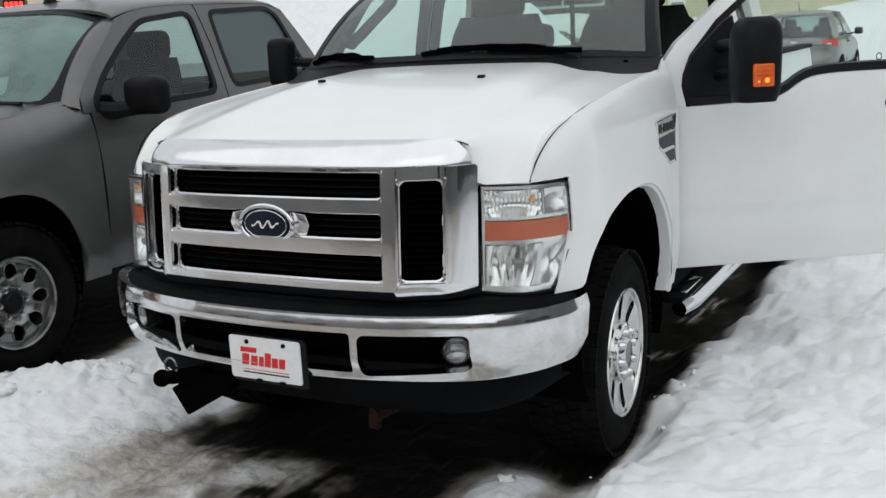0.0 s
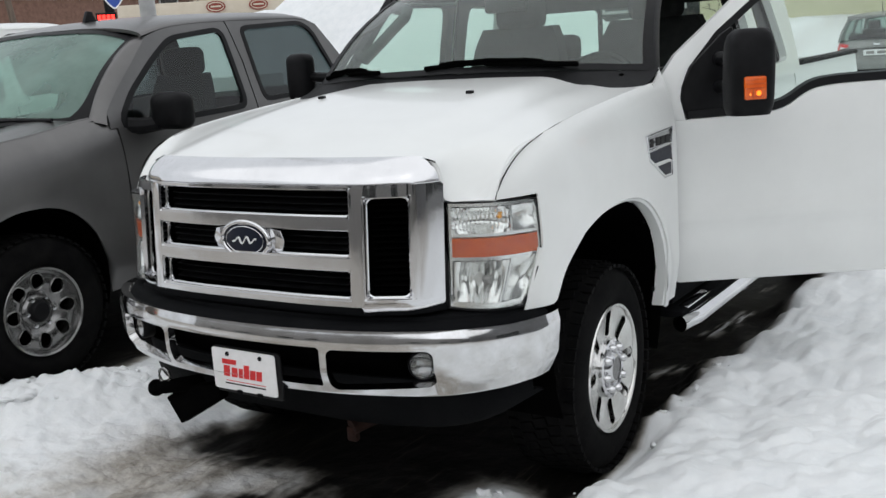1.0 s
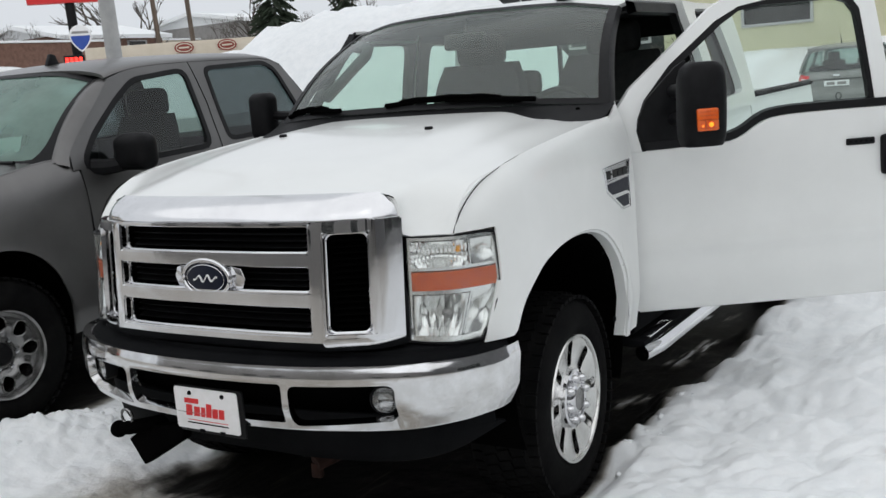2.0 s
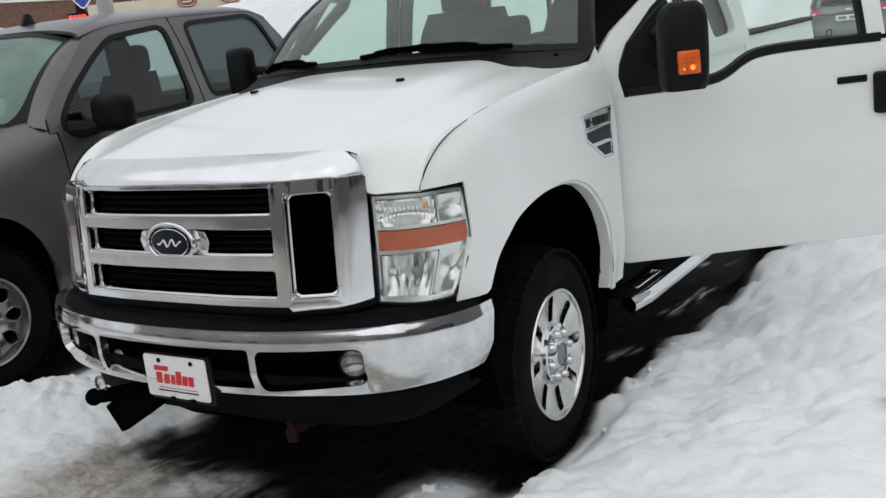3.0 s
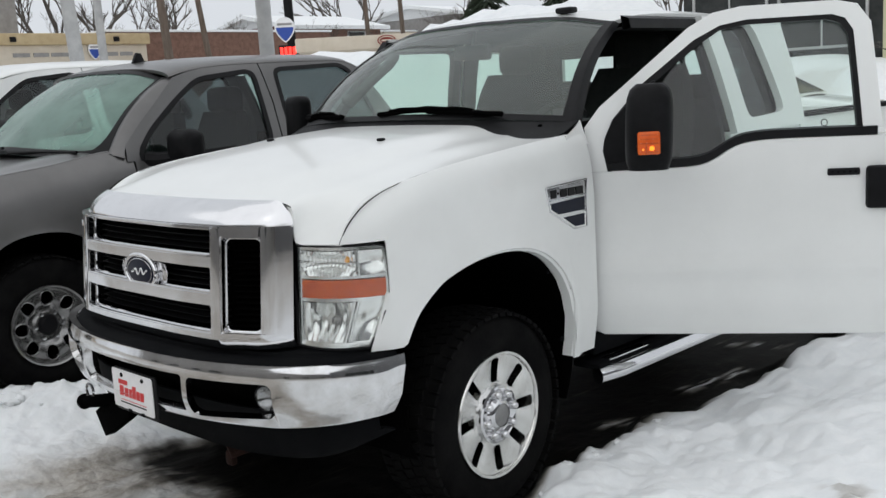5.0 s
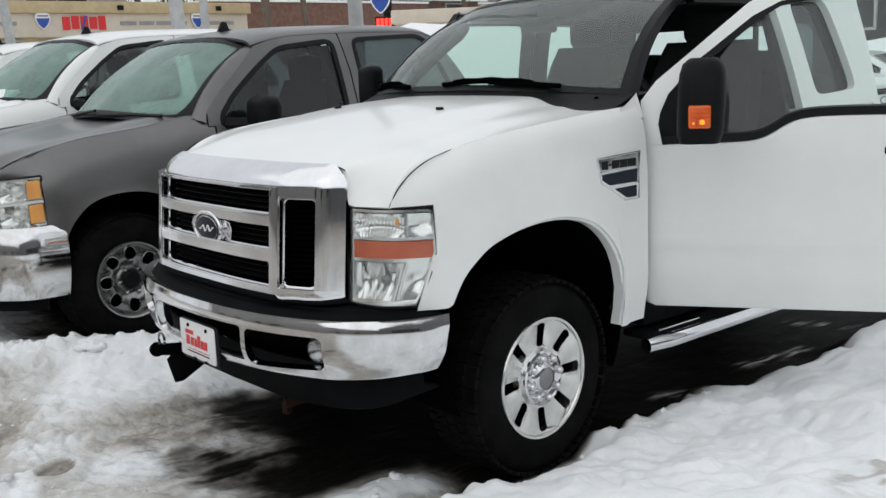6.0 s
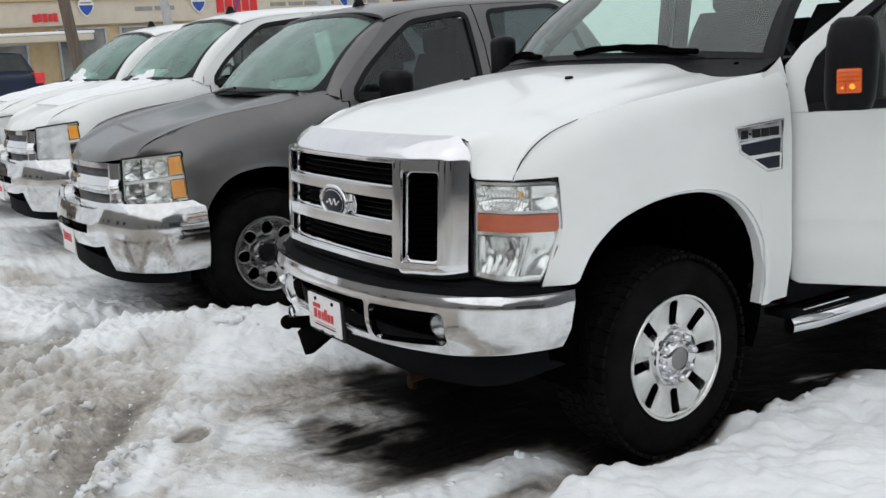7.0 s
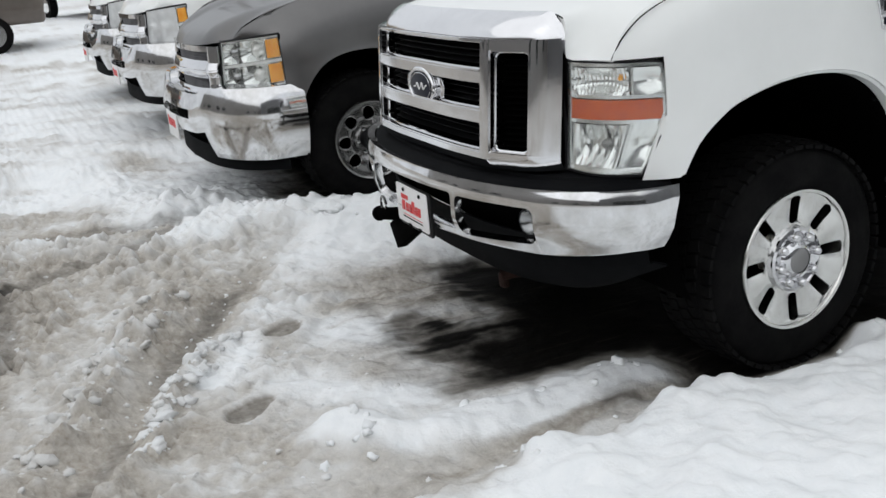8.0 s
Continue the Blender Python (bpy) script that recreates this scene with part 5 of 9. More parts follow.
def frame_strip(a, b, lift, thick, mat, name):
    bm = bmesh.new()
    fine_a = [Vector(p) for p in a]
    fine_b = [Vector(p) for p in b]
    rows = []
    for i in range(len(a) - 1):
        for k in spread(0, 1, 5)[: 5 if i == len(a) - 2 else 4]:
            p, q = fine_a[i].lerp(fine_a[i + 1], k), fine_b[i].lerp(fine_b[i + 1], k)
            rows.append([(door_x(p.y) + lift, p.x, p.y), (door_x(q.y) + lift, q.x, q.y), (door_x(q.y) + lift - thick, q.x, q.y), (door_x(p.y) + lift - thick, p.x, p.y)])
    quads(bm, rows, close_v=True)
    return part(name, bm, mat, door, angle=50)


frame_strip(edge, inner, 0.0, 0.05, WHITE, "window_frame")
inner2 = [(y + (0.022 if y < 0.5 else (-0.02 if y > 0.9 else 0)), z - 0.02) for y, z in inner]
frame_strip(inner, inner2, -0.004, 0.04, TRIM, "window_seal")
bm = bmesh.new()
prism(bm, [(0.06, 1.335), (0.29, 1.345), (0.3, 1.5), (0.255, 1.69), (0.21, 1.662), (0.075, 1.53), (0.042, 1.45), (0.035, 1.4), (0.042, 1.352)], 0.03, 0.006, Matrix(((0, 0, 1, -0.045), (1, 0, 0, 0), (0, 1, 0, 0), (0, 0, 0, 1))))
part("mirror_sail", bm, PLASTIC, door, "black mirror sail panel")
gl = [[(door_x(z) - 0.025, lerp(lerp(0.03, 0.5, k), DL - 0.13, u), z) for u in spread(0, 1, 3)] for k in spread(0, 1, 6) for z in (lerp(1.36, 1.94, k),)]
dg = part("door_glass", sheet(gl), SIDE_GLASS, door, "clear greenish side window")
dg.visible_shadow = False
# keypad, handle
bm = bmesh.new()
box(bm, (door_x(1.277) - 0.004, 0.943, 1.262), (door_x(1.277) + 0.009, 1.07, 1.292), 0.006)
part("keypad", bm, TRIM, door, "small black entry keypad")
bm = bmesh.new()
for k in range(5):
    lathe(bm, [(0.0, 0.006), (0.003, 0.005), (0.004, 0)], 8, Matrix.Translation((door_x(1.277) + 0.008, 0.962 + 0.0225 * k, 1.277)))
part("keypad_button", bm, VALANCE, door)
bm = bmesh.new()
box(bm, (door_x(1.21) - 0.01, 1.09, 1.125), (door_x(1.21) + 0.03, DL - 0.01, 1.3), 0.015)
part("door_handle", bm, PLASTIC, door, "black door handle")
bm = bmesh.new()
tube(bm, [(door_x(1.47) - 0.035, 0.94 + 0.012 * math.cos(a), 1.477 + 0.014 * math.sin(a)) for a in spread(0, 2 * math.pi, 17)], 0.0022, 6)
part("lock_ring", bm, TRIM, door, "small black ring at the window's foot")
# inner trim
rows = [[(door_x(z) - 0.085, y, z) for z in spread(0.62, 1.34, 6)] for y in spread(0.02, DL - 0.03, 8)]
part("door_trim", sheet(rows, 0.02), DASH, door)
# tow mirror: head, arms, amber lamp, glass
mirror = new("tow_mirror")
mirror.parent = door
bm = bmesh.new()
rows = []
for z in (1.345, 1.352, 1.38, 1.42, 1.5, 1.57, 1.62, 1.655, 1.672, 1.678):
    k = (z - 1.345) / 0.333
    sh = curve1([(0, 0.84), (0.1, 0.96), (0.5, 1.0), (0.85, 0.95), (0.95, 0.8), (1, 0.55)], k)
    w, d = 0.1 * sh, 0.088 * sh
    cx, cy = 0.31 - 0.01 * k, 0.222 + 0.012 * k
    row = []
    for a in range(24):
        t = 2 * math.pi * a / 24
        c, s_ = math.cos(t), math.sin(t)
        row.append((cx + w * math.copysign(abs(c) ** 0.6, c), cy + d * math.copysign(abs(s_) ** 0.6, s_) * 1.05, z))
    rows.append(row)
vs = quads(bm, rows, close_v=True)
bm.faces.new(vs[0][::-1])
bm.faces.new(vs[-1])
part("mirror_head", bm, PLASTIC, mirror, "large black tow mirror housing", angle=50)
bm = bmesh.new()
for z in (1.44, 1.56):
    tube(bm, [(-0.02, 0.2, z), (0.1, 0.19, z + 0.01), (0.3, 0.22, z + 0.005)], [0.03, 0.024, 0.022], 10)
part("mirror_arm", bm, PLASTIC, mirror, "black telescoping arms")
bm = bmesh.new()
box(bm, (0.388, 0.182, 1.407), (0.413, 0.268, 1.497), 0.008)
part("mirror_lamp", bm, MIRROR_AMBER, mirror, "amber turn lamp, lit")
bm = bmesh.new()
for z, d in ((1.4515, 0.0022), (1.468, 0.0012), (1.4835, 0.0012), (1.42, 0.0012)):
    tube(bm, [(0.4135, 0.188, z), (0.4135, 0.262, z)], d, 6)
tube(bm, [(0.4135, 0.214, 1.412), (0.4135, 0.214, 1.45)], 0.0018, 6)
part("lamp_rib", bm, AMBER, mirror, "darker ribs across the lamp")
bm = bmesh.new()
for x, z, r in ((0.236, 1.432, 0.011), (0.203, 1.428, 0.006)):
    bmesh.ops.create_uvsphere(bm, u_segments=10, v_segments=6, radius=r, matrix=Matrix.Translation((0.409, x, z)))
part("mirror_bulb", bm, LIT_AMBER, mirror, "lit amber bulb")
bm = bmesh.new()
box(bm, (0.23, 0.28, 1.4), (0.36, 0.3, 1.6), 0.008)
part("mirror_glass", bm, CHROME, mirror)
# passenger's tow mirror
mirror2 = new("tow_mirror")
mirror2.parent = ford
bm = bmesh.new()
box(bm, (-1.27, 0.72, 1.44), (-1.13, 0.85, 1.7), 0.045, seg=4)
part("mirror_head", bm, PLASTIC, mirror2, "large black tow mirror housing")
bm = bmesh.new()
tube(bm, [(-0.93, 0.8, 1.46), (-1.15, 0.8, 1.47)], 0.025, 8)
tube(bm, [(-0.93, 0.8, 1.56), (-1.15, 0.8, 1.57)], 0.025, 8)
part("mirror_arm", bm, PLASTIC, mirror2)

# ---- running boards, frame, axle
for s in (-1, 1):
    board = new("running_board")
    board.parent = ford
    bm = bmesh.new()
    tube(bm, [(s * 1.0, 0.6, 0.43), (s * 1.03, 0.72, 0.435), (s * 1.035, 1.6, 0.44), (s * 1.03, 2.4, 0.44), (s * 1.0, 2.52, 0.43)], 0.036, 14)
    part("step_tube", bm, CHROME, board, "chrome oval step tube")
    bm = bmesh.new()
    box(bm, (s * 0.94 - 0.075, 0.6, 0.452), (s * 0.94 + 0.075, 2.46, 0.484), 0.01)
    for y in (0.85, 2.2):
        box(bm, (s * 0.9 - 0.1, y - 0.04, 0.4), (s * 0.9 + 0.1, y + 0.04, 0.45), 0.006)
    part("step_pad", bm, VALANCE, board, "black step pad")
    bm = bmesh.new()
    box(bm, (s * 0.985 - 0.025, 0.68, 0.48), (s * 0.985 + 0.025, 0.98, 0.489), 0.003)
    part("tread_plate", bm, CHROME, board, "chrome tread plate")
bm = bmesh.new()
for s in (-1, 1):
    box(bm, (s * 0.45 - 0.05, -0.75, 0.5), (s * 0.45 + 0.05, 4.25, 0.66), 0.01)
tube(bm, [(-0.75, 0, 0.41), (0.75, 0, 0.41)], 0.06, 12)
tube(bm, [(-0.75, 3.6, 0.41), (0.75, 3.6, 0.41)], 0.06, 12)
bmesh.ops.create_uvsphere(bm, u_segments=16, v_segments=10, radius=0.17, matrix=Matrix.Translation((-0.25, 0, 0.41)))
part("chassis_frame", bm, DARK, ford)
wheel_alloy(ford, 0.815, -0.005, 0.41, 1, 3.0)
wheel_alloy(ford, -0.815, -0.005, 0.41, -1, 3.0)
wheel_alloy(ford, 0.842, 3.6, 0.41, 1)
wheel_alloy(ford, -0.842, 3.6, 0.41, -1)

# ---- bed
bed = new("bed")
bed.parent = ford
for s in (-1, 1):
    bm = bmesh.new()
    rows = []
    for y in spread(2.66, 4.32, 50):
        dy = abs(y - 3.6)
        zb = 0.6 if dy > 0.47 else 0.6 + 0.47 * math.sqrt(max(1 - (dy / 0.47) ** 2, 0)) * 1.0
        rows.append([(s * (cab_x(min(z, 1.42)) + 0.012 * math.exp(-max(math.hypot(y - 3.6, z - 0.6) - 0.48, 0) / 0.06)), y, z) for z in spread(zb, 1.43, 16)])
    bm = shell(rows, (-s * 0.05, 0, 0))
    part("bed_side", bm, WHITE, bed)
    bm = bmesh.new()
    box(bm, (s * 0.93 - 0.045, 2.66, 1.43), (s * 0.93 + 0.045, 4.31, 1.458), 0.01)
    part("bed_rail_cap", bm, VALANCE, bed, "dark grey bed rail cap")
    bm = bmesh.new()
    box(bm, (s * 0.88 - 0.05, 4.28, 0.75), (s * 0.88 + 0.05, 4.34, 1.3), 0.02)
    part("tail_lamp", bm, RED_LENS, bed)
bm = bmesh.new()
box(bm, (-0.82, 4.27, 0.7), (0.82, 4.34, 1.43), 0.015)
part("tailgate", bm, WHITE, bed)
bm = bmesh.new()
box(bm, (-0.9, 2.66, 0.7), (0.9, 4.27, 0.78), 0.01)
box(bm, (-0.9, 2.66, 0.7), (0.9, 2.7, 1.42), 0.01)
part("bed_floor", bm, VALANCE, bed)
# folded black flap standing at the front of the bed
bm = bmesh.new()
prism(bm, [(0, 0), (0.16, 0.02), (0.3, 0.16), (0.285, 0.165), (0.13, 0.06), (0.0, 0.055)], 0.05, 0.006, Matrix(((0, 0, 1, 0.66), (1, 0, 0, 2.7), (0, 1, 0, 1.45), (0, 0, 0, 1))))
part("bed_flap", bm, TRIM, bed, "folded black flap on the bed rail")


# ---------------------------------------------------------------- ground: snow, slush and wet asphalt
def snow_material():
    m, nt, p = node_mat("snow_and_slush")
    N, L = nt.nodes, nt.links
    v = coords(nt, 1.0)
    at = N.new("ShaderNodeAttribute")
    at.attribute_name = "slush"
    wt = N.new("ShaderNodeAttribute")
    wt.attribute_name = "wet"
    fine, mid, big = noise_node(nt, 32, 6, 0.62, v), noise_node(nt, 9, 6, 0.65, v), noise_node(nt, 1.7, 4, 0.6, v)
    snow = ramp(nt, mid, [(0.3, (0.8, 0.82, 0.83)), (0.7, (0.9, 0.91, 0.91))])
    streak = noise_node(nt, 1.0, 5, 0.65, coords(nt, (32.0, 2.2, 8.0)))
    slush = ramp(nt, fine, [(0.25, (0.24, 0.212, 0.178)), (0.4, (0.375, 0.34, 0.295)), (0.58, (0.475, 0.443, 0.395)), (0.78, (0.635, 0.608, 0.56))])
    # near-black wet tone, which also stands for the shade below the trucks
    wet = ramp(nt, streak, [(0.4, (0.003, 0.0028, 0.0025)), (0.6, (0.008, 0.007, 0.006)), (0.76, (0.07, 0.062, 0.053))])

    def mask(attr, spread_, gain, grain):
        a = N.new("ShaderNodeMath")
        a.operation = "MULTIPLY_ADD"
        L.new(mid, a.inputs[0])
        a.inputs[1].default_value = spread_
        L.new(attr, a.inputs[2])
        b = N.new("ShaderNodeMath")
        b.operation = "MULTIPLY_ADD"
        L.new(grain, b.inputs[0])
        b.inputs[1].default_value = spread_ * 0.6
        L.new(a.outputs[0], b.inputs[2])
        c = N.new("ShaderNodeMapRange")
        c.interpolation_type = "SMOOTHSTEP"
        c.inputs[1].default_value, c.inputs[2].default_value = 0.5 + spread_ * 0.8 - gain, 0.5 + spread_ * 0.8 + gain
        L.new(b.outputs[0], c.inputs[0])
        return c.outputs[0]

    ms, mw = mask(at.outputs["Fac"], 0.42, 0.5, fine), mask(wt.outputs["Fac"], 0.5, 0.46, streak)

    def mix(a, b, f):
        x = N.new("ShaderNodeMix")
        x.data_type = "RGBA"
        L.new(f, x.inputs[0])
        L.new(a, x.inputs[6])
        L.new(b, x.inputs[7])
        return x.outputs[2]

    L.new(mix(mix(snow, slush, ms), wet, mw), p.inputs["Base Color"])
    r = N.new("ShaderNodeMapRange")
    r.inputs[3].default_value, r.inputs[4].default_value = 0.8, 0.6
    L.new(mw, r.inputs[0])
    L.new(r.outputs[0], p.inputs["Roughness"])
    h = N.new("ShaderNodeMath")
    h.operation = "MULTIPLY_ADD"
    L.new(mid, h.inputs[0])
    h.inputs[1].default_value = 2.0
    L.new(fine, h.inputs[2])
    calm = N.new("ShaderNodeMapRange")
    calm.inputs[3].default_value, calm.inputs[4].default_value = 1.0, 0.25
    L.new(mw, calm.inputs[0])
    level = N.new("ShaderNodeMath")
    level.operation = "MULTIPLY"
    L.new(h.outputs[0], level.inputs[0])
    L.new(calm.outputs[0], level.inputs[1])
    coarse = N.new("ShaderNodeMapRange")
    coarse.inputs[3].default_value, coarse.inputs[4].default_value = 0.4, 1.0
    L.new(ms, coarse.inputs[0])
    relief = N.new("ShaderNodeMath")
    relief.operation = "MULTIPLY"
    L.new(level.outputs[0], relief.inputs[0])
    L.new(coarse.outputs[0], relief.inputs[1])
    bump(nt, p, relief.outputs[0], 0.6, 0.016)
    g = N.new("ShaderNodeMapRange")
    g.inputs[3].default_value, g.inputs[4].default_value = 0.3, 0.1
    L.new(mw, g.inputs[0])
    L.new(g.outputs[0], p.inputs["Specular IOR Level"])
    return m


SNOW = snow_material()
rng = np.random.default_rng(7)
TABLE = rng.random((257, 257))


def vnoise(x, y):
    """Smooth value noise on arrays, 0 to 1."""
    xi, yi = np.floor(x).astype(int), np.floor(y).astype(int)
    fx, fy = x - xi, y - yi
    fx, fy = fx * fx * (3 - 2 * fx), fy * fy * (3 - 2 * fy)
    g = lambda a, b: TABLE[a % 256, b % 256]
    return (g(xi, yi) * (1 - fx) + g(xi + 1, yi) * fx) * (1 - fy) + (g(xi, yi + 1) * (1 - fx) + g(xi + 1, yi + 1) * fx) * fy


def fbm(x, y, octaves=4, gain=0.5):
    t, a, s = 0.0, 1.0, 0.0
    for k in range(octaves):
        t, s = t + a * vnoise(x * 2**k + 17.3 * k, y * 2**k + 9.1 * k), s + a
        a *= gain
    return t / s


def smooth(a, b, x):
    t = np.clip((x - a) / (b - a), 0, 1)
    return t * t * (3 - 2 * t)


def along(x, y, pts, width):
    """Nearness (0 to 1) to a polyline, with a wavering edge."""
    best = np.full(np.shape(x), 1e9)
    for (x0, y0), (x1, y1) in zip(pts[:-1], pts[1:]):
        dx, dy = x1 - x0, y1 - y0
        t = np.clip(((x - x0) * dx + (y - y0) * dy) / (dx * dx + dy * dy), 0, 1)
        best = np.minimum(best, np.hypot(x - x0 - t * dx, y - y0 - t * dy))
    return np.exp(-((best / width) ** 2))


def soft_abs(v, e=0.12):
    return np.sqrt(v * v + e * e) - e


RUT = [(1.0, -3.2), (0.62, -2.66), (0.3, -2.4), (0.05, -2.27), (-0.26, -2.14), (-0.69, -1.88), (-1.1, -1.6), (-1.48, -1.28), (-1.75, -0.9)]
LIP_NEAR = [(0.75, -2.5), (0.3, -2.22), (0.05, -2.11), (-0.19, -2.03), (-0.42, -1.89), (-0.58, -1.73)]
LIP_FAR = [(0.5, -2.85), (-0.04, -2.42), (-0.37, -2.31), (-0.8, -2.08), (-1.15, -1.86)]
LANES = ([(-1.9, -0.75), (-2.44, -1.24), (-2.5, -1.63), (-2.58, -2.1), (-2.72, -2.6), (-3.0, -4.2)], [(-2.35, -1.5), (-2.24, -1.67), (-2.03, -2.02), (-1.76, -2.48), (-1.4, -3.3)])


def ground_fields(x, y):
    """Height, slush share and wetness of the lot, with some shade painted into the last two."""
    n1, n2, n3 = fbm(x * 1.3, y * 1.3, 4), fbm(x * 4.5 + 5, y * 4.5, 4), fbm(x * 15 + 3, y * 15, 3)
    base = 0.1 * smooth(-0.6, -2.0, x) + 0.1 * smooth(-4.1, -4.6, x) * smooth(-7, -2, y) + 0.15 * smooth(-10, -18, x)
    wob = (n1 - 0.5) * 0.28 + (n2 - 0.5) * 0.1
    # clean bank along the driver's side, thinning out before the truck
    edge = x + wob * 0.5 + 0.14 * smooth(-0.8, 0.2, y) - 0.04 * smooth(1.2, 2.5, y) - 0.16 * smooth(-0.9, -2.0, y)
    edge = edge + 1.6 * (fbm(x * 0.9 + 2, y * 0.9, 3) - 0.5) * smooth(-2.9, -3.8, y) + 0.25 * (n2 - 0.5)
    bank = smooth(0.985, 1.19, edge)
    h_bank = bank * (0.1 + 0.14 * smooth(1.1, 2.6, x) + 0.07 * (n2 - 0.4)) * (1 - 0.55 * smooth(-0.5, -1.5, y) * smooth(1.9, 1.3, x))
    # ridge between the two trucks, its tongue before the grey one, and the heap beyond
    ridge = along(x + wob * 0.6, y, [(-1.25, 5.0), (-1.3, 0.6), (-1.4, -0.3), (-1.75, -0.75)], 0.26)
    ridge = np.maximum(ridge, 0.95 * along(x + wob * 0.5, y + wob * 0.5, [(-1.4, -0.4), (-1.85, -0.8), (-2.05, -1.2), (-2.05, -1.42)], 0.24))
    ridge2 = along(x + wob * 0.4, y + wob * 0.4, [(-2.75, -1.2), (-2.75, -1.6), (-3.2, -1.75), (-4.2, -1.9)], 0.22)
    h_ridge = ridge * (0.12 + 0.08 * (n2 - 0.4)) + ridge2 * (0.06 + 0.09 * (n2 - 0.4))
    # strip of snow squeezed up beside the front tyre's track
    small = along(x + wob * 0.25, y, [(0.69, -0.5), (0.71, -0.84), (0.71, -1.15), (0.67, -1.45), (0.52, -1.62)], 0.1) * smooth(0.25, 0.5, n1 + 0.2)
    r1 = along(x + wob * 0.22, y + wob * 0.25, RUT, 0.105) * (0.35 + 0.65 * smooth(-1.55, -1.0, x)) * (0.7 + 0.6 * (n2 - 0.3))
    lanes = np.maximum(along(x + wob * 0.2, y + wob * 0.2, LANES[0], 0.13), along(x + wob * 0.2, y + wob * 0.2, LANES[1], 0.11))
    verge = along(x, y + wob * 0.6, [(-3.4, -3.0), (-1.9, -2.62), (-1.44, -2.6), (-0.5, -2.72), (0.2, -2.78), (0.9, -3.1)], 0.13)
    r3 = along(x + wob * 0.12, y, [(0.82, 0.6), (0.82, -0.7), (0.9, -1.15), (1.0, -1.7)], 0.11)
    r4 = along(x + wob * 0.2, y, [(-0.82, 0.6), (-0.8, -1.0), (-0.62, -1.5)], 0.14)
    lip = np.maximum(along(x, y, LIP_NEAR, 0.062), along(x + wob * 0.2, y + wob * 0.25, LIP_FAR, 0.105))
    side_lane = along(x + wob * 0.2, y + wob * 0.2, [(px + 0.23, py - 0.1) for px, py in LANES[0]], 0.1) + along(x + wob * 0.2, y + wob * 0.2, [(px + 0.2, py + 0.1) for px, py in LANES[1]], 0.1)
    feet, trod = np.zeros_like(x), np.zeros_like(x)
    for fx, fy, a, half in ((0.155, -1.82, 2.2, 0.12), (-0.55, -1.49, 2.3, 0.1)):
        c, s = math.cos(a), math.sin(a)
        u, w = (x - fx) * c + (y - fy) * s, -(x - fx) * s + (y - fy) * c
        away = np.hypot(u / half, w / (half * (0.5 if fx > 0 else 0.72) - 0.012 * np.tanh(u * 20)))
        feet, trod = np.maximum(feet, smooth(1.12, 0.95, away)), np.maximum(trod, smooth(2.4, 1.3, away))
    # cleaner patches left between the tracks
    clean = along(x + wob * 0.5, y + wob * 0.5, [(-0.82, -1.4), (-0.55, -1.32), (-0.3, -1.24)], 0.17)
    clean = np.maximum(clean, along(x + wob * 0.5, y + wob * 0.5, [(0.0, -1.62), (0.22, -1.5), (0.42, -1.26)], 0.13))
    clean = np.maximum(clean, along(x + wob * 0.6, y + wob * 0.6, [(-1.75, -0.2), (-1.7, -0.7), (-1.5, -1.0), (-1.2, -1.2)], 0.24))
    clean = np.maximum(clean, along(x + wob * 0.4, y + wob * 0.4, [(-0.7, -1.62), (-0.45, -1.72), (-0.2, -1.9)], 0.1))
    clean = np.maximum(clean, along(x + wob, y + wob, [(-3.5, -1.9), (-3.2, -1.44), (-2.66, -1.3), (-2.2, -1.35)], 0.2))
    clean = clean * smooth(0.28, 0.5, n2 + 0.1)
    # wet asphalt below and beside the trucks; its near-black also paints their shade
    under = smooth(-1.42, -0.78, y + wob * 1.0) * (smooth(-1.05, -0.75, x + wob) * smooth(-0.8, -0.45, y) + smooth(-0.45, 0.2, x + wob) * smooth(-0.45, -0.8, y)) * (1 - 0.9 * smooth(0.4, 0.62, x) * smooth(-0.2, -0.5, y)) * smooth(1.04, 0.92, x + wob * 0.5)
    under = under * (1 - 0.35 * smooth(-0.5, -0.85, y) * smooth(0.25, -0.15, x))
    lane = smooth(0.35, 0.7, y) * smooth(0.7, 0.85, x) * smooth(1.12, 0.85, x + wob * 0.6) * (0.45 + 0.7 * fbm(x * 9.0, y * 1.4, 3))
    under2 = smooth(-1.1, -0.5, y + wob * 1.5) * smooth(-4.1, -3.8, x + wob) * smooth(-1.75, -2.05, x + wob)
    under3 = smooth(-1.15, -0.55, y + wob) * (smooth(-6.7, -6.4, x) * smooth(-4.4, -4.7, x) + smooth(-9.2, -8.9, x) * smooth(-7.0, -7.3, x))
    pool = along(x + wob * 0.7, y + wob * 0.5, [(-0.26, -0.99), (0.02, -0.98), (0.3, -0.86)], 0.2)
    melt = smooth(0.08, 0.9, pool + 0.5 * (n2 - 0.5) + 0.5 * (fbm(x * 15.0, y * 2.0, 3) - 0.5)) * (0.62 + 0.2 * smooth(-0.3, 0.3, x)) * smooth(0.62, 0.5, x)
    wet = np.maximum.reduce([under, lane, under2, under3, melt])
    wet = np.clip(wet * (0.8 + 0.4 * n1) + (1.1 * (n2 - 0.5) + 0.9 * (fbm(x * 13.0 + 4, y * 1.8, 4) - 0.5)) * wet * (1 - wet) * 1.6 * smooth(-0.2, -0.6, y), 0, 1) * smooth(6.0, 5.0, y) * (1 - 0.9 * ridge)
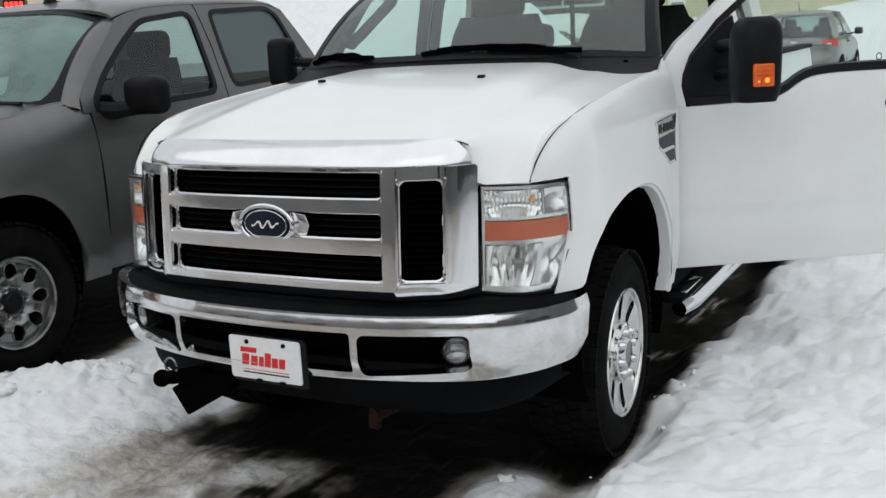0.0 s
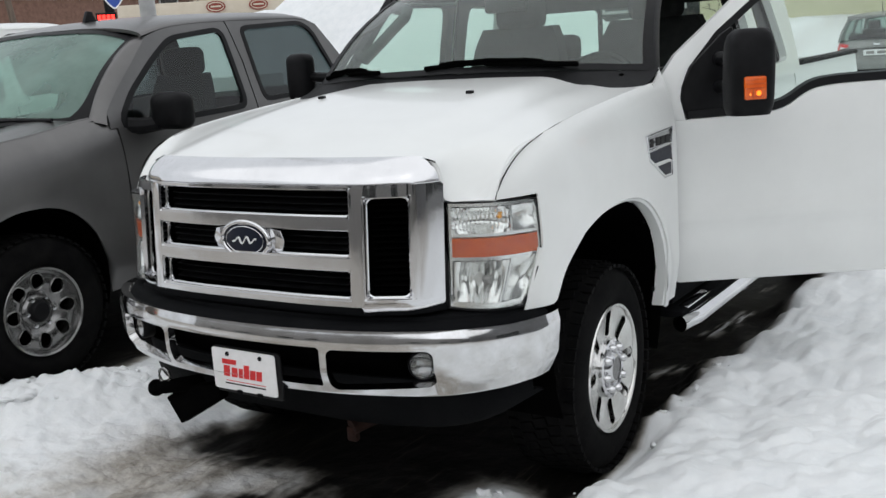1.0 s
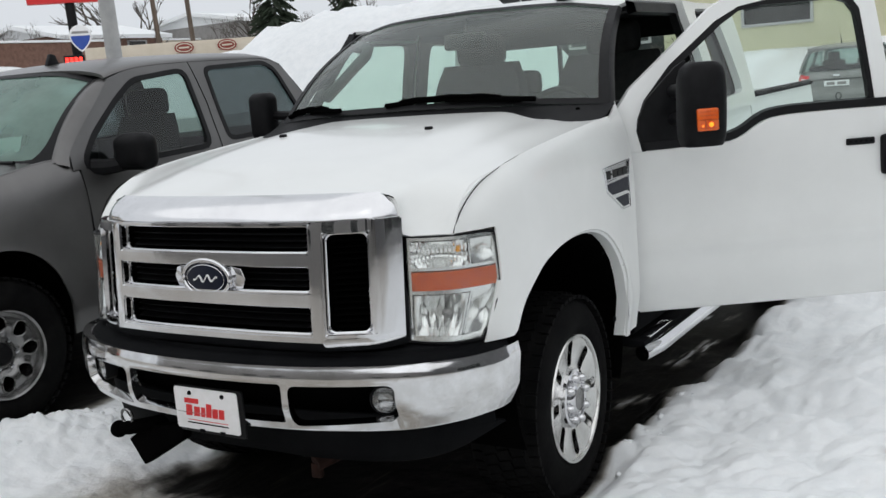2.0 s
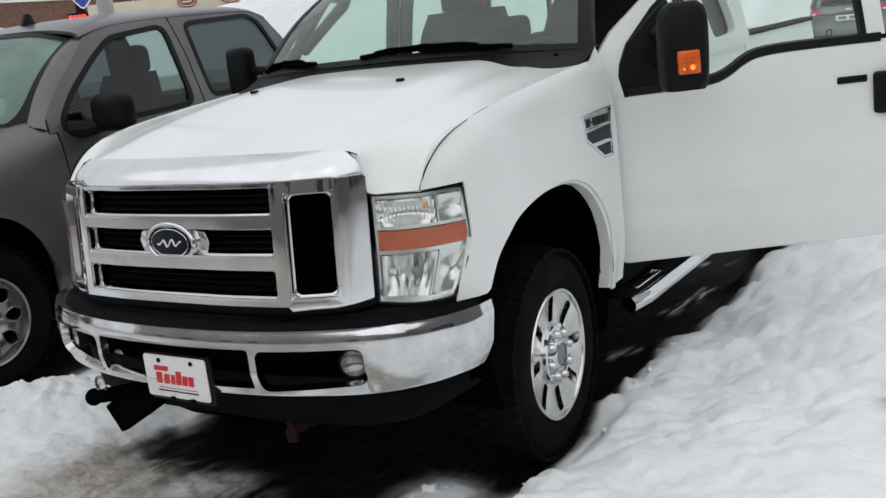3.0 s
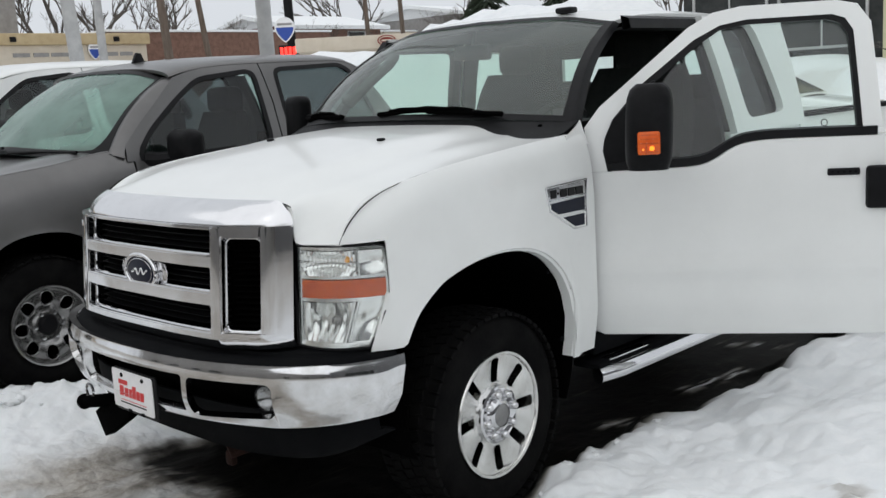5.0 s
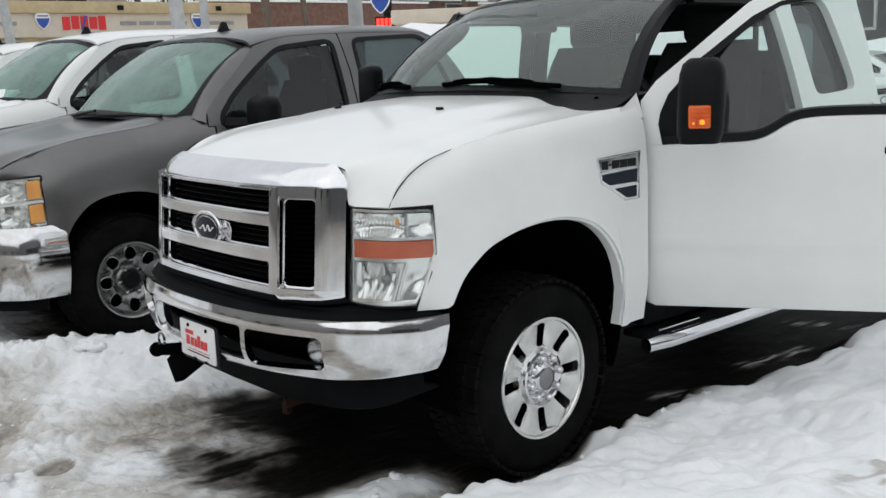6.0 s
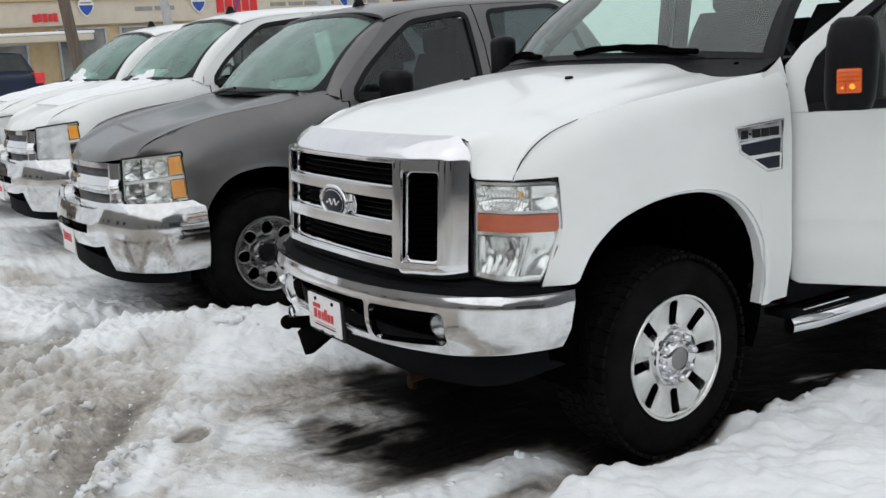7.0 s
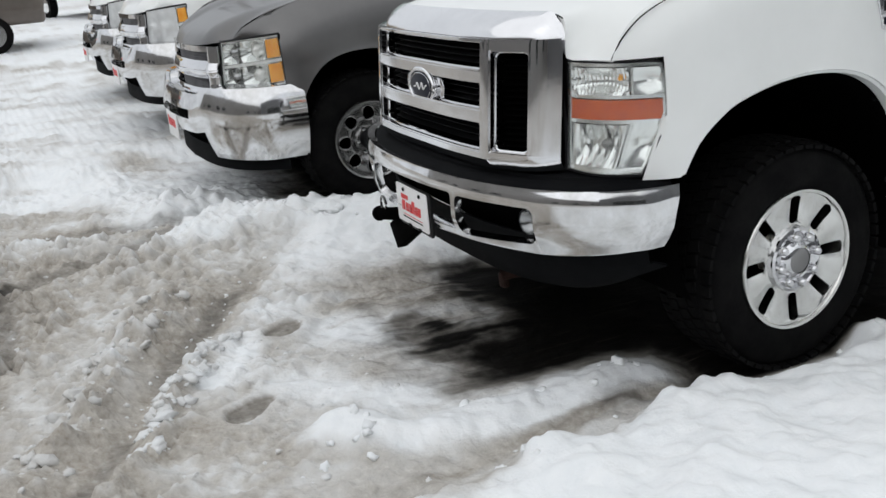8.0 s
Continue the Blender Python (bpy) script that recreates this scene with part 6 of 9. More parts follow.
    # ice left in streaks on the wet lane
    ice = np.maximum(along(x, y, [(0.71, 1.8), (0.77, 2.3)], 0.05), 0.8 * along(x, y, [(0.68, 1.08), (0.82, 1.36)], 0.06))
    ice = np.maximum(ice, along(x, y, [(0.42, 2.8), (0.72, 2.95)], 0.06)) * smooth(0.46, 0.6, fbm(x * 30.0, y * 5.0, 2))
    wet = wet * (1 - 0.9 * ice)
    # slush in the drive lane, cleaner snow before the further trucks, with tyre streaks
    lot = smooth(-3.6, -1.1, x - 0.35 * (y + 2.0))
    front = smooth(-0.1, -0.8, y) * (1 - bank)
    sweep = fbm((0.52 * x + 0.85 * y) * 0.5, (0.52 * y - 0.85 * x) * 4.5, 3)
    pull = fbm(x * 13.0, y * 1.1, 3)
    slush = front * (0.1 + 0.48 * lot + 0.75 * (n1 - 0.5) + 0.6 * (n2 - 0.5))
    slush = slush + front * (1 - 0.6 * lot) * 0.4 * smooth(0.46, 0.72, sweep)
    slush = slush + (0.9 * (pull - 0.5) + 0.1 * smooth(-0.9, -0.5, x) * smooth(0.5, 0.1, x)) * smooth(-1.7, -1.1, y) * smooth(-1.1, -0.8, x) * (1 - bank) * smooth(0.0, -0.5, y)
    slush = np.maximum(slush, (0.85 + 0.9 * (pull - 0.5)) * r3 * smooth(0.0, -0.5, y))
    slush = slush + 0.5 * r1 + 0.22 * smooth(-2.1, -2.5, y) * smooth(-2.2, -1.4, x) + 0.38 * lanes + 0.25 * r4 + 0.1 * lip - 0.9 * ridge - 0.5 * ridge2 - 0.55 * clean
    slush = np.maximum(slush, (0.62 + 0.9 * (n2 - 0.5)) * smooth(-1.5, -1.8, y) * smooth(0.3, 0.55, x) * smooth(1.5, 1.0, x))
    # footprint floors: grey slush, darkened further in place of missing shade
    slush = np.maximum(slush, np.maximum(0.95 * feet, 0.8 * verge)) - 0.95 * small
    slush = np.clip(np.maximum(slush, 0.85 * smooth(0.05, 0.6, wet)), 0, 1)
    grit = smooth(1.3, 0.5, np.hypot((x - 2.13) / 0.13, (y - 0.42) / 0.24)) * smooth(0.4, 0.6, n3) * 0.55
    slush = np.maximum(slush, grit)
    far_dirt = smooth(-12, -30, x) + smooth(10, 20, y)
    # unseen lane gets added slush colour to dim what the chrome reflects
    slush = np.maximum(slush, 0.8 * smooth(-3.4, -6.5, y + 4.0 * (fbm(x * 0.45 + 9, y * 0.45, 3) - 0.5) * smooth(-3.2, -4.5, y)) * (0.45 + 0.9 * fbm(x * 0.9, y * 0.9 + 4, 3)))
    slush = np.maximum(slush, 0.45 * smooth(0.45, 0.65, fbm(x * 0.4, y * 0.4, 3)) * np.clip(far_dirt, 0, 1))
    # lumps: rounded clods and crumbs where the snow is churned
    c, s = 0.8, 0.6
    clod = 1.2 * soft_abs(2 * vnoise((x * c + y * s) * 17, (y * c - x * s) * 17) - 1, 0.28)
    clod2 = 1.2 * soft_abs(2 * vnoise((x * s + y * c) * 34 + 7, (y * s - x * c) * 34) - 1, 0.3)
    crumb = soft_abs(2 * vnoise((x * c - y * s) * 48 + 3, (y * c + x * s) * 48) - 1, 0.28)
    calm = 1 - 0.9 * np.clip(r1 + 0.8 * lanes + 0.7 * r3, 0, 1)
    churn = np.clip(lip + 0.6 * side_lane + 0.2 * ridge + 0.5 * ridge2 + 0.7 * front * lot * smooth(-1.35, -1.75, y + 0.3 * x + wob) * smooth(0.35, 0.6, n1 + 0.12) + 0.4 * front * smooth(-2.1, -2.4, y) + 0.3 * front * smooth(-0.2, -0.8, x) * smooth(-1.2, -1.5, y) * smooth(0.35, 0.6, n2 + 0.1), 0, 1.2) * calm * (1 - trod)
    # hollows get dirtier slush, which also paints in the shade between clods
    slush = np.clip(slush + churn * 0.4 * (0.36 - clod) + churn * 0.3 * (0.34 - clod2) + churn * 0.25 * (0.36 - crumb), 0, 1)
    # the churn term's wet tone likewise darkens crevices in place of shade
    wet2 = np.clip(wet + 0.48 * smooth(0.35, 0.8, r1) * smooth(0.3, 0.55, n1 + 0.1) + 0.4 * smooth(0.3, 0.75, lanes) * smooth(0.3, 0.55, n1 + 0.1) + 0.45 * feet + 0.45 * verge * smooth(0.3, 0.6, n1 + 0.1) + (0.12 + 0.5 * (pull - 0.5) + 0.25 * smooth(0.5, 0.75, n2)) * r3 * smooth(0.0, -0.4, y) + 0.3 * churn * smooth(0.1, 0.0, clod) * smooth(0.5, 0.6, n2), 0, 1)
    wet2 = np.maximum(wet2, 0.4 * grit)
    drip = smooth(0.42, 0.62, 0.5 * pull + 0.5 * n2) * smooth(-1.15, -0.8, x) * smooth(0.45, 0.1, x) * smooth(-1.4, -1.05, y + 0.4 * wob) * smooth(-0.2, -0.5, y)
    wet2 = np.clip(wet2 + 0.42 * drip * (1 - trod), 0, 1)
    rough = (n2 - 0.5) * 0.06 + (n3 - 0.5) * (0.012 + 0.025 * (1 - bank))
    h = base + h_bank + h_ridge + small * (0.045 + 0.06 * (n2 - 0.35)) + lip * (0.055 + 0.09 * (n2 - 0.4)) + 0.03 * np.clip(side_lane, 0, 1) - 0.07 * r1 - 0.05 * lanes - 0.03 * r3 - 0.03 * r4
    h = h + rough * (1 - 0.85 * wet) * (1 - 0.85 * feet) * (1 - 0.6 * r1) + churn * (0.07 * (clod - 0.35) * smooth(0.3, 0.6, n2) + 0.024 * (clod2 - 0.35) + 0.012 * (crumb - 0.4)) + 0.03 * (1 - wet) * smooth(-0.2, -0.6, y)
    puff = soft_abs(2 * fbm(x * 5.2 + 2, y * 5.2, 2) - 1, 0.2)
    h = h + bank * (0.02 * (puff - 0.2) + 0.012 * (n3 - 0.5)) + ridge * (0.04 * (puff - 0.2) + 0.02 * (n3 - 0.5) + 0.03 * (clod - 0.4) * smooth(0.4, 0.6, n2))
    h = h + bank * (0.012 * (clod - 0.4) * smooth(0.55, 0.65, n2) + 0.045 * (fbm(x * 2.6, y * 2.6, 2) - 0.5))
    h = h + 0.012 * (pull - 0.5) * front * smooth(-1.8, -1.2, y)
    h = h * (1 - trod) + (base + 0.035 + 0.02 * (n3 - 0.5) - 0.02 * feet) * trod
    # flat where tyres stand
    for wx, wy, gz in ((0.842, 0, 0.0), (-0.842, 0, 0.0), (0.842, 3.6, 0.0), (-0.842, 3.6, 0.0)):
        q = smooth(0.32, 0.16, np.abs(y - wy)) * smooth(0.3, 0.15, np.abs(x - wx))
        h = h * (1 - q) + (gz + 0.004) * q
    # beyond the lot the land swells into banks behind the trucks
    far_bank = smooth(24.6, 30.5, y + (n1 - 0.5) * 1.5) * smooth(-22, -12, x)
    h = h + far_bank * (1.45 + 0.5 * smooth(-4, 3, x) + 0.8 * (fbm(x * 0.25, y * 0.25, 3) - 0.4))
    pile = along(x + wob, y + wob, [(-13.5, 9.6), (-9.0, 9.6), (-4.8, 9.4)], 2.1)
    h = h + pile * (2.2 + 0.5 * smooth(-10, -6.5, x) + 0.5 * (n1 - 0.5))
    h = h + smooth(25, 60, np.hypot(x + 0, y)) * 0.9
    return h, slush, wet2


def axis(lo, hi, step, far, grow=1.07):
    a = list(np.arange(lo, hi, step))
    s, p = step, hi
    while p < far:
        a.append(p)
        s *= grow
        p += s
    a.append(far)
    s, p, b = step, lo, []
    while p > -far:
        s *= grow
        p -= s
        b.append(p)
    b.append(-far)
    return np.array(b[::-1] + a)


gx, gy = axis(-2.8, 1.8, 0.013, 900, 1.045), axis(-2.9, 0.7, 0.013, 900, 1.045)
X, Y = np.meshgrid(gx, gy, indexing="ij")
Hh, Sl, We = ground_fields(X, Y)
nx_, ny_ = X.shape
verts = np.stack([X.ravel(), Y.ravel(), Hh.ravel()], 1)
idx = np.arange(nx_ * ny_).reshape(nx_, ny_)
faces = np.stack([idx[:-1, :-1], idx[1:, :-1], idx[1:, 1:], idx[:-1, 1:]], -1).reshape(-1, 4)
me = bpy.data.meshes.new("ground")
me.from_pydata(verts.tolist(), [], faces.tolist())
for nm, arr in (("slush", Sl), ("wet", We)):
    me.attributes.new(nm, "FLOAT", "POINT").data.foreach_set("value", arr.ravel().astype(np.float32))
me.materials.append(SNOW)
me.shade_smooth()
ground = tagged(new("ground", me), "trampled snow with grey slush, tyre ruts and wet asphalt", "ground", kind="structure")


# ---------------------------------------------------------------- neighbouring pickups
def pickup(paint, label, x, y, z, group="", frost=True, detail=True, gold=False):
    """Full-size pickup with a split chrome grille, stacked lamps and steel wheels."""
    t = thing("pickup_truck", label, "truck", group)

    def cz(y):
        return curve1([(-0.66, 1.035), (-0.6, 1.105), (-0.5, 1.165), (-0.35, 1.21), (-0.18, 1.245), (0.18, 1.285), (0.42, 1.325), (0.6, 1.335)], y)

    def cx(y):
        return curve1([(-0.66, 0.645), (-0.6, 0.725), (-0.5, 0.8), (-0.35, 0.848), (-0.1, 0.872), (0.6, 0.885)], y)

    def nose(v):
        keys = [(0.0, (0.0, -0.83, 1.0)), (0.5, (0.35, -0.795, 1.005)), (0.8, (0.545, -0.725, 1.022)), (1.0, (0.645, -0.66, 1.035))]
        return Vector([curve1([(k, p[i]) for k, p in keys], v) for i in range(3)])

    def hood_top(a, y):
        zc = curve1([(-0.84, 1.045), (-0.74, 1.085), (-0.5, 1.17), (0.0, 1.265), (0.4, 1.33)], y)
        return lerp(zc + 0.018 * sstep(0.5, 0.62, a) * (1 - sstep(0.8, 0.95, a)), cz(max(y, -0.66)), sstep(0.72, 1.0, a))

    # hood
    rows = []
    for u in spread(-1, 1, 41):
        a = abs(u)
        f = nose(a)
        row = []
        for k in spread(0, 1, 24):
            yy = lerp(f.y, 0.38 + 0.06 * a**2, k**1.5)
            q = math.exp(-(yy - f.y) / 0.1)
            xx = lerp(a * cx(max(yy, -0.66)), f.x, q)
            zz = hood_top(a, yy) - (hood_top(a, f.y) - f.z) * math.exp(-(yy - f.y) / 0.03)
            row.append((math.copysign(xx, u), yy, zz))
        rows.append(row)
    part("hood", sheet(rows, 0.012), paint, t, angle=60)
    ARC = [(-0.42, 0.5), (-0.4, 0.62), (-0.36, 0.745), (-0.225, 0.88), (-0.01, 0.925), (0.2, 0.885), (0.34, 0.76), (0.4, 0.6), (0.415, 0.5)]

    def side_x(yy, zz, zt):
        d = zt - zz
        xx = cx(yy) + (0.97 - cx(yy)) * (1 - math.exp(-max(d, 0) / 0.065)) + 0.022 * sstep(0, 0.3, d)
        r = math.hypot(yy, zz - 0.5)
        xx += 0.02 * math.exp(-max(r - 0.42, 0) / 0.06) - 0.035 * sstep(0.55, 0.35, zz) - 0.05 * sstep(-0.35, -0.62, yy)
        return xx

    for s in (-1, 1):
        bm = bmesh.new()
        rows = []
        for yy in sorted(spread(-0.47, 0.62, 46)):
            zb = 0.4 if abs(yy) > 0.415 else curve1(ARC, yy)
            if yy < -0.415:
                zb = 0.75
            zt = cz(yy) - 0.003
            rows.append([(s * side_x(yy, q, zt), yy, q) for q in spread(zb, zt, 24)])
        quads(bm, rows)
        rows = []
        for yy in spread(-0.66, -0.47, 14):
            k = (yy + 0.66) / 0.19
            zt, zl, xl = cz(yy) - 0.003, lerp(1.038, 1.066, k), lerp(0.647, 0.945, k)
            rows.append([(s * lerp(lerp(xl, cx(yy), j / 9) + 0.03 * math.sin(math.pi * j / 9) * k, side_x(yy, lerp(zl, zt, j / 9), zt), k * k), yy, lerp(zl, zt, j / 9)) for j in range(10)])
        quads(bm, rows)
        bmesh.ops.remove_doubles(bm, verts=bm.verts, dist=1e-5)
        bmesh.ops.recalc_face_normals(bm, faces=bm.faces)
        bmesh.ops.solidify(bm, geom=bm.faces[:], thickness=-0.008)
        f = part("fender", bm, paint, t, angle=50)
        # added bead that makes the highlight line along the fender's edge
        bm = bmesh.new()
        tube(bm, [(s * (cx(y) + 0.001), y, cz(y) + 0.002) for y in spread(-0.5, 0.5, 40)], 0.0065, 8)
        part("highlight_bead", bm, paint, f)
        bm = bmesh.new()
        tube(bm, [(s * (cx(y) + 0.003), y, cz(y) + 0.002) for y in spread(-0.66, -0.5, 12)], [0.0045 - 0.003 * k / 11 for k in range(12)], 6)
        part("panel_gap", bm, DARK, f)
        bm = bmesh.new()
        rows = []
        for k in range(25):
            a = radians(-20 + 220 * k / 24)
            rows.append([(s * 0.96, -0.44 * math.cos(a), 0.48 + 0.44 * math.sin(a)), (s * 0.45, -0.44 * math.cos(a), 0.48 + 0.44 * math.sin(a))])
        quads(bm, rows)
        part("wheel_well_liner", bm, DARK, f)
    bm = bmesh.new()
    box(bm, (-0.46, -0.6, 0.4), (0.46, 0.6, 1.02), 0.02)
    part("engine_bay", bm, DARK, t)

    # grille: chrome frame, mesh halves, centre bar
    def gy(xx):
        return curve1([(0, -0.825), (0.3, -0.8), (0.5, -0.745), (0.55, -0.72)], abs(xx))

    def swell(q):
        """Rounded bars: the split centre bar with its groove, and the lower and upper rails."""
        a = 0.016 * math.sin(math.pi * (q - 0.83) / 0.068) if 0.83 < q < 0.898 else 0
        a -= 0.011 * math.exp(-(((q - 0.864) / 0.006) ** 2))
        return a + (0.01 * math.sin(math.pi * (q - 0.69) / 0.05) if q < 0.74 else 0)

    g = new("grille")
    g.parent = t
    bm = bmesh.new()
    xs, zs = sorted({round(k * v, 4) for k in (-1, 1) for v in spread(0, 0.47, 16) + [0.48, 0.495, 0.51, 0.525, 0.54]}), [0.69, 0.7, 0.715, 0.73, 0.74, 0.785, 0.83, 0.835, 0.843, 0.853, 0.86, 0.866, 0.873, 0.885, 0.893, 0.898, 0.93, 0.967, 0.974, 0.988, 1.0]
    vg = [[bm.verts.new((xx, gy(xx) + 0.06 * (q - 0.8) - swell(q) - 0.02 * math.sin(math.pi * min(max((abs(xx) - 0.47) / 0.075, 0), 1)), q)) for q in zs] for xx in xs]
    for i in range(40):
        for j in range(len(zs) - 1):
            xm, zm = abs(xs[i] + xs[i + 1]) / 2, (zs[j] + zs[j + 1]) / 2
            if xm < 0.47 and (0.74 < zm < 0.83 or 0.898 < zm < 0.967):
                continue
            bm.faces.new((vg[i][j], vg[i + 1][j], vg[i + 1][j + 1], vg[i][j + 1]))
    bmesh.ops.recalc_face_normals(bm, faces=bm.faces)
    bmesh.ops.solidify(bm, geom=bm.faces[:], thickness=-0.03)
    part("grille_frame", bm, CHROME, g, "chrome split grille frame", angle=35)
    bm = bmesh.new()
    quads(bm, [[(xx, gy(xx) + 0.045, q) for q in spread(0.67, 0.99, 3)] for xx in spread(-0.52, 0.52, 15)])
    part("grille_back", bm, VALANCE, g)
    bm = bmesh.new()
    for z0, z1 in ((0.735, 0.835), (0.893, 0.972)):
        run = z1 - z0
        for k in range(-4, 40):
            for lean in (-1, 1):
                xa = -0.47 + 0.026 * k
                ends = [(xa, z0), (xa + run * 0.8, z1)] if lean > 0 else [(xa + run * 0.8, z0), (xa, z1)]
                if min(ends[0][0], ends[1][0]) < -0.475 or max(ends[0][0], ends[1][0]) > 0.475:
                    continue
                tube(bm, [(lerp(ends[0][0], ends[1][0], f), gy(lerp(ends[0][0], ends[1][0], f)) + 0.014, lerp(z0, z1, f)) for f in (0, 0.5, 1)], 0.0042, 4)
    tagged(part("grille_mesh", bm, MESH_GREY, g, "grey mesh in the grille", weld=False), kind="stuff")
    bm = bmesh.new()
    prism(bm, [(-0.11, -0.02), (-0.035, -0.02), (-0.035, -0.045), (0.035, -0.045), (0.035, -0.02), (0.11, -0.02), (0.11, 0.02), (0.035, 0.02), (0.035, 0.045), (-0.035, 0.045), (-0.035, 0.02), (-0.11, 0.02)], 0.02, 0.004, Matrix(((1, 0, 0, 0), (0, 0, -1, -0.836), (0, 1, 0, 0.864), (0, 0, 0, 1))))
    part("emblem", bm, GOLD if gold else CHROME, g)
    # headlights
    for s in (-1, 1):
        h = new("headlight")
        h.parent = t

        def hp(u, v, back=0.0):
            l = Vector((0.545, -0.715, 1.02)).lerp(Vector((0.545, -0.735, 0.73)), v)
            r = Vector((0.945, -0.47, 1.06)).lerp(Vector((0.955, -0.46, 0.785)), v)
            q = l.lerp(r, u) + Vector((0.5, -0.86, 0)) * (0.04 * math.sin(math.pi * u) - back)
            return (s * q.x, q.y, q.z)

        def patch(u0, u1, v0, v1, back, n=7, dome=0.0):
            return [[hp(u, v, back + dome * math.sin(math.pi * (u - u0) / (u1 - u0)) * math.sin(math.pi * (v - v0) / (v1 - v0))) for v in spread(v0, v1, n)] for u in spread(u0, u1, n)]

        part("bucket", sheet(patch(-0.02, 1.0, -0.02, 1.02, 0.06)), LAMP_CHROME, h)
        for v0, v1 in ((0.05, 0.46), (0.54, 0.95)):
            for u0, u1 in ((0.03, 0.36), (0.4, 0.78)):
                part("lamp_bowl", sheet(facets(lambda u, v, back: Vector(hp(u, v, back)), u0, u1, v0, v1, 0.012, 0.085, 5, 3, 0.004)), LAMP_CHROME, h)
                bm = bmesh.new()
                uc, vc = (u0 + u1) / 2, (v0 + v1) / 2
                mid = Vector(hp(uc, vc, 0.06))
                ax = Vector((s * 0.5, -0.86, 0)).to_track_quat("X", "Z").to_matrix().to_4x4()
                lathe(bm, [(-0.02, 0.034), (0.012, 0.036), (0.018, 0.03), (0.03, 0.018), (0.034, 0.0)], 20, Matrix.Translation(mid) @ ax)
                part("lamp_cup", bm, DARK_CHROME if u0 < 0.1 else REFLECTOR, h)
            if gold or v0 < 0.3:
                part("amber_lens", sheet(facets(lambda u, v, back: Vector(hp(u, v, back)), 0.8, 0.965, v0 + 0.02, v1 - 0.02, 0.006, 0.0, 2, 2, 0.004)), AMBER_SIDE, h, "amber corner lens")
        bm = bmesh.new()
        quads(bm, patch(0.0, 1.0, 0.47, 0.53, 0.015, 5))
        quads(bm, patch(0.0, 0.03, 0.0, 1.0, 0.01, 5))
        quads(bm, patch(0.0, 1.0, 0.0, 0.04, 0.01, 9))
        quads(bm, patch(0.0, 1.0, 0.96, 1.0, 0.01, 9))
        part("lamp_divider", bm, LAMP_SILVER, h)
        bm = bmesh.new()
        for run in ([(u, -0.015) for u in spread(0, 1, 9)], [(u, 1.015) for u in spread(0, 1, 9)], [(-0.012, v) for v in spread(0, 1, 5)], [(1.0, v) for v in spread(0, 1, 5)]):
            tube(bm, [hp(u, v, 0.0) for u, v in run], 0.0065, 6)
        part("lamp_seal", bm, TRIM, h)
        part("lens", sheet(patch(0, 1 if gold else 0.79, 0, 1, 0.0, 9)), LENS if gold else FROST_LENS, h).visible_shadow = False
    # bumper
    b = new("front_bumper")
    b.parent = t

    def bp(s, q):
        k = abs(s)
        px = curve1([(0, 0), (0.6, 0.6), (0.8, 0.79), (0.95, 0.92), (1.05, 0.98), (1.3, 1.005)], k)
        py = curve1([(0, -0.94), (0.3, -0.925), (0.6, -0.865), (0.8, -0.79), (0.95, -0.69), (1.05, -0.6), (1.3, -0.38)], k)
        tt = (q - 0.38) / 0.36
        tuck = 0.11 * max(0.55 - tt, 0) ** 1.6 / 0.385 * 0.55 + 0.035 * max(tt - 0.6, 0) ** 2 / 0.16
        return Vector((math.copysign(px - tuck * sstep(0.7, 1.2, k), s) if k > 1e-6 else 0, py + tuck * (1 - sstep(0.9, 1.3, k)), q + 0.035 * (q - 0.38) / 0.36 - 0.05 * tt * (1 - sstep(0.45, 0.62, k))))

    ss = sorted({round(k * v, 4) for k in (-1, 1) for v in spread(0, 1.3, 30)})
    zs = [0.38, 0.4, 0.43, 0.47, 0.52, 0.56, 0.6, 0.62, 0.65, 0.68, 0.71, 0.73, 0.74]
    bm = bmesh.new()
    vg = [[bm.verts.new(bp(s, q)) for q in zs] for s in ss]
    for i in range(len(ss) - 1):
        for j in range(12):
            sm, zm = abs(ss[i] + ss[i + 1]) / 2, (zs[j] + zs[j + 1]) / 2
            if (sm < 0.42 and (0.6 < zm < 0.65 or zm < 0.52)) or (0.42 <= sm < 0.58 and zm < 0.5):
                continue
            bm.faces.new((vg[i][j], vg[i + 1][j], vg[i + 1][j + 1], vg[i][j + 1]))
    bmesh.ops.recalc_face_normals(bm, faces=bm.faces)
    bmesh.ops.solidify(bm, geom=bm.faces[:], thickness=-0.025)
    part("bumper_face", bm, MOTTLED_CHROME, b, "chrome bumper with blotchy reflections in its colour", angle=40)
    part("bumper_back", sheet([[bp(s, q) + Vector((-0.05 * math.copysign(sstep(0.7, 1.2, abs(s)), s), 0.06, 0)) for q in (0.36, 0.55, 0.73)] for s in ss]), DARK, b)
    part("bumper_top", sheet([[bp(s, 0.74) + Vector((0, 0.005, 0.0)), bp(s, 0.74) + Vector((-0.1 * math.copysign(sstep(0.7, 1.2, abs(s)), s), 0.12 * (1 - 0.7 * sstep(0.9, 1.3, abs(s))), 0.015))] for s in ss]), MOTTLED_CHROME, b)
    rows = [[(xx, curve1([(0, -0.86), (0.5, -0.82), (0.8, -0.7), (0.95, -0.5)], abs(xx)), q) for q in (0.42, 0.34, 0.3)] for xx in spread(-0.95, 0.95, 21)]
    part("air_dam", sheet(rows, 0.01), VALANCE, b, "black plastic air dam")
    bm = bmesh.new()
    box(bm, (-0.155, -0.965, 0.43), (0.155, -0.955, 0.59), 0.004)
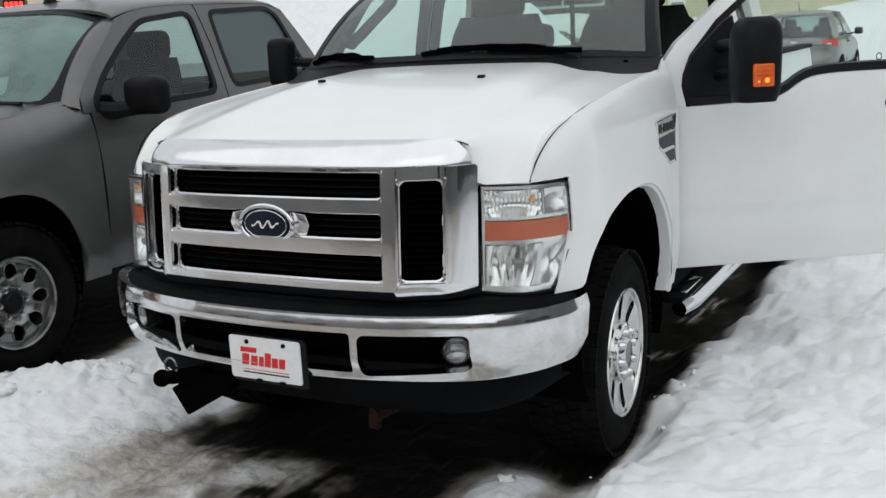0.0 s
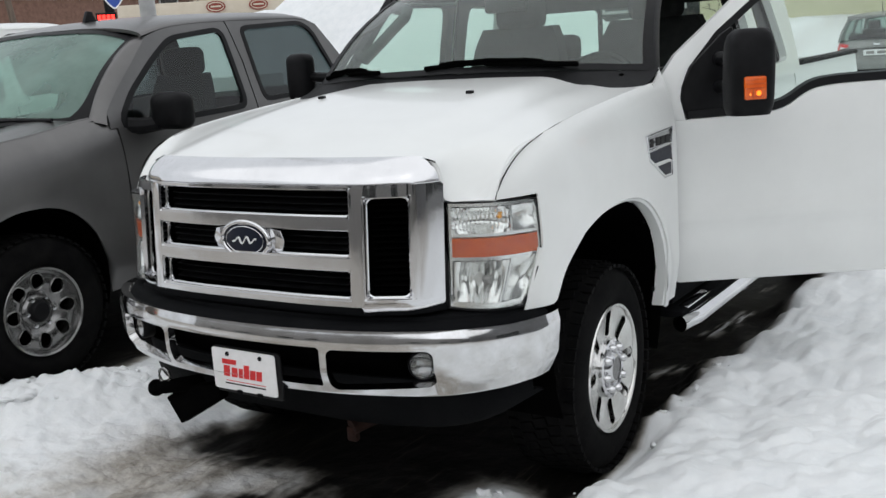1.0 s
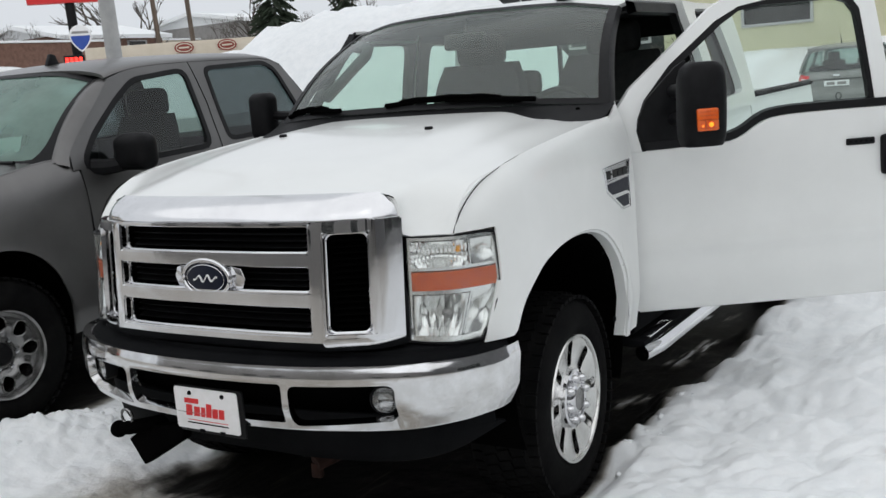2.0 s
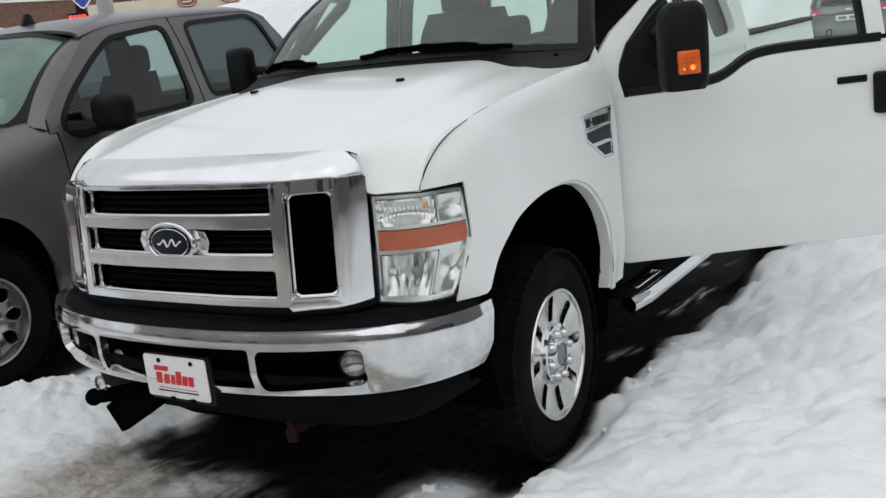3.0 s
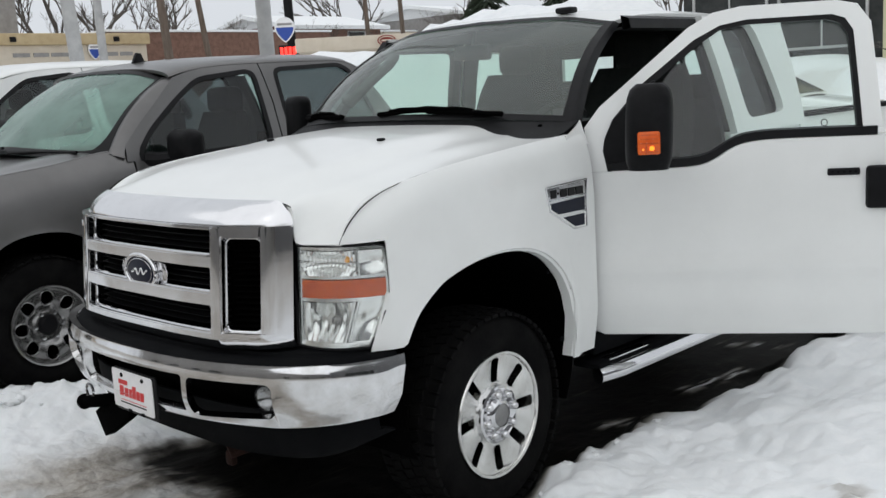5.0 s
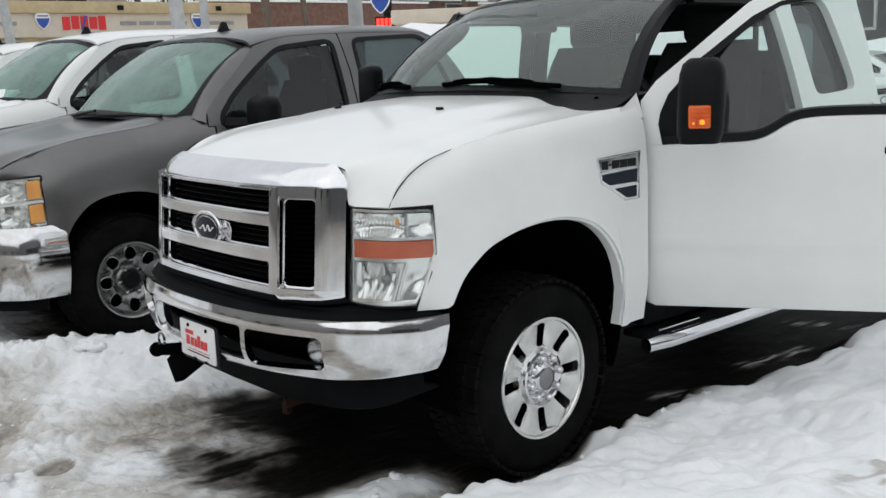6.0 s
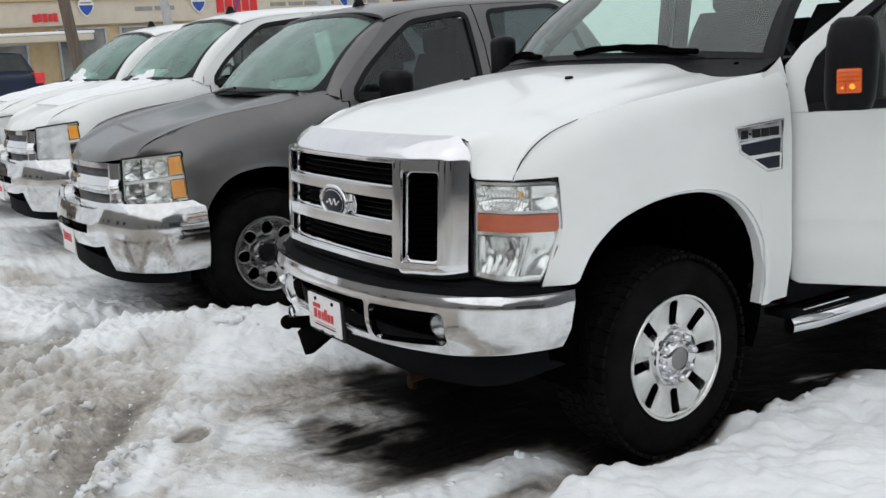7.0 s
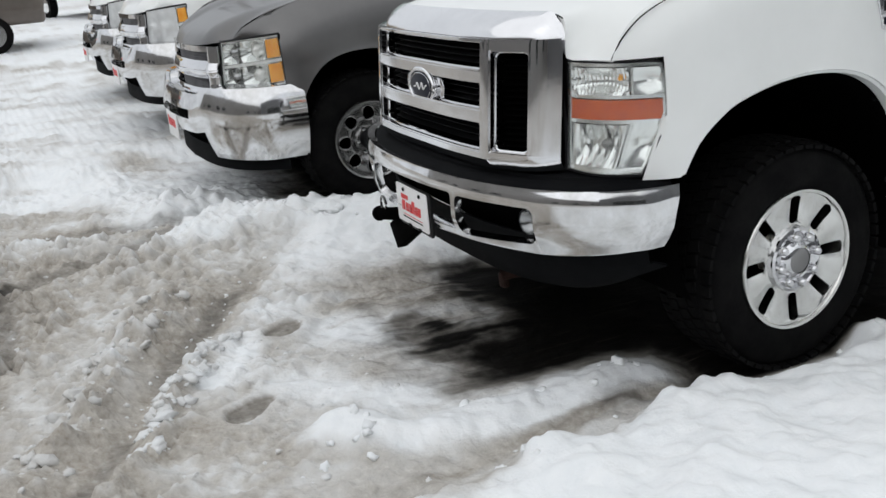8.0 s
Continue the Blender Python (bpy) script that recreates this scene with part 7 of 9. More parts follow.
    pl = part("number_plate", bm, PLATE, t, "white dealer plate")
    for k in range(5):
        bm = bmesh.new()
        box(bm, (-0.11 + k * 0.045, -0.968, 0.5), (-0.08 + k * 0.045, -0.9645, 0.55 + 0.012 * (k == 0)))
        part("plate_mark", bm, RED, pl)

    # cab
    def side(zz):
        return curve1([(0.4, 0.95), (0.55, 0.985), (0.85, 1.005), (1.1, 0.99), (1.28, 0.955), (1.5, 0.88), (1.78, 0.79), (1.84, 0.762)], zz)

    def base(xx):
        a = abs(xx)
        return Vector((xx * 1.035, curve1([(0, 0.25), (0.5, 0.3), (0.75, 0.4), (0.85, 0.5)], a), curve1([(0, 1.335), (0.6, 1.31), (0.78, 1.3), (0.85, 1.315)], a)))

    def top(xx):
        a = abs(xx)
        return Vector((xx * 0.86, curve1([(0, 0.93), (0.5, 0.95), (0.85, 1.0)], a), curve1([(0, 1.83), (0.6, 1.81), (0.85, 1.755)], a)))

    rows = [[base(xx).lerp(top(xx), k) + Vector((0, -0.04, 0.03)) * math.sin(math.pi * k) for k in spread(0, 1, 8)] for xx in spread(-0.85, 0.85, 21)]
    w = part("windscreen", sheet(rows), FROST_HAZE if frost else GLASS, t, "frosted greenish windscreen with sky reflection painted in")
    w.visible_shadow = False
    bm = bmesh.new()
    def on_glass(q, k):
        return base(q).lerp(top(q), k) + Vector((0, -0.04, 0.03)) * math.sin(math.pi * k) + Vector((0, -0.004, 0.004))

    for sx in (-1, 1):
        quads(bm, [[on_glass(sx * (0.852 - w_ * (0.028 + 0.11 * math.exp(-k / 0.09))), k) for k in spread(0, 1, 16)] for w_ in (0, 0.5, 1)])
    quads(bm, [[on_glass(q, k) for k in (0.95, 0.975, 1.0)] for q in spread(-0.85, 0.85, 15)])
    quads(bm, [[on_glass(q, k) for k in (0.0, 0.035, 0.07)] for q in spread(-0.85, 0.85, 15)])
    part("windscreen_border", bm, TRIM, t)
    rows = [[(xx, 0.3 + 0.08 * abs(xx), 1.3), base(xx) + Vector((0, 0.01, 0.006))] for xx in spread(-0.88, 0.88, 15)]
    part("cowl", sheet(rows, 0.01), PLASTIC, t)
    for x0, x1 in ((0.1, 0.72), (-0.62, 0.02)):
        bm = bmesh.new()
        a, c = base(x0) + Vector((0, -0.012, 0.014)), base(x1) + Vector((0, 0.0, 0.04))
        tube(bm, [a.lerp(c, k) + Vector((0, -0.01, 0.006 * math.sin(math.pi * k))) for k in spread(0, 1, 7)], 0.011, 6)
        part("wiper", bm, TRIM, t)
    def roof_edge(yy):
        return curve1([(0.98, 1.755), (1.12, 1.79), (1.28, 1.815), (1.6, 1.832), (2.35, 1.838), (2.5, 1.82), (2.58, 1.78)], yy)

    rows = []
    for u in [-math.sin(math.pi / 2 * k) for k in spread(1, 0, 17)] + [math.sin(math.pi / 2 * k) for k in spread(0, 1, 17)][1:]:
        row = []
        a = min(abs(u), 1.0)
        for k in spread(0, 1, 18):
            yy = lerp(0.93 + 0.07 * a * a, 2.6 - 0.03 * a * a, k)
            zc = curve1([(0.93, 1.832), (1.08, 1.868), (1.3, 1.893), (1.7, 1.908), (2.3, 1.91), (2.48, 1.89), (2.6, 1.83)], yy)
            ze = roof_edge(yy)
            row.append((u * (side(ze) + 0.004), yy, ze + (zc - ze) * (1 - a**2.6) ** (1 / 1.9)))
        rows.append(row)
    part("roof", sheet(rows, 0.02), paint, t, angle=60)
    bm = bmesh.new()
    prism(bm, [(-0.07, 0), (0.07, 0), (0.075, 0.015), (0.02, 0.02), (0.0, 0.07), (-0.035, 0.075)], 0.03, 0.004, Matrix(((0, 0, 1, 0.12), (1, 0, 0, 1.2), (0, 1, 0, 1.872), (0, 0, 0, 1))))
    part("roof_antenna", bm, TRIM, t, "black fin antenna")
    for s in (-1, 1):
        for y0, y1, nm in ((0.63, 1.735, "front_door"), (1.745, 2.92, "rear_door")):
            d = part(nm, shell([[(s * side(q), yy, q) for q in spread(0.42, 1.29, 16)] for yy in spread(y0, y1, 8)], (-s * 0.03, 0, 0)), paint, t, angle=50)
            if nm == "front_door":
                bm = bmesh.new()
                box(bm, (min(s * 0.985, s * 1.02), 1.42, 1.1), (max(s * 0.985, s * 1.02), 1.6, 1.15), 0.012)
                part("door_handle", bm, TRIM, d)
        fi = rounded([(0.672, 1.262), (1.655, 1.298), (1.662, 1.5), (1.648, 1.79), (1.2, 1.745), (1.02, 1.628), (0.79, 1.45), (0.68, 1.33)], 0.07)
        fo = [(0.58, 1.268), (1.735, 1.268), (1.74, 1.57), (1.7, 1.835), (1.45, 1.828), (1.28, 1.815), (1.14, 1.79), (1.02, 1.755), (0.8, 1.56), (0.59, 1.37)]
        outline_ring(s, fo, fi, side, 0.03, "window_frame", paint, t)
        outline_ring(s, offset_outline(fi, 0.012), offset_outline(fi, -0.02), lambda q: side(q) + 0.003, 0.02, "window_seal", TRIM, t)
        outline_pane(s, fi, side, 0.015, "door_glass", CAR_GLASS, t)
        ri = rounded([(1.828, 1.325), (2.66, 1.36), (2.5, 1.76), (2.41, 1.812), (1.82, 1.79)], 0.05)
        outline_ring(s, [(1.745, 1.268), (2.9, 1.268), (2.72, 1.58), (2.575, 1.785), (2.5, 1.82), (2.35, 1.838), (2.0, 1.836), (1.71, 1.836), (1.75, 1.57)], ri, side, 0.03, "window_frame", paint, t)
        outline_ring(s, offset_outline(ri, 0.012), offset_outline(ri, -0.018), lambda q: side(q) + 0.003, 0.02, "window_seal", TRIM, t)
        outline_pane(s, ri, side, 0.015, "rear_glass", TINTED, t)
        # painted skin from the windscreen's edge to the door frame
        rows = []
        lead = [(0.56, 1.29), (0.585, 1.36), (0.69, 1.465), (0.8, 1.56), (0.92, 1.665), (1.02, 1.755)]
        for k in spread(0, 1, 16):
            a = base(0.85).lerp(top(0.85), k) + Vector((0, -0.04, 0.03)) * math.sin(math.pi * k)
            qy, qz = curve1([(i / 5, p[0]) for i, p in enumerate(lead)], k), curve1([(i / 5, p[1]) for i, p in enumerate(lead)], k)
            c = Vector((side(qz) + 0.001, qy + 0.006, qz))
            rows.append([Vector((s * p.x, p.y, p.z)) for p in (a + Vector((-0.004, -0.004, 0.006)), a.lerp(c, 0.3) + Vector((0.012, -0.012, 0.006)), a.lerp(c, 0.65) + Vector((0.014, -0.004, 0.004)), c)])
        part("pillar_skin", shell(rows, (-s * 0.02, 0.012, -0.004)), paint, t, angle=70)
        # rounded corner behind the rear window
        rows = []
        for k in spread(0, 1, 9):
            z_ = lerp(1.27, 1.79, k)
            y_ = curve1([(1.27, 2.9), (1.58, 2.72), (1.785, 2.572)], z_)
            e = Vector((side(z_), y_, z_))
            rows.append([(s * p.x, p.y, p.z) for p in (e, e + Vector((-0.03, 0.035, 0)), e + Vector((-0.09, 0.055, 0)))])
        part("corner_skin", shell(rows, (-s * 0.012, -0.012, 0)), paint, t, angle=70)
        m_ = new("door_mirror")
        m_.parent = t
        bm = bmesh.new()
        box(bm, (min(s * 1.0, s * 1.26), 0.8, 1.235), (max(s * 1.0, s * 1.26), 0.95, 1.44), 0.06, seg=5)
        part("mirror_head", bm, PLASTIC, m_, "black door mirror")
        bm = bmesh.new()
        tube(bm, [(s * 0.93, 0.72, 1.27), (s * 0.985, 0.78, 1.265), (s * 1.06, 0.87, 1.275)], [0.05, 0.045, 0.04], 8)
        part("mirror_foot", bm, PLASTIC, m_)
        # bed side
        rows = []
        for yy in spread(3.0, 4.75, 40):
            dy = abs(yy - 3.64)
            zb = 0.5 if dy > 0.42 else 0.5 + 0.42 * math.sqrt(1 - (dy / 0.42) ** 2)
            rows.append([(s * side(min(q, 1.1)), yy, q) for q in spread(zb, 1.32, 10)])
        part("bed_side", shell(rows, (-s * 0.04, 0, 0)), paint, t)
    bm = bmesh.new()
    box(bm, (-0.9, 0.35, 0.42), (0.9, 2.8, 0.55), 0.02)
    box(bm, (-0.92, 2.85, 0.45), (0.92, 2.9, 1.3), 0.01)
    box(bm, (-0.85, 0.4, 0.5), (0.85, 0.5, 1.25), 0.02)
    part("cab_floor", bm, DARK, t)
    bm = bmesh.new()
    box(bm, (-0.95, 4.7, 0.6), (0.95, 4.76, 1.32), 0.015)
    box(bm, (-0.9, 3.0, 0.6), (0.9, 4.7, 0.7), 0.01)
    part("tailgate", bm, paint, t)
    bm = bmesh.new()
    quads(bm, [[(-0.86, 2.93, 1.28), (0.86, 2.93, 1.28)], [(-0.7, 2.6, 1.82), (0.7, 2.6, 1.82)]])
    part("rear_window", bm, CAR_GLASS, t).visible_shadow = False
    rows = [[(xx, base(xx).y + 0.03, 1.29), (xx, base(xx).y + 0.35, 1.3), (xx, base(xx).y + 0.4, 1.1)] for xx in spread(-0.83, 0.83, 9)]
    part("dashboard", sheet(rows), DASH, t)
    if detail:
        seat(0.4, 1.5, 0.25, t, 0.76)
        seat(-0.4, 1.5, 0.25, t, 0.76)
        bm = bmesh.new()
        tube(bm, [Vector((0.4 + 0.19 * math.cos(a), 0.92 + 0.1 * math.sin(a), 1.26 + 0.16 * math.sin(a))) for a in spread(0, 2 * math.pi, 25)], 0.016, 8)
        part("steering_wheel", bm, TRIM, t)
    for wx in (-1, 1):
        for wy in (0.0, 3.64):
            wheel_steel(t, wx * 0.86, wy, 0.395, wx)
    t.matrix_basis = pose(x, y, z)
    return t


FROST_LENS = glass_mat("snow_filmed_lens", (0.95, 0.96, 0.96), 0.2, 0.55, (0.9, 0.91, 0.91))
# green film also paints in the pale sky that the windscreen reflects
FROST_HAZE = glass_mat("frost_haze_windscreen", (0.42, 0.66, 0.57), 0.1, 0.3, (0.42, 0.63, 0.54))
CAR_GLASS = glass_mat("smoked_door_glass", (0.56, 0.66, 0.63))
pickup(GREY, "dark grey pickup truck with chrome bumper, parked in slush", -2.97, -0.46, 0.1, "row of parked pickups", gold=True)
white2 = pickup(WHITE, "white pickup truck with snow on its hood and windscreen", -5.5, -0.45, 0.2, "row of parked pickups")
white3 = copy_thing(white2, pose(-8.05, -0.42, 0.2))
white3["label"] = "white pickup truck with chrome grille at the row's end"
# snow left on the white trucks
for tx, ty in ((-5.5, -0.45), (-8.05, -0.42)):
    bm = bmesh.new()
    rows = []
    for u in spread(-1, 1, 33):
        row = []
        for k in spread(0, 1, 21):
            yy = lerp(-0.5, 0.32, k)
            a = abs(u)
            zc = curve1([(-0.84, 1.045), (-0.74, 1.085), (-0.5, 1.17), (0.0, 1.265), (0.4, 1.33)], yy) - 0.03 * sstep(0.75, 1.0, a)
            edge = min(1, 6 * min(k, 1 - k, (1 - a) * 0.6))
            row.append((tx + u * 0.64, ty + yy, 0.2 + zc + 0.02 + 0.03 * edge * (0.6 + 0.7 * noise.noise((u * 3, k * 4, tx)))))
        rows.append(row)
    bm = sheet(rows, 0.02)
    tagged(part("snow_cover", bm, SNOW, None), "thin snow cover lying on a truck hood", "snow", kind="stuff")
    bm = bmesh.new()
    rows = []
    for u in spread(-1, 1, 33):
        row = []
        for k in spread(0, 1, 15):
            e = max(0.0, (1 - u * u) * math.sin(math.pi * k))
            d = 0.09 * e * (0.35 + 1.2 * max(0, noise.noise((u * 2.2, k * 2, tx)) + 0.3)) + 0.02 * noise.noise((u * 9, k * 6, tx)) * e
            row.append((tx + 0.1 + u * 0.34, ty + 0.2 + 0.24 * k + 0.02 * noise.noise((u * 4, 3, tx)), 1.49 + 0.13 * k + d))
        rows.append(row)
    bm = sheet(rows, 0.03)
    tagged(part("snow_lump", bm, SNOW, None), "lump of snow at the windscreen's foot", "snow", kind="stuff")


# ---------------------------------------------------------------- loose snow
def lumps(name, n, place, label, r0=0.012, r1=0.04, dirt=0.4):
    bm = bmesh.new()
    for k in range(n):
        x, y = place()
        h = float(ground_fields(np.array([x]), np.array([y]))[0][0])
        r = r0 + (r1 - r0) * random.random() ** 2.5
        m = Matrix.Translation((x, y, h - r * 0.1)) @ Euler((random.uniform(-0.5, 0.5), random.uniform(-0.5, 0.5), random.random() * 6)).to_matrix().to_4x4() @ Matrix.Diagonal((r, r * random.uniform(0.5, 1), r * random.uniform(0.4, 0.7), 1))
        vs = bmesh.ops.create_icosphere(bm, subdivisions=2, radius=1.0)["verts"]
        o = Vector((random.random() * 50, random.random() * 50, 3))
        for v in vs:
            v.co = m @ (v.co * (1 + 0.75 * noise.noise(v.co * 1.4 + o) + 0.3 * noise.noise(v.co * 4 + o)))
    ob = part(name, bm, SNOW, None, weld=False, angle=180)
    at = ob.data.attributes.new("slush", "FLOAT", "POINT")
    at.data.foreach_set("value", [dirt] * len(ob.data.vertices))
    return tagged(ob, label, "snow", kind="stuff")


def on_line(pts, width):
    k = random.randrange(len(pts) - 1)
    t = random.random()
    return pts[k][0] + (pts[k + 1][0] - pts[k][0]) * t + random.gauss(0, width), pts[k][1] + (pts[k + 1][1] - pts[k][1]) * t + random.gauss(0, width)


lumps("snow_crumbs", 110, lambda: on_line(LIP_NEAR[1:], 0.035), "clods of churned snow beside a tyre rut", 0.012, 0.05, 0.3)
lumps("snow_crumbs", 90, lambda: on_line(LIP_FAR, 0.08), "clods of dirty snow along a tyre rut", 0.01, 0.045, 0.45)
lumps("snow_crumbs", 40, lambda: on_line(RUT[3:8], 0.05), "small crumbs lying in a tyre rut", 0.005, 0.014, 0.2)
lumps("snow_crumbs", 36, lambda: on_line([(-1.3, 0.4), (-1.4, -0.4), (-1.85, -0.8), (-2.05, -1.3)], 0.14), "loose clods on a snow ridge", 0.012, 0.045, 0.05)
lumps("snow_crumbs", 26, lambda: on_line([(1.05, 1.2), (1.08, 0.3), (0.98, -0.6), (1.05, -1.4)], 0.06), "loose clods at the edge of the snow bank", 0.008, 0.026, 0.15)
lumps("snow_crumbs", 14, lambda: on_line([(0.68, -0.5), (0.66, -0.62), (0.6, -1.5), (0.7, -1.75)], 0.05), "white clods of snow on a low strip", 0.015, 0.04, 0.0)
lumps("snow_crumbs", 140, lambda: (random.uniform(-3, 1.0), random.uniform(-3.0, -1.3)), "scattered crumbs of snow on slush", 0.006, 0.018, 0.35)

# ---------------------------------------------------------------- background
TAN = surface("tan_stucco", (0.46, 0.35, 0.2), (0.53, 0.42, 0.25), 0.85, scale=3.0, bumps=0.15, bscale=25.0)
CREAM = surface("cream_sign_band", (0.56, 0.49, 0.39), (0.62, 0.55, 0.45), 0.8, scale=2.0)
YELLOW = surface("pale_yellow_stucco", (0.55, 0.54, 0.36), (0.62, 0.6, 0.42), 0.85, scale=2.0)
BRICK_FAR = surface("brown_brick", (0.13, 0.07, 0.05), (0.2, 0.11, 0.08), 0.85, scale=4.0, bumps=0.2, bscale=12.0)
SIDING = surface("grey_siding", (0.25, 0.24, 0.23), (0.32, 0.31, 0.3), 0.8, scale=3.0)
DARKGLASS = surface("dark_window", (0.02, 0.022, 0.022), (0.045, 0.048, 0.046), 0.15, 0.25, scale=1.5)
CONCRETE = surface("pale_concrete", (0.36, 0.36, 0.36), (0.46, 0.46, 0.45), 0.8, scale=4.0, bumps=0.1, bscale=30.0)
WOOD = surface("weathered_pole_wood", (0.1, 0.075, 0.055), (0.16, 0.125, 0.1), 0.85, scale=12.0, stretch=0.1, bumps=0.2, bscale=30.0)
BARK = surface("bare_bark", (0.06, 0.05, 0.042), (0.11, 0.095, 0.08), 0.9, scale=10.0)
NEEDLE = surface("spruce_needles", (0.018, 0.03, 0.016), (0.035, 0.05, 0.026), 0.8, scale=6.0)
DARK_SIDING = surface("dark_grey_siding", (0.13, 0.13, 0.135), (0.18, 0.18, 0.185), 0.8, scale=2.0)
SILVER = surface("silver_grey_paint", (0.2, 0.2, 0.19), (0.27, 0.27, 0.26), 0.35, metal=0.4, scale=2.0, coat=0.4)
NAVY = surface("dark_navy_paint", (0.008, 0.013, 0.034), (0.012, 0.018, 0.045), 0.45, 0.25, scale=2.0, coat=0.1)
BROWN = surface("brown_grey_paint", (0.07, 0.055, 0.045), (0.11, 0.09, 0.075), 0.35, scale=2.0, coat=0.4)
SHOPGLASS = surface("lit_shop_window", (0.1, 0.105, 0.1), (0.26, 0.26, 0.24), 0.15, 0.4, scale=0.8)
SIGN_BLUE = surface("sign_blue", (0.02, 0.06, 0.3), (0.03, 0.08, 0.36), 0.4, scale=5.0)


def building(name, label, x0, y0, x1, y1, zb, zt, mat, wins=(), roof="flat", snow=True, pane=None):
    """A block with window openings on the sides that face the lot. wins: (side, from, to, low, high)."""
    t = thing(name, label, "building")
    lo, hi = (min(x0, x1), min(y0, y1)), (max(x0, x1), max(y0, y1))
    bm = bmesh.new()
    box(bm, (*lo, zb), (*hi, zt), 0.03)
    part("wall", bm, mat, t)
    for side, a, b, z0, z1 in wins:
        w = new("window")
        w.parent = t
        bm, bg_ = bmesh.new(), bmesh.new()
        if side == "e":
            p = lambda u, d, z: (hi[0] + d, u, z)
        elif side == "w":
            p = lambda u, d, z: (lo[0] - d, u, z)
        elif side == "n":
            p = lambda u, d, z: (u, hi[1] + d, z)
        else:
            p = lambda u, d, z: (u, lo[1] - d, z)
        for (u0, u1, q0, q1) in ((a - 0.06, a + 0.04, z0, z1), (b - 0.04, b + 0.06, z0, z1), (a - 0.06, b + 0.06, z0 - 0.08, z0 + 0.02), (a - 0.06, b + 0.06, z1 - 0.02, z1 + 0.06)):
            c0, c1 = p(u0, -0.02, q0), p(u1, 0.08, q1)
            box(bm, [min(i, j) for i, j in zip(c0, c1)], [max(i, j) for i, j in zip(c0, c1)], 0.01)
        n = max(1, int((b - a) / 1.3))
        for k in range(1, n):
            u = a + (b - a) * k / n
            c0, c1 = p(u - 0.03, -0.02, z0), p(u + 0.03, 0.06, z1)
            box(bm, [min(i, j) for i, j in zip(c0, c1)], [max(i, j) for i, j in zip(c0, c1)])
        part("frame", bm, CONCRETE, w)
        c0, c1 = p(a, -0.02, z0), p(b, 0.025, z1)
        box(bg_, [min(i, j) for i, j in zip(c0, c1)], [max(i, j) for i, j in zip(c0, c1)])
        part("pane", bg_, pane or DARKGLASS, w)
    bm = bmesh.new()
    if roof == "flat":
        box(bm, (lo[0] - 0.08, lo[1] - 0.08, zt), (hi[0] + 0.08, hi[1] + 0.08, zt + 0.12), 0.02)
    else:
        ov, xm = 0.5, (lo[0] + hi[0]) / 2
        pk = zt + roof
        rows = [[(lo[0] - ov, yy, zt - 0.1), (xm, yy, pk), (hi[0] + ov, yy, zt - 0.1)] for yy in (lo[1] - ov, hi[1] + ov)]
        quads(bm, rows)
        bmesh.ops.recalc_face_normals(bm, faces=bm.faces)
        bmesh.ops.solidify(bm, geom=bm.faces[:], thickness=0.25)
        for yy in (lo[1], hi[1]):
            bm.faces.new([bm.verts.new(q) for q in ((lo[0], yy, zt - 0.05), (hi[0], yy, zt - 0.05), (xm, yy, pk - 0.1))])
    part("roof", bm, SNOW if snow else TAN, t, "snow-covered roof" if snow else "")
    return t


# shop row with sign band
shops = building("shop_row", "single-storey tan shop row with cream sign band", -52, 21, -38, -14, 0.0, 4.35, TAN, wins=[("e", -10, -6.5, 1.0, 3.0), ("e", -5, -1.5, 1.0, 3.0), ("e", 0.3, 2.6, 1.0, 2.7), ("e", 3.2, 5.0, 1.0, 2.7), ("e", 6.2, 8.0, 0.6, 3.2), ("e", 8.6, 11.0, 1.0, 3.2), ("e", 12, 14.2, 1.0, 3.2), ("e", 15, 17.2, 1.0, 3.2), ("e", 18, 20.5, 1.0, 3.2)], snow=False, pane=SHOPGLASS)
bm = bmesh.new()
box(bm, (-38.2, -14, 3.35), (-37.75, 21.02, 4.28), 0.03)
band = part("sign_band", bm, CREAM, shops, "cream sign band")
bm = bmesh.new()
box(bm, (-38.3, -14.1, 4.28), (-37.6, 21.15, 4.75), 0.05)
part("cornice", bm, TAN, shops, "tan cornice")
for u in (-8, -2, 3, 9, 15, 19.5):
    bm = bmesh.new()
    box(bm, (-37.62, u - 0.12, 4.4), (-37.5, u + 0.12, 4.6), 0.02)
    part("cornice_lamp", bm, TRIM, shops)
bm = bmesh.new()
box(bm, (-38.0, 0.0, 2.75), (-36.6, 7.2, 3.0), 0.04)
canopy = part("entrance_canopy", bm, CREAM, shops)
bm = bmesh.new()
box(bm, (-38.0, -0.05, 3.0), (-36.55, 7.25, 3.1), 0.04)
part("canopy_snow", bm, SNOW, canopy)


def sign_blocks(y, z, w, h, n, mat, name, label):
    bm = bmesh.new()
    for k in range(n):
        a = y + w * k / n
        box(bm, (-37.76, a, z + (0.0 if k % 2 == 0 else 0.06 * h)), (-37.7, a + w / n * 0.8, z + h * (1.0 if k % 3 else 0.94)), 0)
    return part(name, bm, mat, shops, label)


sign_blocks(12.6, 3.62, 1.85, 0.56, 5, RED, "sign_mark", "red block sign")
sign_blocks(5.3, 3.5, 0.95, 0.32, 5, RED, "sign_mark", "small red block sign")
bm = bmesh.new()
box(bm, (-37.74, 13.42, 3.6), (-37.68, 13.5, 4.2), 0, Matrix.Translation((0, 13.46, 3.9)) @ Matrix.Rotation(radians(-20), 4, "X") @ Matrix.Translation((0, -13.46, -3.9)))
part("sign_slash", bm, SIGN_BLUE, shops)
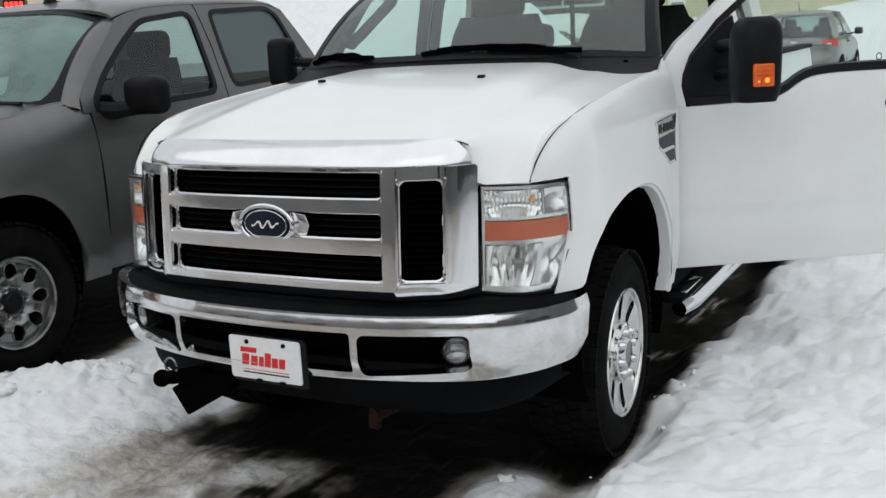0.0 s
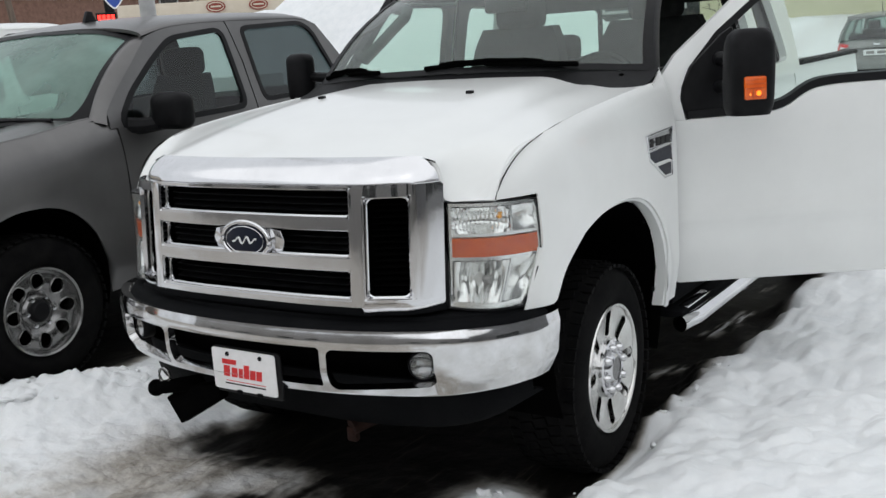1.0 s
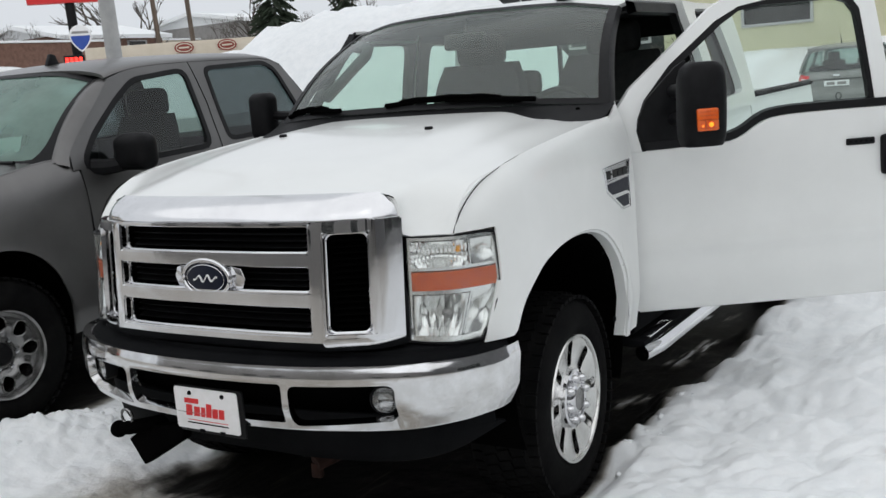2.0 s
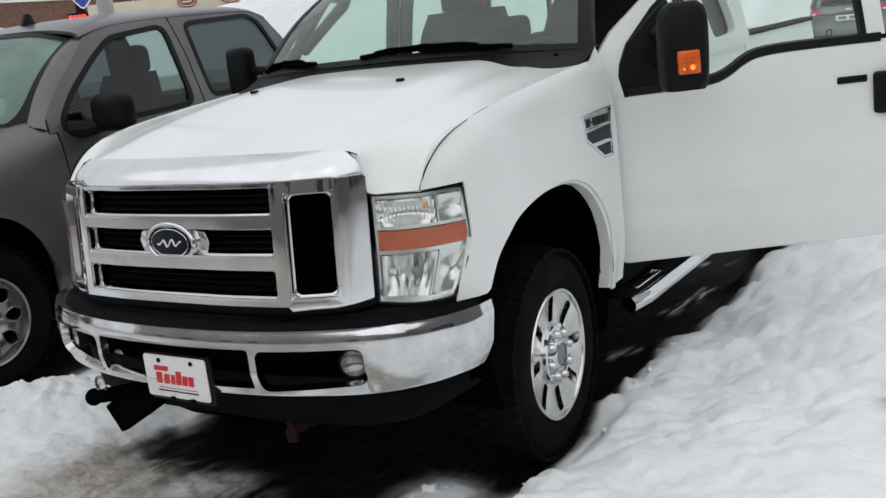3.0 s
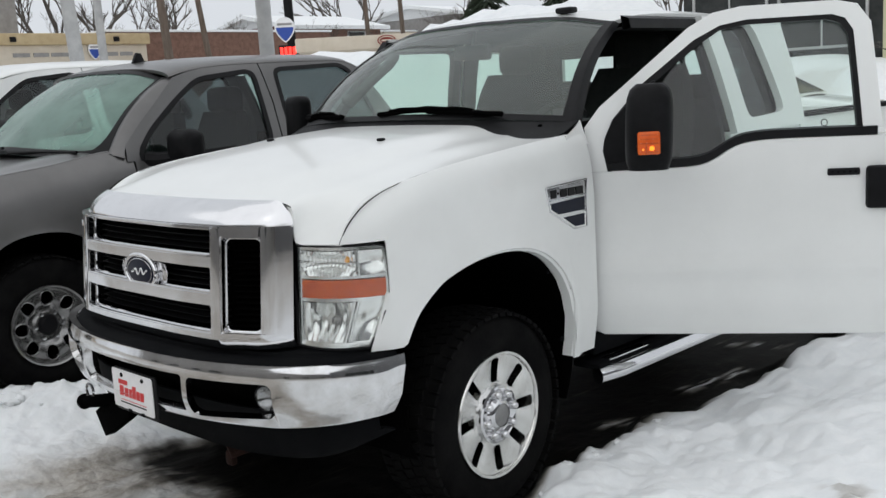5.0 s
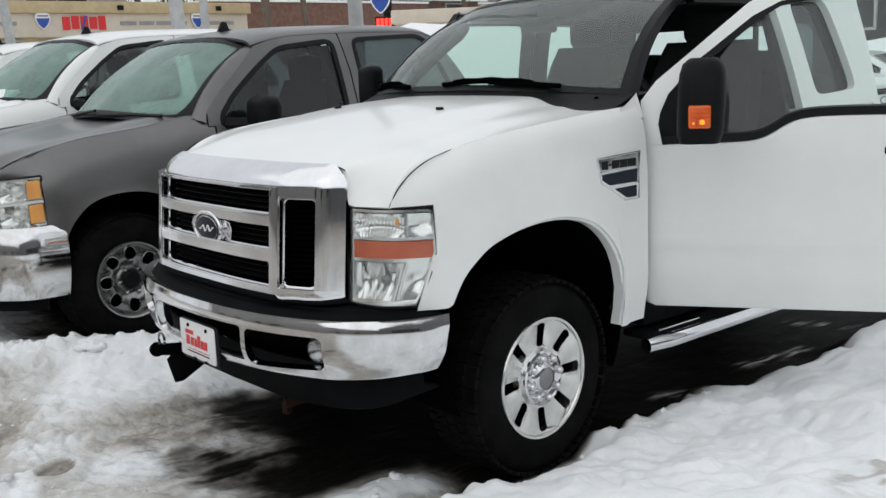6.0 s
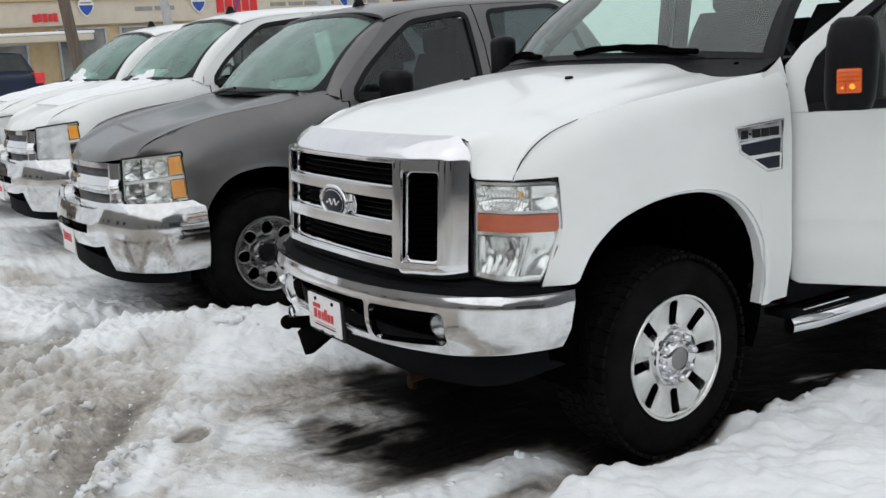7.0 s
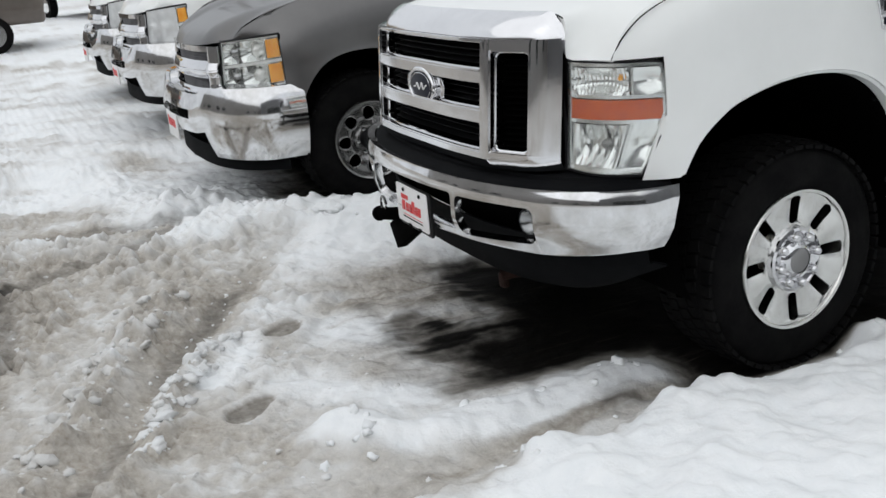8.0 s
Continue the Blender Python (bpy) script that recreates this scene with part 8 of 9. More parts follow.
for a, b in ((15.0, 15.7), (15.85, 16.5), (16.6, 17.5), (17.7, 18.0), (18.9, 19.6), (19.7, 20.3), (9.2, 9.9), (10.0, 10.8), (1.5, 3.6)):
    bm = bmesh.new()
    box(bm, (-37.76, a, 3.8), (-37.72, b, 3.96), 0)
    part("sign_line", bm, SIDING, shops, "grey bar of small lettering")


def balloon_sign(x, y, z, w, parent_name="balloon_sign", pole=None, face=0.0):
    """A flat balloon-shaped board, white and red above, blue below."""
    t = thing(parent_name, "balloon-shaped white and blue advertising board", "sign")
    M = pose(x, y, z, 0, 0, face) @ Matrix(((0, 0, 1, 0), (1, 0, 0, 0), (0, 1, 0, 0), (0, 0, 0, 1)))
    pts = []
    for k in range(28):
        a = 2 * math.pi * k / 28
        s = math.sin(a)
        pts.append((w * math.cos(a) * (1 if s > 0 else 1 - 0.55 * s * s), w * (1.0 * s if s > 0 else 1.45 * s)))
    bm = bmesh.new()
    prism(bm, pts, 0.06, 0.01, M)
    part("board", bm, PLATE, t)
    bm = bmesh.new()
    prism(bm, [(px * 0.86, py * 0.9) for px, py in pts if py < w * 0.05], 0.07, 0, M)
    part("blue_half", bm, SIGN_BLUE, t)
    bm = bmesh.new()
    prism(bm, [(-w * 0.75, w * 0.2), (w * 0.75, w * 0.2), (w * 0.7, w * 0.42), (-w * 0.7, w * 0.42)], 0.07, 0, M)
    part("dark_bar", bm, SIDING, t)
    return t


for y in (11.8, 18.5, 7.3):
    balloon_sign(-37.7, y, 4.08, 0.3)
balloon_sign(-21.0, 15.9, 3.68, 0.3, face=-40)

building("brick_block", "long brown brick building with snowy roof", -58, 22, -43, 36, 0.0, 5.2, BRICK_FAR, wins=[("e", 25, 26.5, 2.6, 3.8), ("e", 30, 31.5, 2.6, 3.8)])
building("office_block", "grey two-storey block behind the shops", -60, -10, -46, 19, 0.0, 7.2, SIDING, wins=[("e", 0, 3, 5.2, 6.6), ("e", 5, 8, 5.2, 6.6), ("e", 10, 13, 5.2, 6.6), ("e", -6, -3, 5.2, 6.6), ("e", 14, 17, 5.2, 6.6)])
building("brick_house", "brown brick house with snow-covered gable roof", -58, 38, -49.5, 46, 0.0, 6.2, BRICK_FAR, wins=[("e", 39.5, 41, 4.6, 5.7), ("e", 43, 44.5, 4.6, 5.7)], roof=0.9)
building("grey_house", "grey house with snow-covered gable roof", -60, 53, -47, 63, 0.0, 7.0, SIDING, wins=[("e", 55, 57, 4.6, 6.2), ("e", 59, 61, 4.6, 6.2)], roof=1.0)
building("flat_house", "tan flat-roofed house in the distance", -62, 47, -52, 52, 0.0, 5.9, CREAM, wins=[("e", 48.5, 50, 4.2, 5.3)])
building("yellow_building", "pale yellow building with dark windows beyond a snow bank", -10.2, 33, 14, 46, 0.0, 8.5, YELLOW, wins=[("s", -7.3, -5.0, 2.6, 5.5), ("s", -2, 1, 2.6, 5.5), ("s", 3, 6, 2.6, 5.5)])
building("glass_entrance", "dark glazed entrance block beside a yellow building", -18, 33.2, -10.25, 45, 0.0, 8.0, DARKGLASS, wins=[("s", -17.5, -14.5, 2.4, 7.5), ("s", -14, -10.8, 2.4, 7.5)])

# fuel station canopy
OVAL_RED = surface("faded_brown_red", (0.2, 0.03, 0.02), (0.27, 0.05, 0.035), 0.6, scale=5.0)
st = thing("fuel_canopy", "white fuel station canopy with red oval emblems", "canopy")
bm = bmesh.new()
CM = Matrix.Translation((-26.6, 20.6, 0)) @ Matrix.Rotation(math.atan2(4.4, 4.1), 4, "Z")
box(bm, (0, 0, 3.22), (8.5, 6.0, 3.72), 0.05, CM)
part("fascia", bm, CREAM, st, "dirty cream canopy fascia")
for u in (1.1, 4.9, 7.8):
    bm = bmesh.new()
    box(bm, (u - 0.15, 0.8, 0), (u + 0.15, 1.1, 3.25), 0.02, CM)
    part("post", bm, PLATE, st)
for u in (2.75, 4.25):
    bm = bmesh.new()
    prism(bm, [(0.34 * math.cos(2 * math.pi * k / 24), 0.2 * math.sin(2 * math.pi * k / 24)) for k in range(24)], 0.06, 0, CM @ Matrix.Translation((u + 0.6, -0.03, 3.5)) @ Matrix.Rotation(radians(90), 4, "X"))
    oval = part("oval_emblem", bm, OVAL_RED, st, "faded brown-red oval emblem")
    bm = bmesh.new()
    tube(bm, [CM @ Vector((u + 0.6 + 0.27 * math.cos(a), -0.095, 3.5 + 0.14 * math.sin(a))) for a in spread(0, 2 * math.pi, 25)], 0.02, 6)
    tube(bm, [CM @ Vector((u + 0.42, -0.095, 3.5)), CM @ Vector((u + 0.78, -0.095, 3.5))], 0.035, 6)
    part("emblem_band", bm, CREAM, oval, "pale band on the emblem")

# poles
def pole(name, label, foot, head, r0, r1, mat, extra=None):
    t = thing(name, label, "pole")
    bm = bmesh.new()
    f, h = Vector(foot), Vector(head)
    tube(bm, [f.lerp(h, k) for k in (0, 0.33, 0.66, 1)], [lerp(r0, r1, k) for k in (0, 0.33, 0.66, 1)], 12)
    part("shaft", bm, mat, t)
    if extra == "lamp":
        bm = bmesh.new()
        tube(bm, [h + Vector((0, 0, -0.6)), h + Vector((0.3, 0.7, 0.1)), h + Vector((0.7, 1.6, 0.2))], 0.06, 8)
        part("arm", bm, mat, t)
        bm = bmesh.new()
        box(bm, h + Vector((0.55, 1.4, 0.1)), h + Vector((0.85, 2.2, 0.28)), 0.06)
        part("lamp_head", bm, CONCRETE, t)
    if extra == "arm":
        bm = bmesh.new()
        box(bm, h + Vector((-0.08, -1.2, -1.0)), h + Vector((0.08, 1.2, -0.85)), 0.01)
        part("crossarm", bm, mat, t)
    return t


pole("light_pole", "thick grey steel light pole", (-21.6, 9.85, 0), (-21.95, 9.4, 9.0), 0.2, 0.15, CONCRETE)
pole("light_pole", "pale grey steel light pole", (-7.25, 5.1, 0), (-7.4, 5.05, 9.0), 0.1, 0.085, CONCRETE)
pole("utility_pole", "slim grey pole beyond the trucks", (-32.0, 15.95, 0), (-32.1, 15.8, 10), 0.17, 0.13, CONCRETE, "arm")
pole("utility_pole", "weathered wooden utility pole", (-35.0, 20.7, 0), (-35.4, 20.2, 10), 0.2, 0.15, WOOD, "arm")
pole("street_lamp", "street lamp on a wooden pole", (-38.2, 25.0, 0), (-38.7, 24.3, 7.6), 0.17, 0.12, WOOD, "lamp")
pole("utility_pole", "dark wooden utility pole", (-30.2, 5.2, 0), (-30.9, 4.4, 10), 0.2, 0.16, WOOD)
pole("light_pole", "pale grey light pole before the shops", (-32.3, 9.0, 0), (-32.8, 8.4, 9), 0.18, 0.14, CONCRETE)
pole("utility_pole", "thin wooden pole near a canopy", (-30.0, 27.5, 0), (-30.2, 27.2, 9), 0.12, 0.09, WOOD)
pole("utility_pole", "thin wooden pole near houses", (-33.0, 32.5, 0), (-33.2, 32.2, 9), 0.14, 0.1, WOOD)
sg = thing("pylon_sign", "dark pylon with red message board and red panel", "sign")
bm = bmesh.new()
tube(bm, [(-30.7, 23.75, 0), (-30.8, 23.6, 7.4)], 0.19, 12)
part("post", bm, TRIM, sg)
SG = Matrix.Translation((-30.75, 23.55, 0)) @ Matrix.Rotation(math.atan2(1.6, 1.26), 4, "Z")
bm = bmesh.new()
box(bm, (-0.45, -0.32, 3.28), (0.32, -0.16, 3.74), 0.02, SG)
part("message_board", bm, TRIM, sg)
for k in range(4):
    bm = bmesh.new()
    box(bm, (-0.39 + 0.17 * k, -0.34, 3.36), (-0.27 + 0.17 * k, -0.315, 3.66), 0, SG)
    part("led_bar", bm, LIT_RED, sg, "glowing red bar")
bm = bmesh.new()
box(bm, (-1.5, -0.22, 5.75), (1.4, 0.22, 7.5), 0.04, SG)
part("panel", bm, RED, sg, "red sign panel")
bm = bmesh.new()
box(bm, (-1.0, -0.25, 6.0), (0.6, -0.21, 6.2), 0, SG)
part("panel_bar", bm, PLATE, sg)
stop = thing("stop_sign", "red eight-sided road sign on a post", "sign")
bm = bmesh.new()
prism(bm, [(0.28 * math.cos(radians(22.5 + 45 * k)), 0.28 * math.sin(radians(22.5 + 45 * k))) for k in range(8)], 0.03, 0, Matrix.Translation((-31.4, 16.9, 3.0)) @ Matrix(((0, 0, 1, 0), (1, 0, 0, 0), (0, 1, 0, 0), (0, 0, 0, 1))))
part("plate", bm, RED, stop)
bm = bmesh.new()
tube(bm, [(-31.43, 16.9, 0), (-31.43, 16.9, 3.3)], 0.04, 8)
part("post", bm, STEEL, stop)
ps = thing("parking_sign", "white sign with dark bars on a post", "sign")
bm = bmesh.new()
tube(bm, [(-3.78, 17.9, 0.2), (-3.8, 17.9, 2.05)], 0.03, 8)
part("post", bm, STEEL, ps)
bm = bmesh.new()
box(bm, (-3.96, 17.85, 1.62), (-3.62, 17.87, 2.08), 0.005)
part("plate", bm, PLATE, ps)
bm = bmesh.new()
for z in (1.68, 1.76, 1.9, 1.98):
    box(bm, (-3.92, 17.84, z), (-3.66, 17.852, z + 0.05))
part("bar", bm, SIDING, ps)

# bare trees, bush, spruce
def bare_tree(name, label, x, y, z, h, seed, spread_=0.5, levels=4, r=None, cat="tree"):
    rnd = random.Random(seed)
    t = thing(name, label, cat)
    trunk, twig = bmesh.new(), bmesh.new()

    def grow(bm_, p, d, ln, rad, lv):
        q = p + d * ln
        mid = p.lerp(q, 0.5) + Vector((rnd.uniform(-1, 1), rnd.uniform(-1, 1), 0)) * ln * 0.06
        tube(bm_, [p, mid, q], [rad, rad * 0.85, rad * 0.65], 5 if lv > 1 else 4)
        if lv == 0:
            return
        for k in range(rnd.choice((2, 3, 3))):
            nd = (d + Vector((rnd.uniform(-1, 1), rnd.uniform(-1, 1), rnd.uniform(-0.2, 0.7))) * spread_ * 1.3).normalized()
            grow(twig if lv <= levels - 1 else bm_, p.lerp(q, rnd.uniform(0.6, 1.0)), nd, ln * rnd.uniform(0.55, 0.8), rad * 0.6, lv - 1)

    grow(trunk, Vector((x, y, z)), Vector((0, 0, 1)), h * 0.36, r or h * 0.022, levels)
    part("trunk", trunk, BARK, t, weld=False)
    part("crown", twig, BARK, t, "bare branching twigs", weld=False)
    return t


for i, (x, y, h) in enumerate(((-62, 24, 13), (-60, 30, 12), (-66, 18, 14), (-58, 34, 11), (-64, 40, 13), (-70, 33, 14), (-56, 49, 12), (-66, 10, 14), (-68, 2, 13), (-46, 62, 12), (-62, 14, 12))):
    bare_tree("bare_tree", "leafless deciduous tree behind the roofs", x, y, 0, h, 40 + i, 0.5, 5)
for i, (x, y) in enumerate(((-43, 48), (-36, 50), (-30, 52), (-24, 55))):
    bare_tree("bare_tree", "leafless tree at the back of the lot", x, y, 0, 10, 80 + i, 0.55, 5)
for i, (x, y, h) in enumerate(((-46, 27, 7), (-44.5, 31, 6.5), (-47, 34, 7.5), (-45, 37, 7), (-43, 40, 6.5), (-47.5, 24, 7), (-41, 45, 8), (-38, 47, 8), (-27, 50, 9), (-20, 52, 9), (-60, 20, 11), (-61, 27, 11), (-63, 35, 11))):
    bare_tree("bare_tree", "leafless grey-brown tree with dense twigs", x, y, 0, h, 120 + i, 0.62, 6, h * 0.014)
bare_tree("bush", "leafless shrub standing in snow", -6.2, 23.3, 1.5, 1.2, 5, 0.9, 4, 0.02, "bush")
bare_tree("bush", "leafless shrub standing in snow", -7.0, 23.8, 1.5, 1.0, 8, 0.9, 4, 0.02, "bush")


def spruce(x, y, z, h, w, seed):
    rnd = random.Random(seed)
    t = thing("spruce_tree", "dark green spruce with drooping boughs", "tree")
    bm = bmesh.new()
    tube(bm, [(x, y, z), (x, y, z + h * 0.95)], [0.2, 0.03], 8)
    part("trunk", bm, BARK, t)
    bm = bmesh.new()
    for k in range(420):
        f = rnd.random() ** 0.8
        zz = z + h * (0.08 + 0.92 * f)
        ln = w * (1 - f) * rnd.uniform(0.6, 1.1) + 0.15
        a = rnd.uniform(0, 6.28)
        d = Vector((math.cos(a), math.sin(a), -0.25 - 0.3 * rnd.random()))
        p = Vector((x, y, zz))
        side = Vector((-d.y, d.x, 0)) * ln * 0.2
        for s in (0.35, 0.7, 1.0):
            c = p + d * ln * s
            tip = c + d * ln * 0.25 + Vector((0, 0, -0.1))
            v = [bm.verts.new(q) for q in (c - d * ln * 0.25, c + side * (1.2 - s), tip, c - side * (1.2 - s))]
            bm.faces.new(v)
            u = bm.verts.new(c + Vector((0, 0, -0.18 * ln)))
            bm.faces.new((v[0], v[2], u))
    part("crown", bm, NEEDLE, t, "dark needle boughs", weld=False, smooth=False)
    return t


spruce(-36.5, 42.5, 0, 9.5, 3.2, 3)
spruce(-33.5, 45.0, 0, 8.5, 2.8, 4)

# ---------------------------------------------------------------- cars beyond
def bmesh_box(lo, hi, bevel=0.0):
    bm = bmesh.new()
    box(bm, lo, hi, bevel)
    return bm


def small_car(label, paint, x, y, z, turn, shape="hatch", cat="car"):
    """A far car, nose along -y before turning, built from its side outline and glazed cabin."""
    t = thing({"hatch": "hatchback", "sedan": "sedan", "suv": "suv"}[shape], label, cat, "cars parked beyond")
    prof = {
        "hatch": ([(-0.85, 0.35), (-0.88, 0.62), (-0.75, 0.78), (0.2, 0.98), (3.1, 1.02), (3.28, 0.85), (3.3, 0.4)], [(0.15, 0.97), (0.95, 1.42), (1.6, 1.5), (2.75, 1.47), (3.12, 1.0)]),
        "sedan": ([(-0.9, 0.33), (-0.93, 0.6), (-0.8, 0.76), (0.3, 0.92), (2.9, 0.98), (3.65, 1.0), (3.72, 0.8), (3.7, 0.38)], [(0.2, 0.92), (1.0, 1.36), (1.6, 1.44), (2.3, 1.4), (3.1, 0.98)]),
        "suv": ([(-0.85, 0.45), (-0.9, 0.85), (-0.8, 1.0), (0.3, 1.1), (3.0, 1.15), (3.6, 1.3), (3.75, 1.2), (3.75, 0.5)], [(0.2, 1.1), (0.8, 1.68), (1.5, 1.78), (3.35, 1.76), (3.66, 1.14)]),
    }[shape]
    W = 0.88
    bm = bmesh.new()
    prism(bm, prof[0], 2 * W, 0.07, Matrix(((0, 0, 1, -W), (1, 0, 0, 0), (0, 1, 0, 0), (0, 0, 0, 1))), 3)
    body = part("body", bm, paint, t, angle=50)
    cab = prof[1]
    bm = bmesh.new()
    rows = []
    for s in (-1, 1):
        rows.append([(s * (W - 0.05 - 0.32 * max(q[1] - 1.0, 0)), q[0], q[1]) for q in cab])
    rows.insert(1, [(0, q[0], q[1] + 0.03) for q in cab])
    quads(bm, rows)
    for r in (rows[0], rows[2]):
        bm.faces.new([bm.verts.new(q) for q in r])
    cabin = part("cabin", bm, paint, t, angle=60)

    def side_x(q, s):
        return s * (W - 0.044 - 0.32 * max(q[1] - 1.0, 0))

    ymid = (cab[1][0] + cab[-2][0]) / 2
    zlo, zhi = cab[0][1] + 0.07, cab[2][1] - 0.09

    def edge_y(z, front):
        a, b = (cab[0], cab[1]) if front else (cab[-1], cab[-2])
        k = min((z - a[1]) / (b[1] - a[1]), 1.0)
        return lerp(a[0], b[0], k) + (0.2 if front else -0.25)

    for s in (-1, 1):
        for f in (True, False):
            bm = bmesh.new()
            quads(bm, [[(side_x((0, z), s), edge_y(z, f), z), (side_x((0, z), s), ymid - 0.05 if f else ymid + 0.05, z)] for z in spread(zlo, zhi, 4)])
            pane = part("side_window", bm, DARKGLASS, t)
            if shape == "suv":
                bm = bmesh.new()
                ym_ = ymid - 0.05 if f else ymid + 0.05
                loop = [(edge_y(zlo, f), zlo), (ym_, zlo), (ym_, zhi), (edge_y(zhi, f), zhi), (edge_y(zlo, f), zlo)]
                tube(bm, [(side_x((0, z), s) + s * 0.006, y, z) for y, z in loop], 0.014, 6)
                part("window_trim", bm, CHROME, pane)
    for a, b, nm in ((cab[0], cab[1], "windscreen"), (cab[-1], cab[-2], "rear_window")):
        n = Vector((0, -(b[1] - a[1]), abs(b[0] - a[0]))).normalized() * 0.02
        if nm == "rear_window":
            n.y = -n.y
        bm = bmesh.new()
        quads(bm, [[Vector((u * (W - 0.16 - 0.32 * max(lerp(a[1], b[1], k) - 1.0, 0)), lerp(a[0], b[0], k), lerp(a[1], b[1], k) + 0.03 * (1 - abs(u)))) + n for u in (-1, -0.5, 0, 0.5, 1)] for k in ((0.3 if shape == "suv" and nm == "rear_window" else 0.1), 0.5, 0.7, 0.93)])
        part(nm, bm, DARKGLASS, t)
    top = [q for q in cab if q[1] > cab[0][1] + 0.35]
    bm = bmesh.new()
    quads(bm, [[(u * (W - 0.06 - 0.32 * max(q[1] - 1.0, 0)), q[0], q[1] + 0.045 - 0.03 * abs(u)) for u in (-1, -0.5, 0, 0.5, 1)] for q in top])
    part("roof", bm, paint, t)
    for s in (-1, 1):
        bm = bmesh.new()
        yb = prof[0][-3][0]
        zl = 1.03 if shape == "suv" else 0.8
        box(bm, (min(s * 0.62 if shape == "suv" else s * 0.5, s * 0.89), yb - 0.14, zl), (max(s * 0.62 if shape == "suv" else s * 0.5, s * 0.89), yb + (0.16 if shape == "suv" else 0.08), zl + (0.27 if shape == "suv" else 0.22)), 0.03)
        part("tail_lamp", bm, RED_LENS, t, "red tail lamp")
        bm = bmesh.new()
        box(bm, (min(s * 0.45, s * 0.86), -0.93, 0.6), (max(s * 0.45, s * 0.86), -0.7, 0.75), 0.03)
        part("headlight", bm, REFLECTOR, t)
        bm = bmesh.new()
        box(bm, (min(s * 0.9, s * 1.05), 0.5, 0.95), (max(s * 0.9, s * 1.05), 0.62, 1.08), 0.03)
        part("door_mirror", bm, paint, t)
        for wy in (0.0, {"hatch": 2.55, "sedan": 2.7, "suv": 2.85}[shape]):
            bm = bmesh.new()
            lathe(bm, [(-0.1, 0.2), (-0.1, 0.31), (0.1, 0.31), (0.105, 0.2)], 24, Matrix.Translation((s * (W - 0.08), wy, 0.32)))
            wh = part("tyre", bm, RUBBER, t)
            bm = bmesh.new()
            lathe(bm, [(0.09, 0.2), (0.095, 0.1), (0.09, 0.0)], 16, Matrix.Translation((s * (W - 0.08), wy, 0.32)) @ Matrix.Rotation(0 if s > 0 else math.pi, 4, "Z"))
            part("rim", bm, STEEL, wh)
    bm = bmesh.new()
    yb = prof[0][-2][0]
    box(bm, (-0.26, yb + 0.0, 0.62), (0.26, yb + 0.08, 0.74), 0.01)
    part("number_plate", bm, PLATE, t)
    t.matrix_basis = pose(x, y, z, 0, 0, turn)
    return t


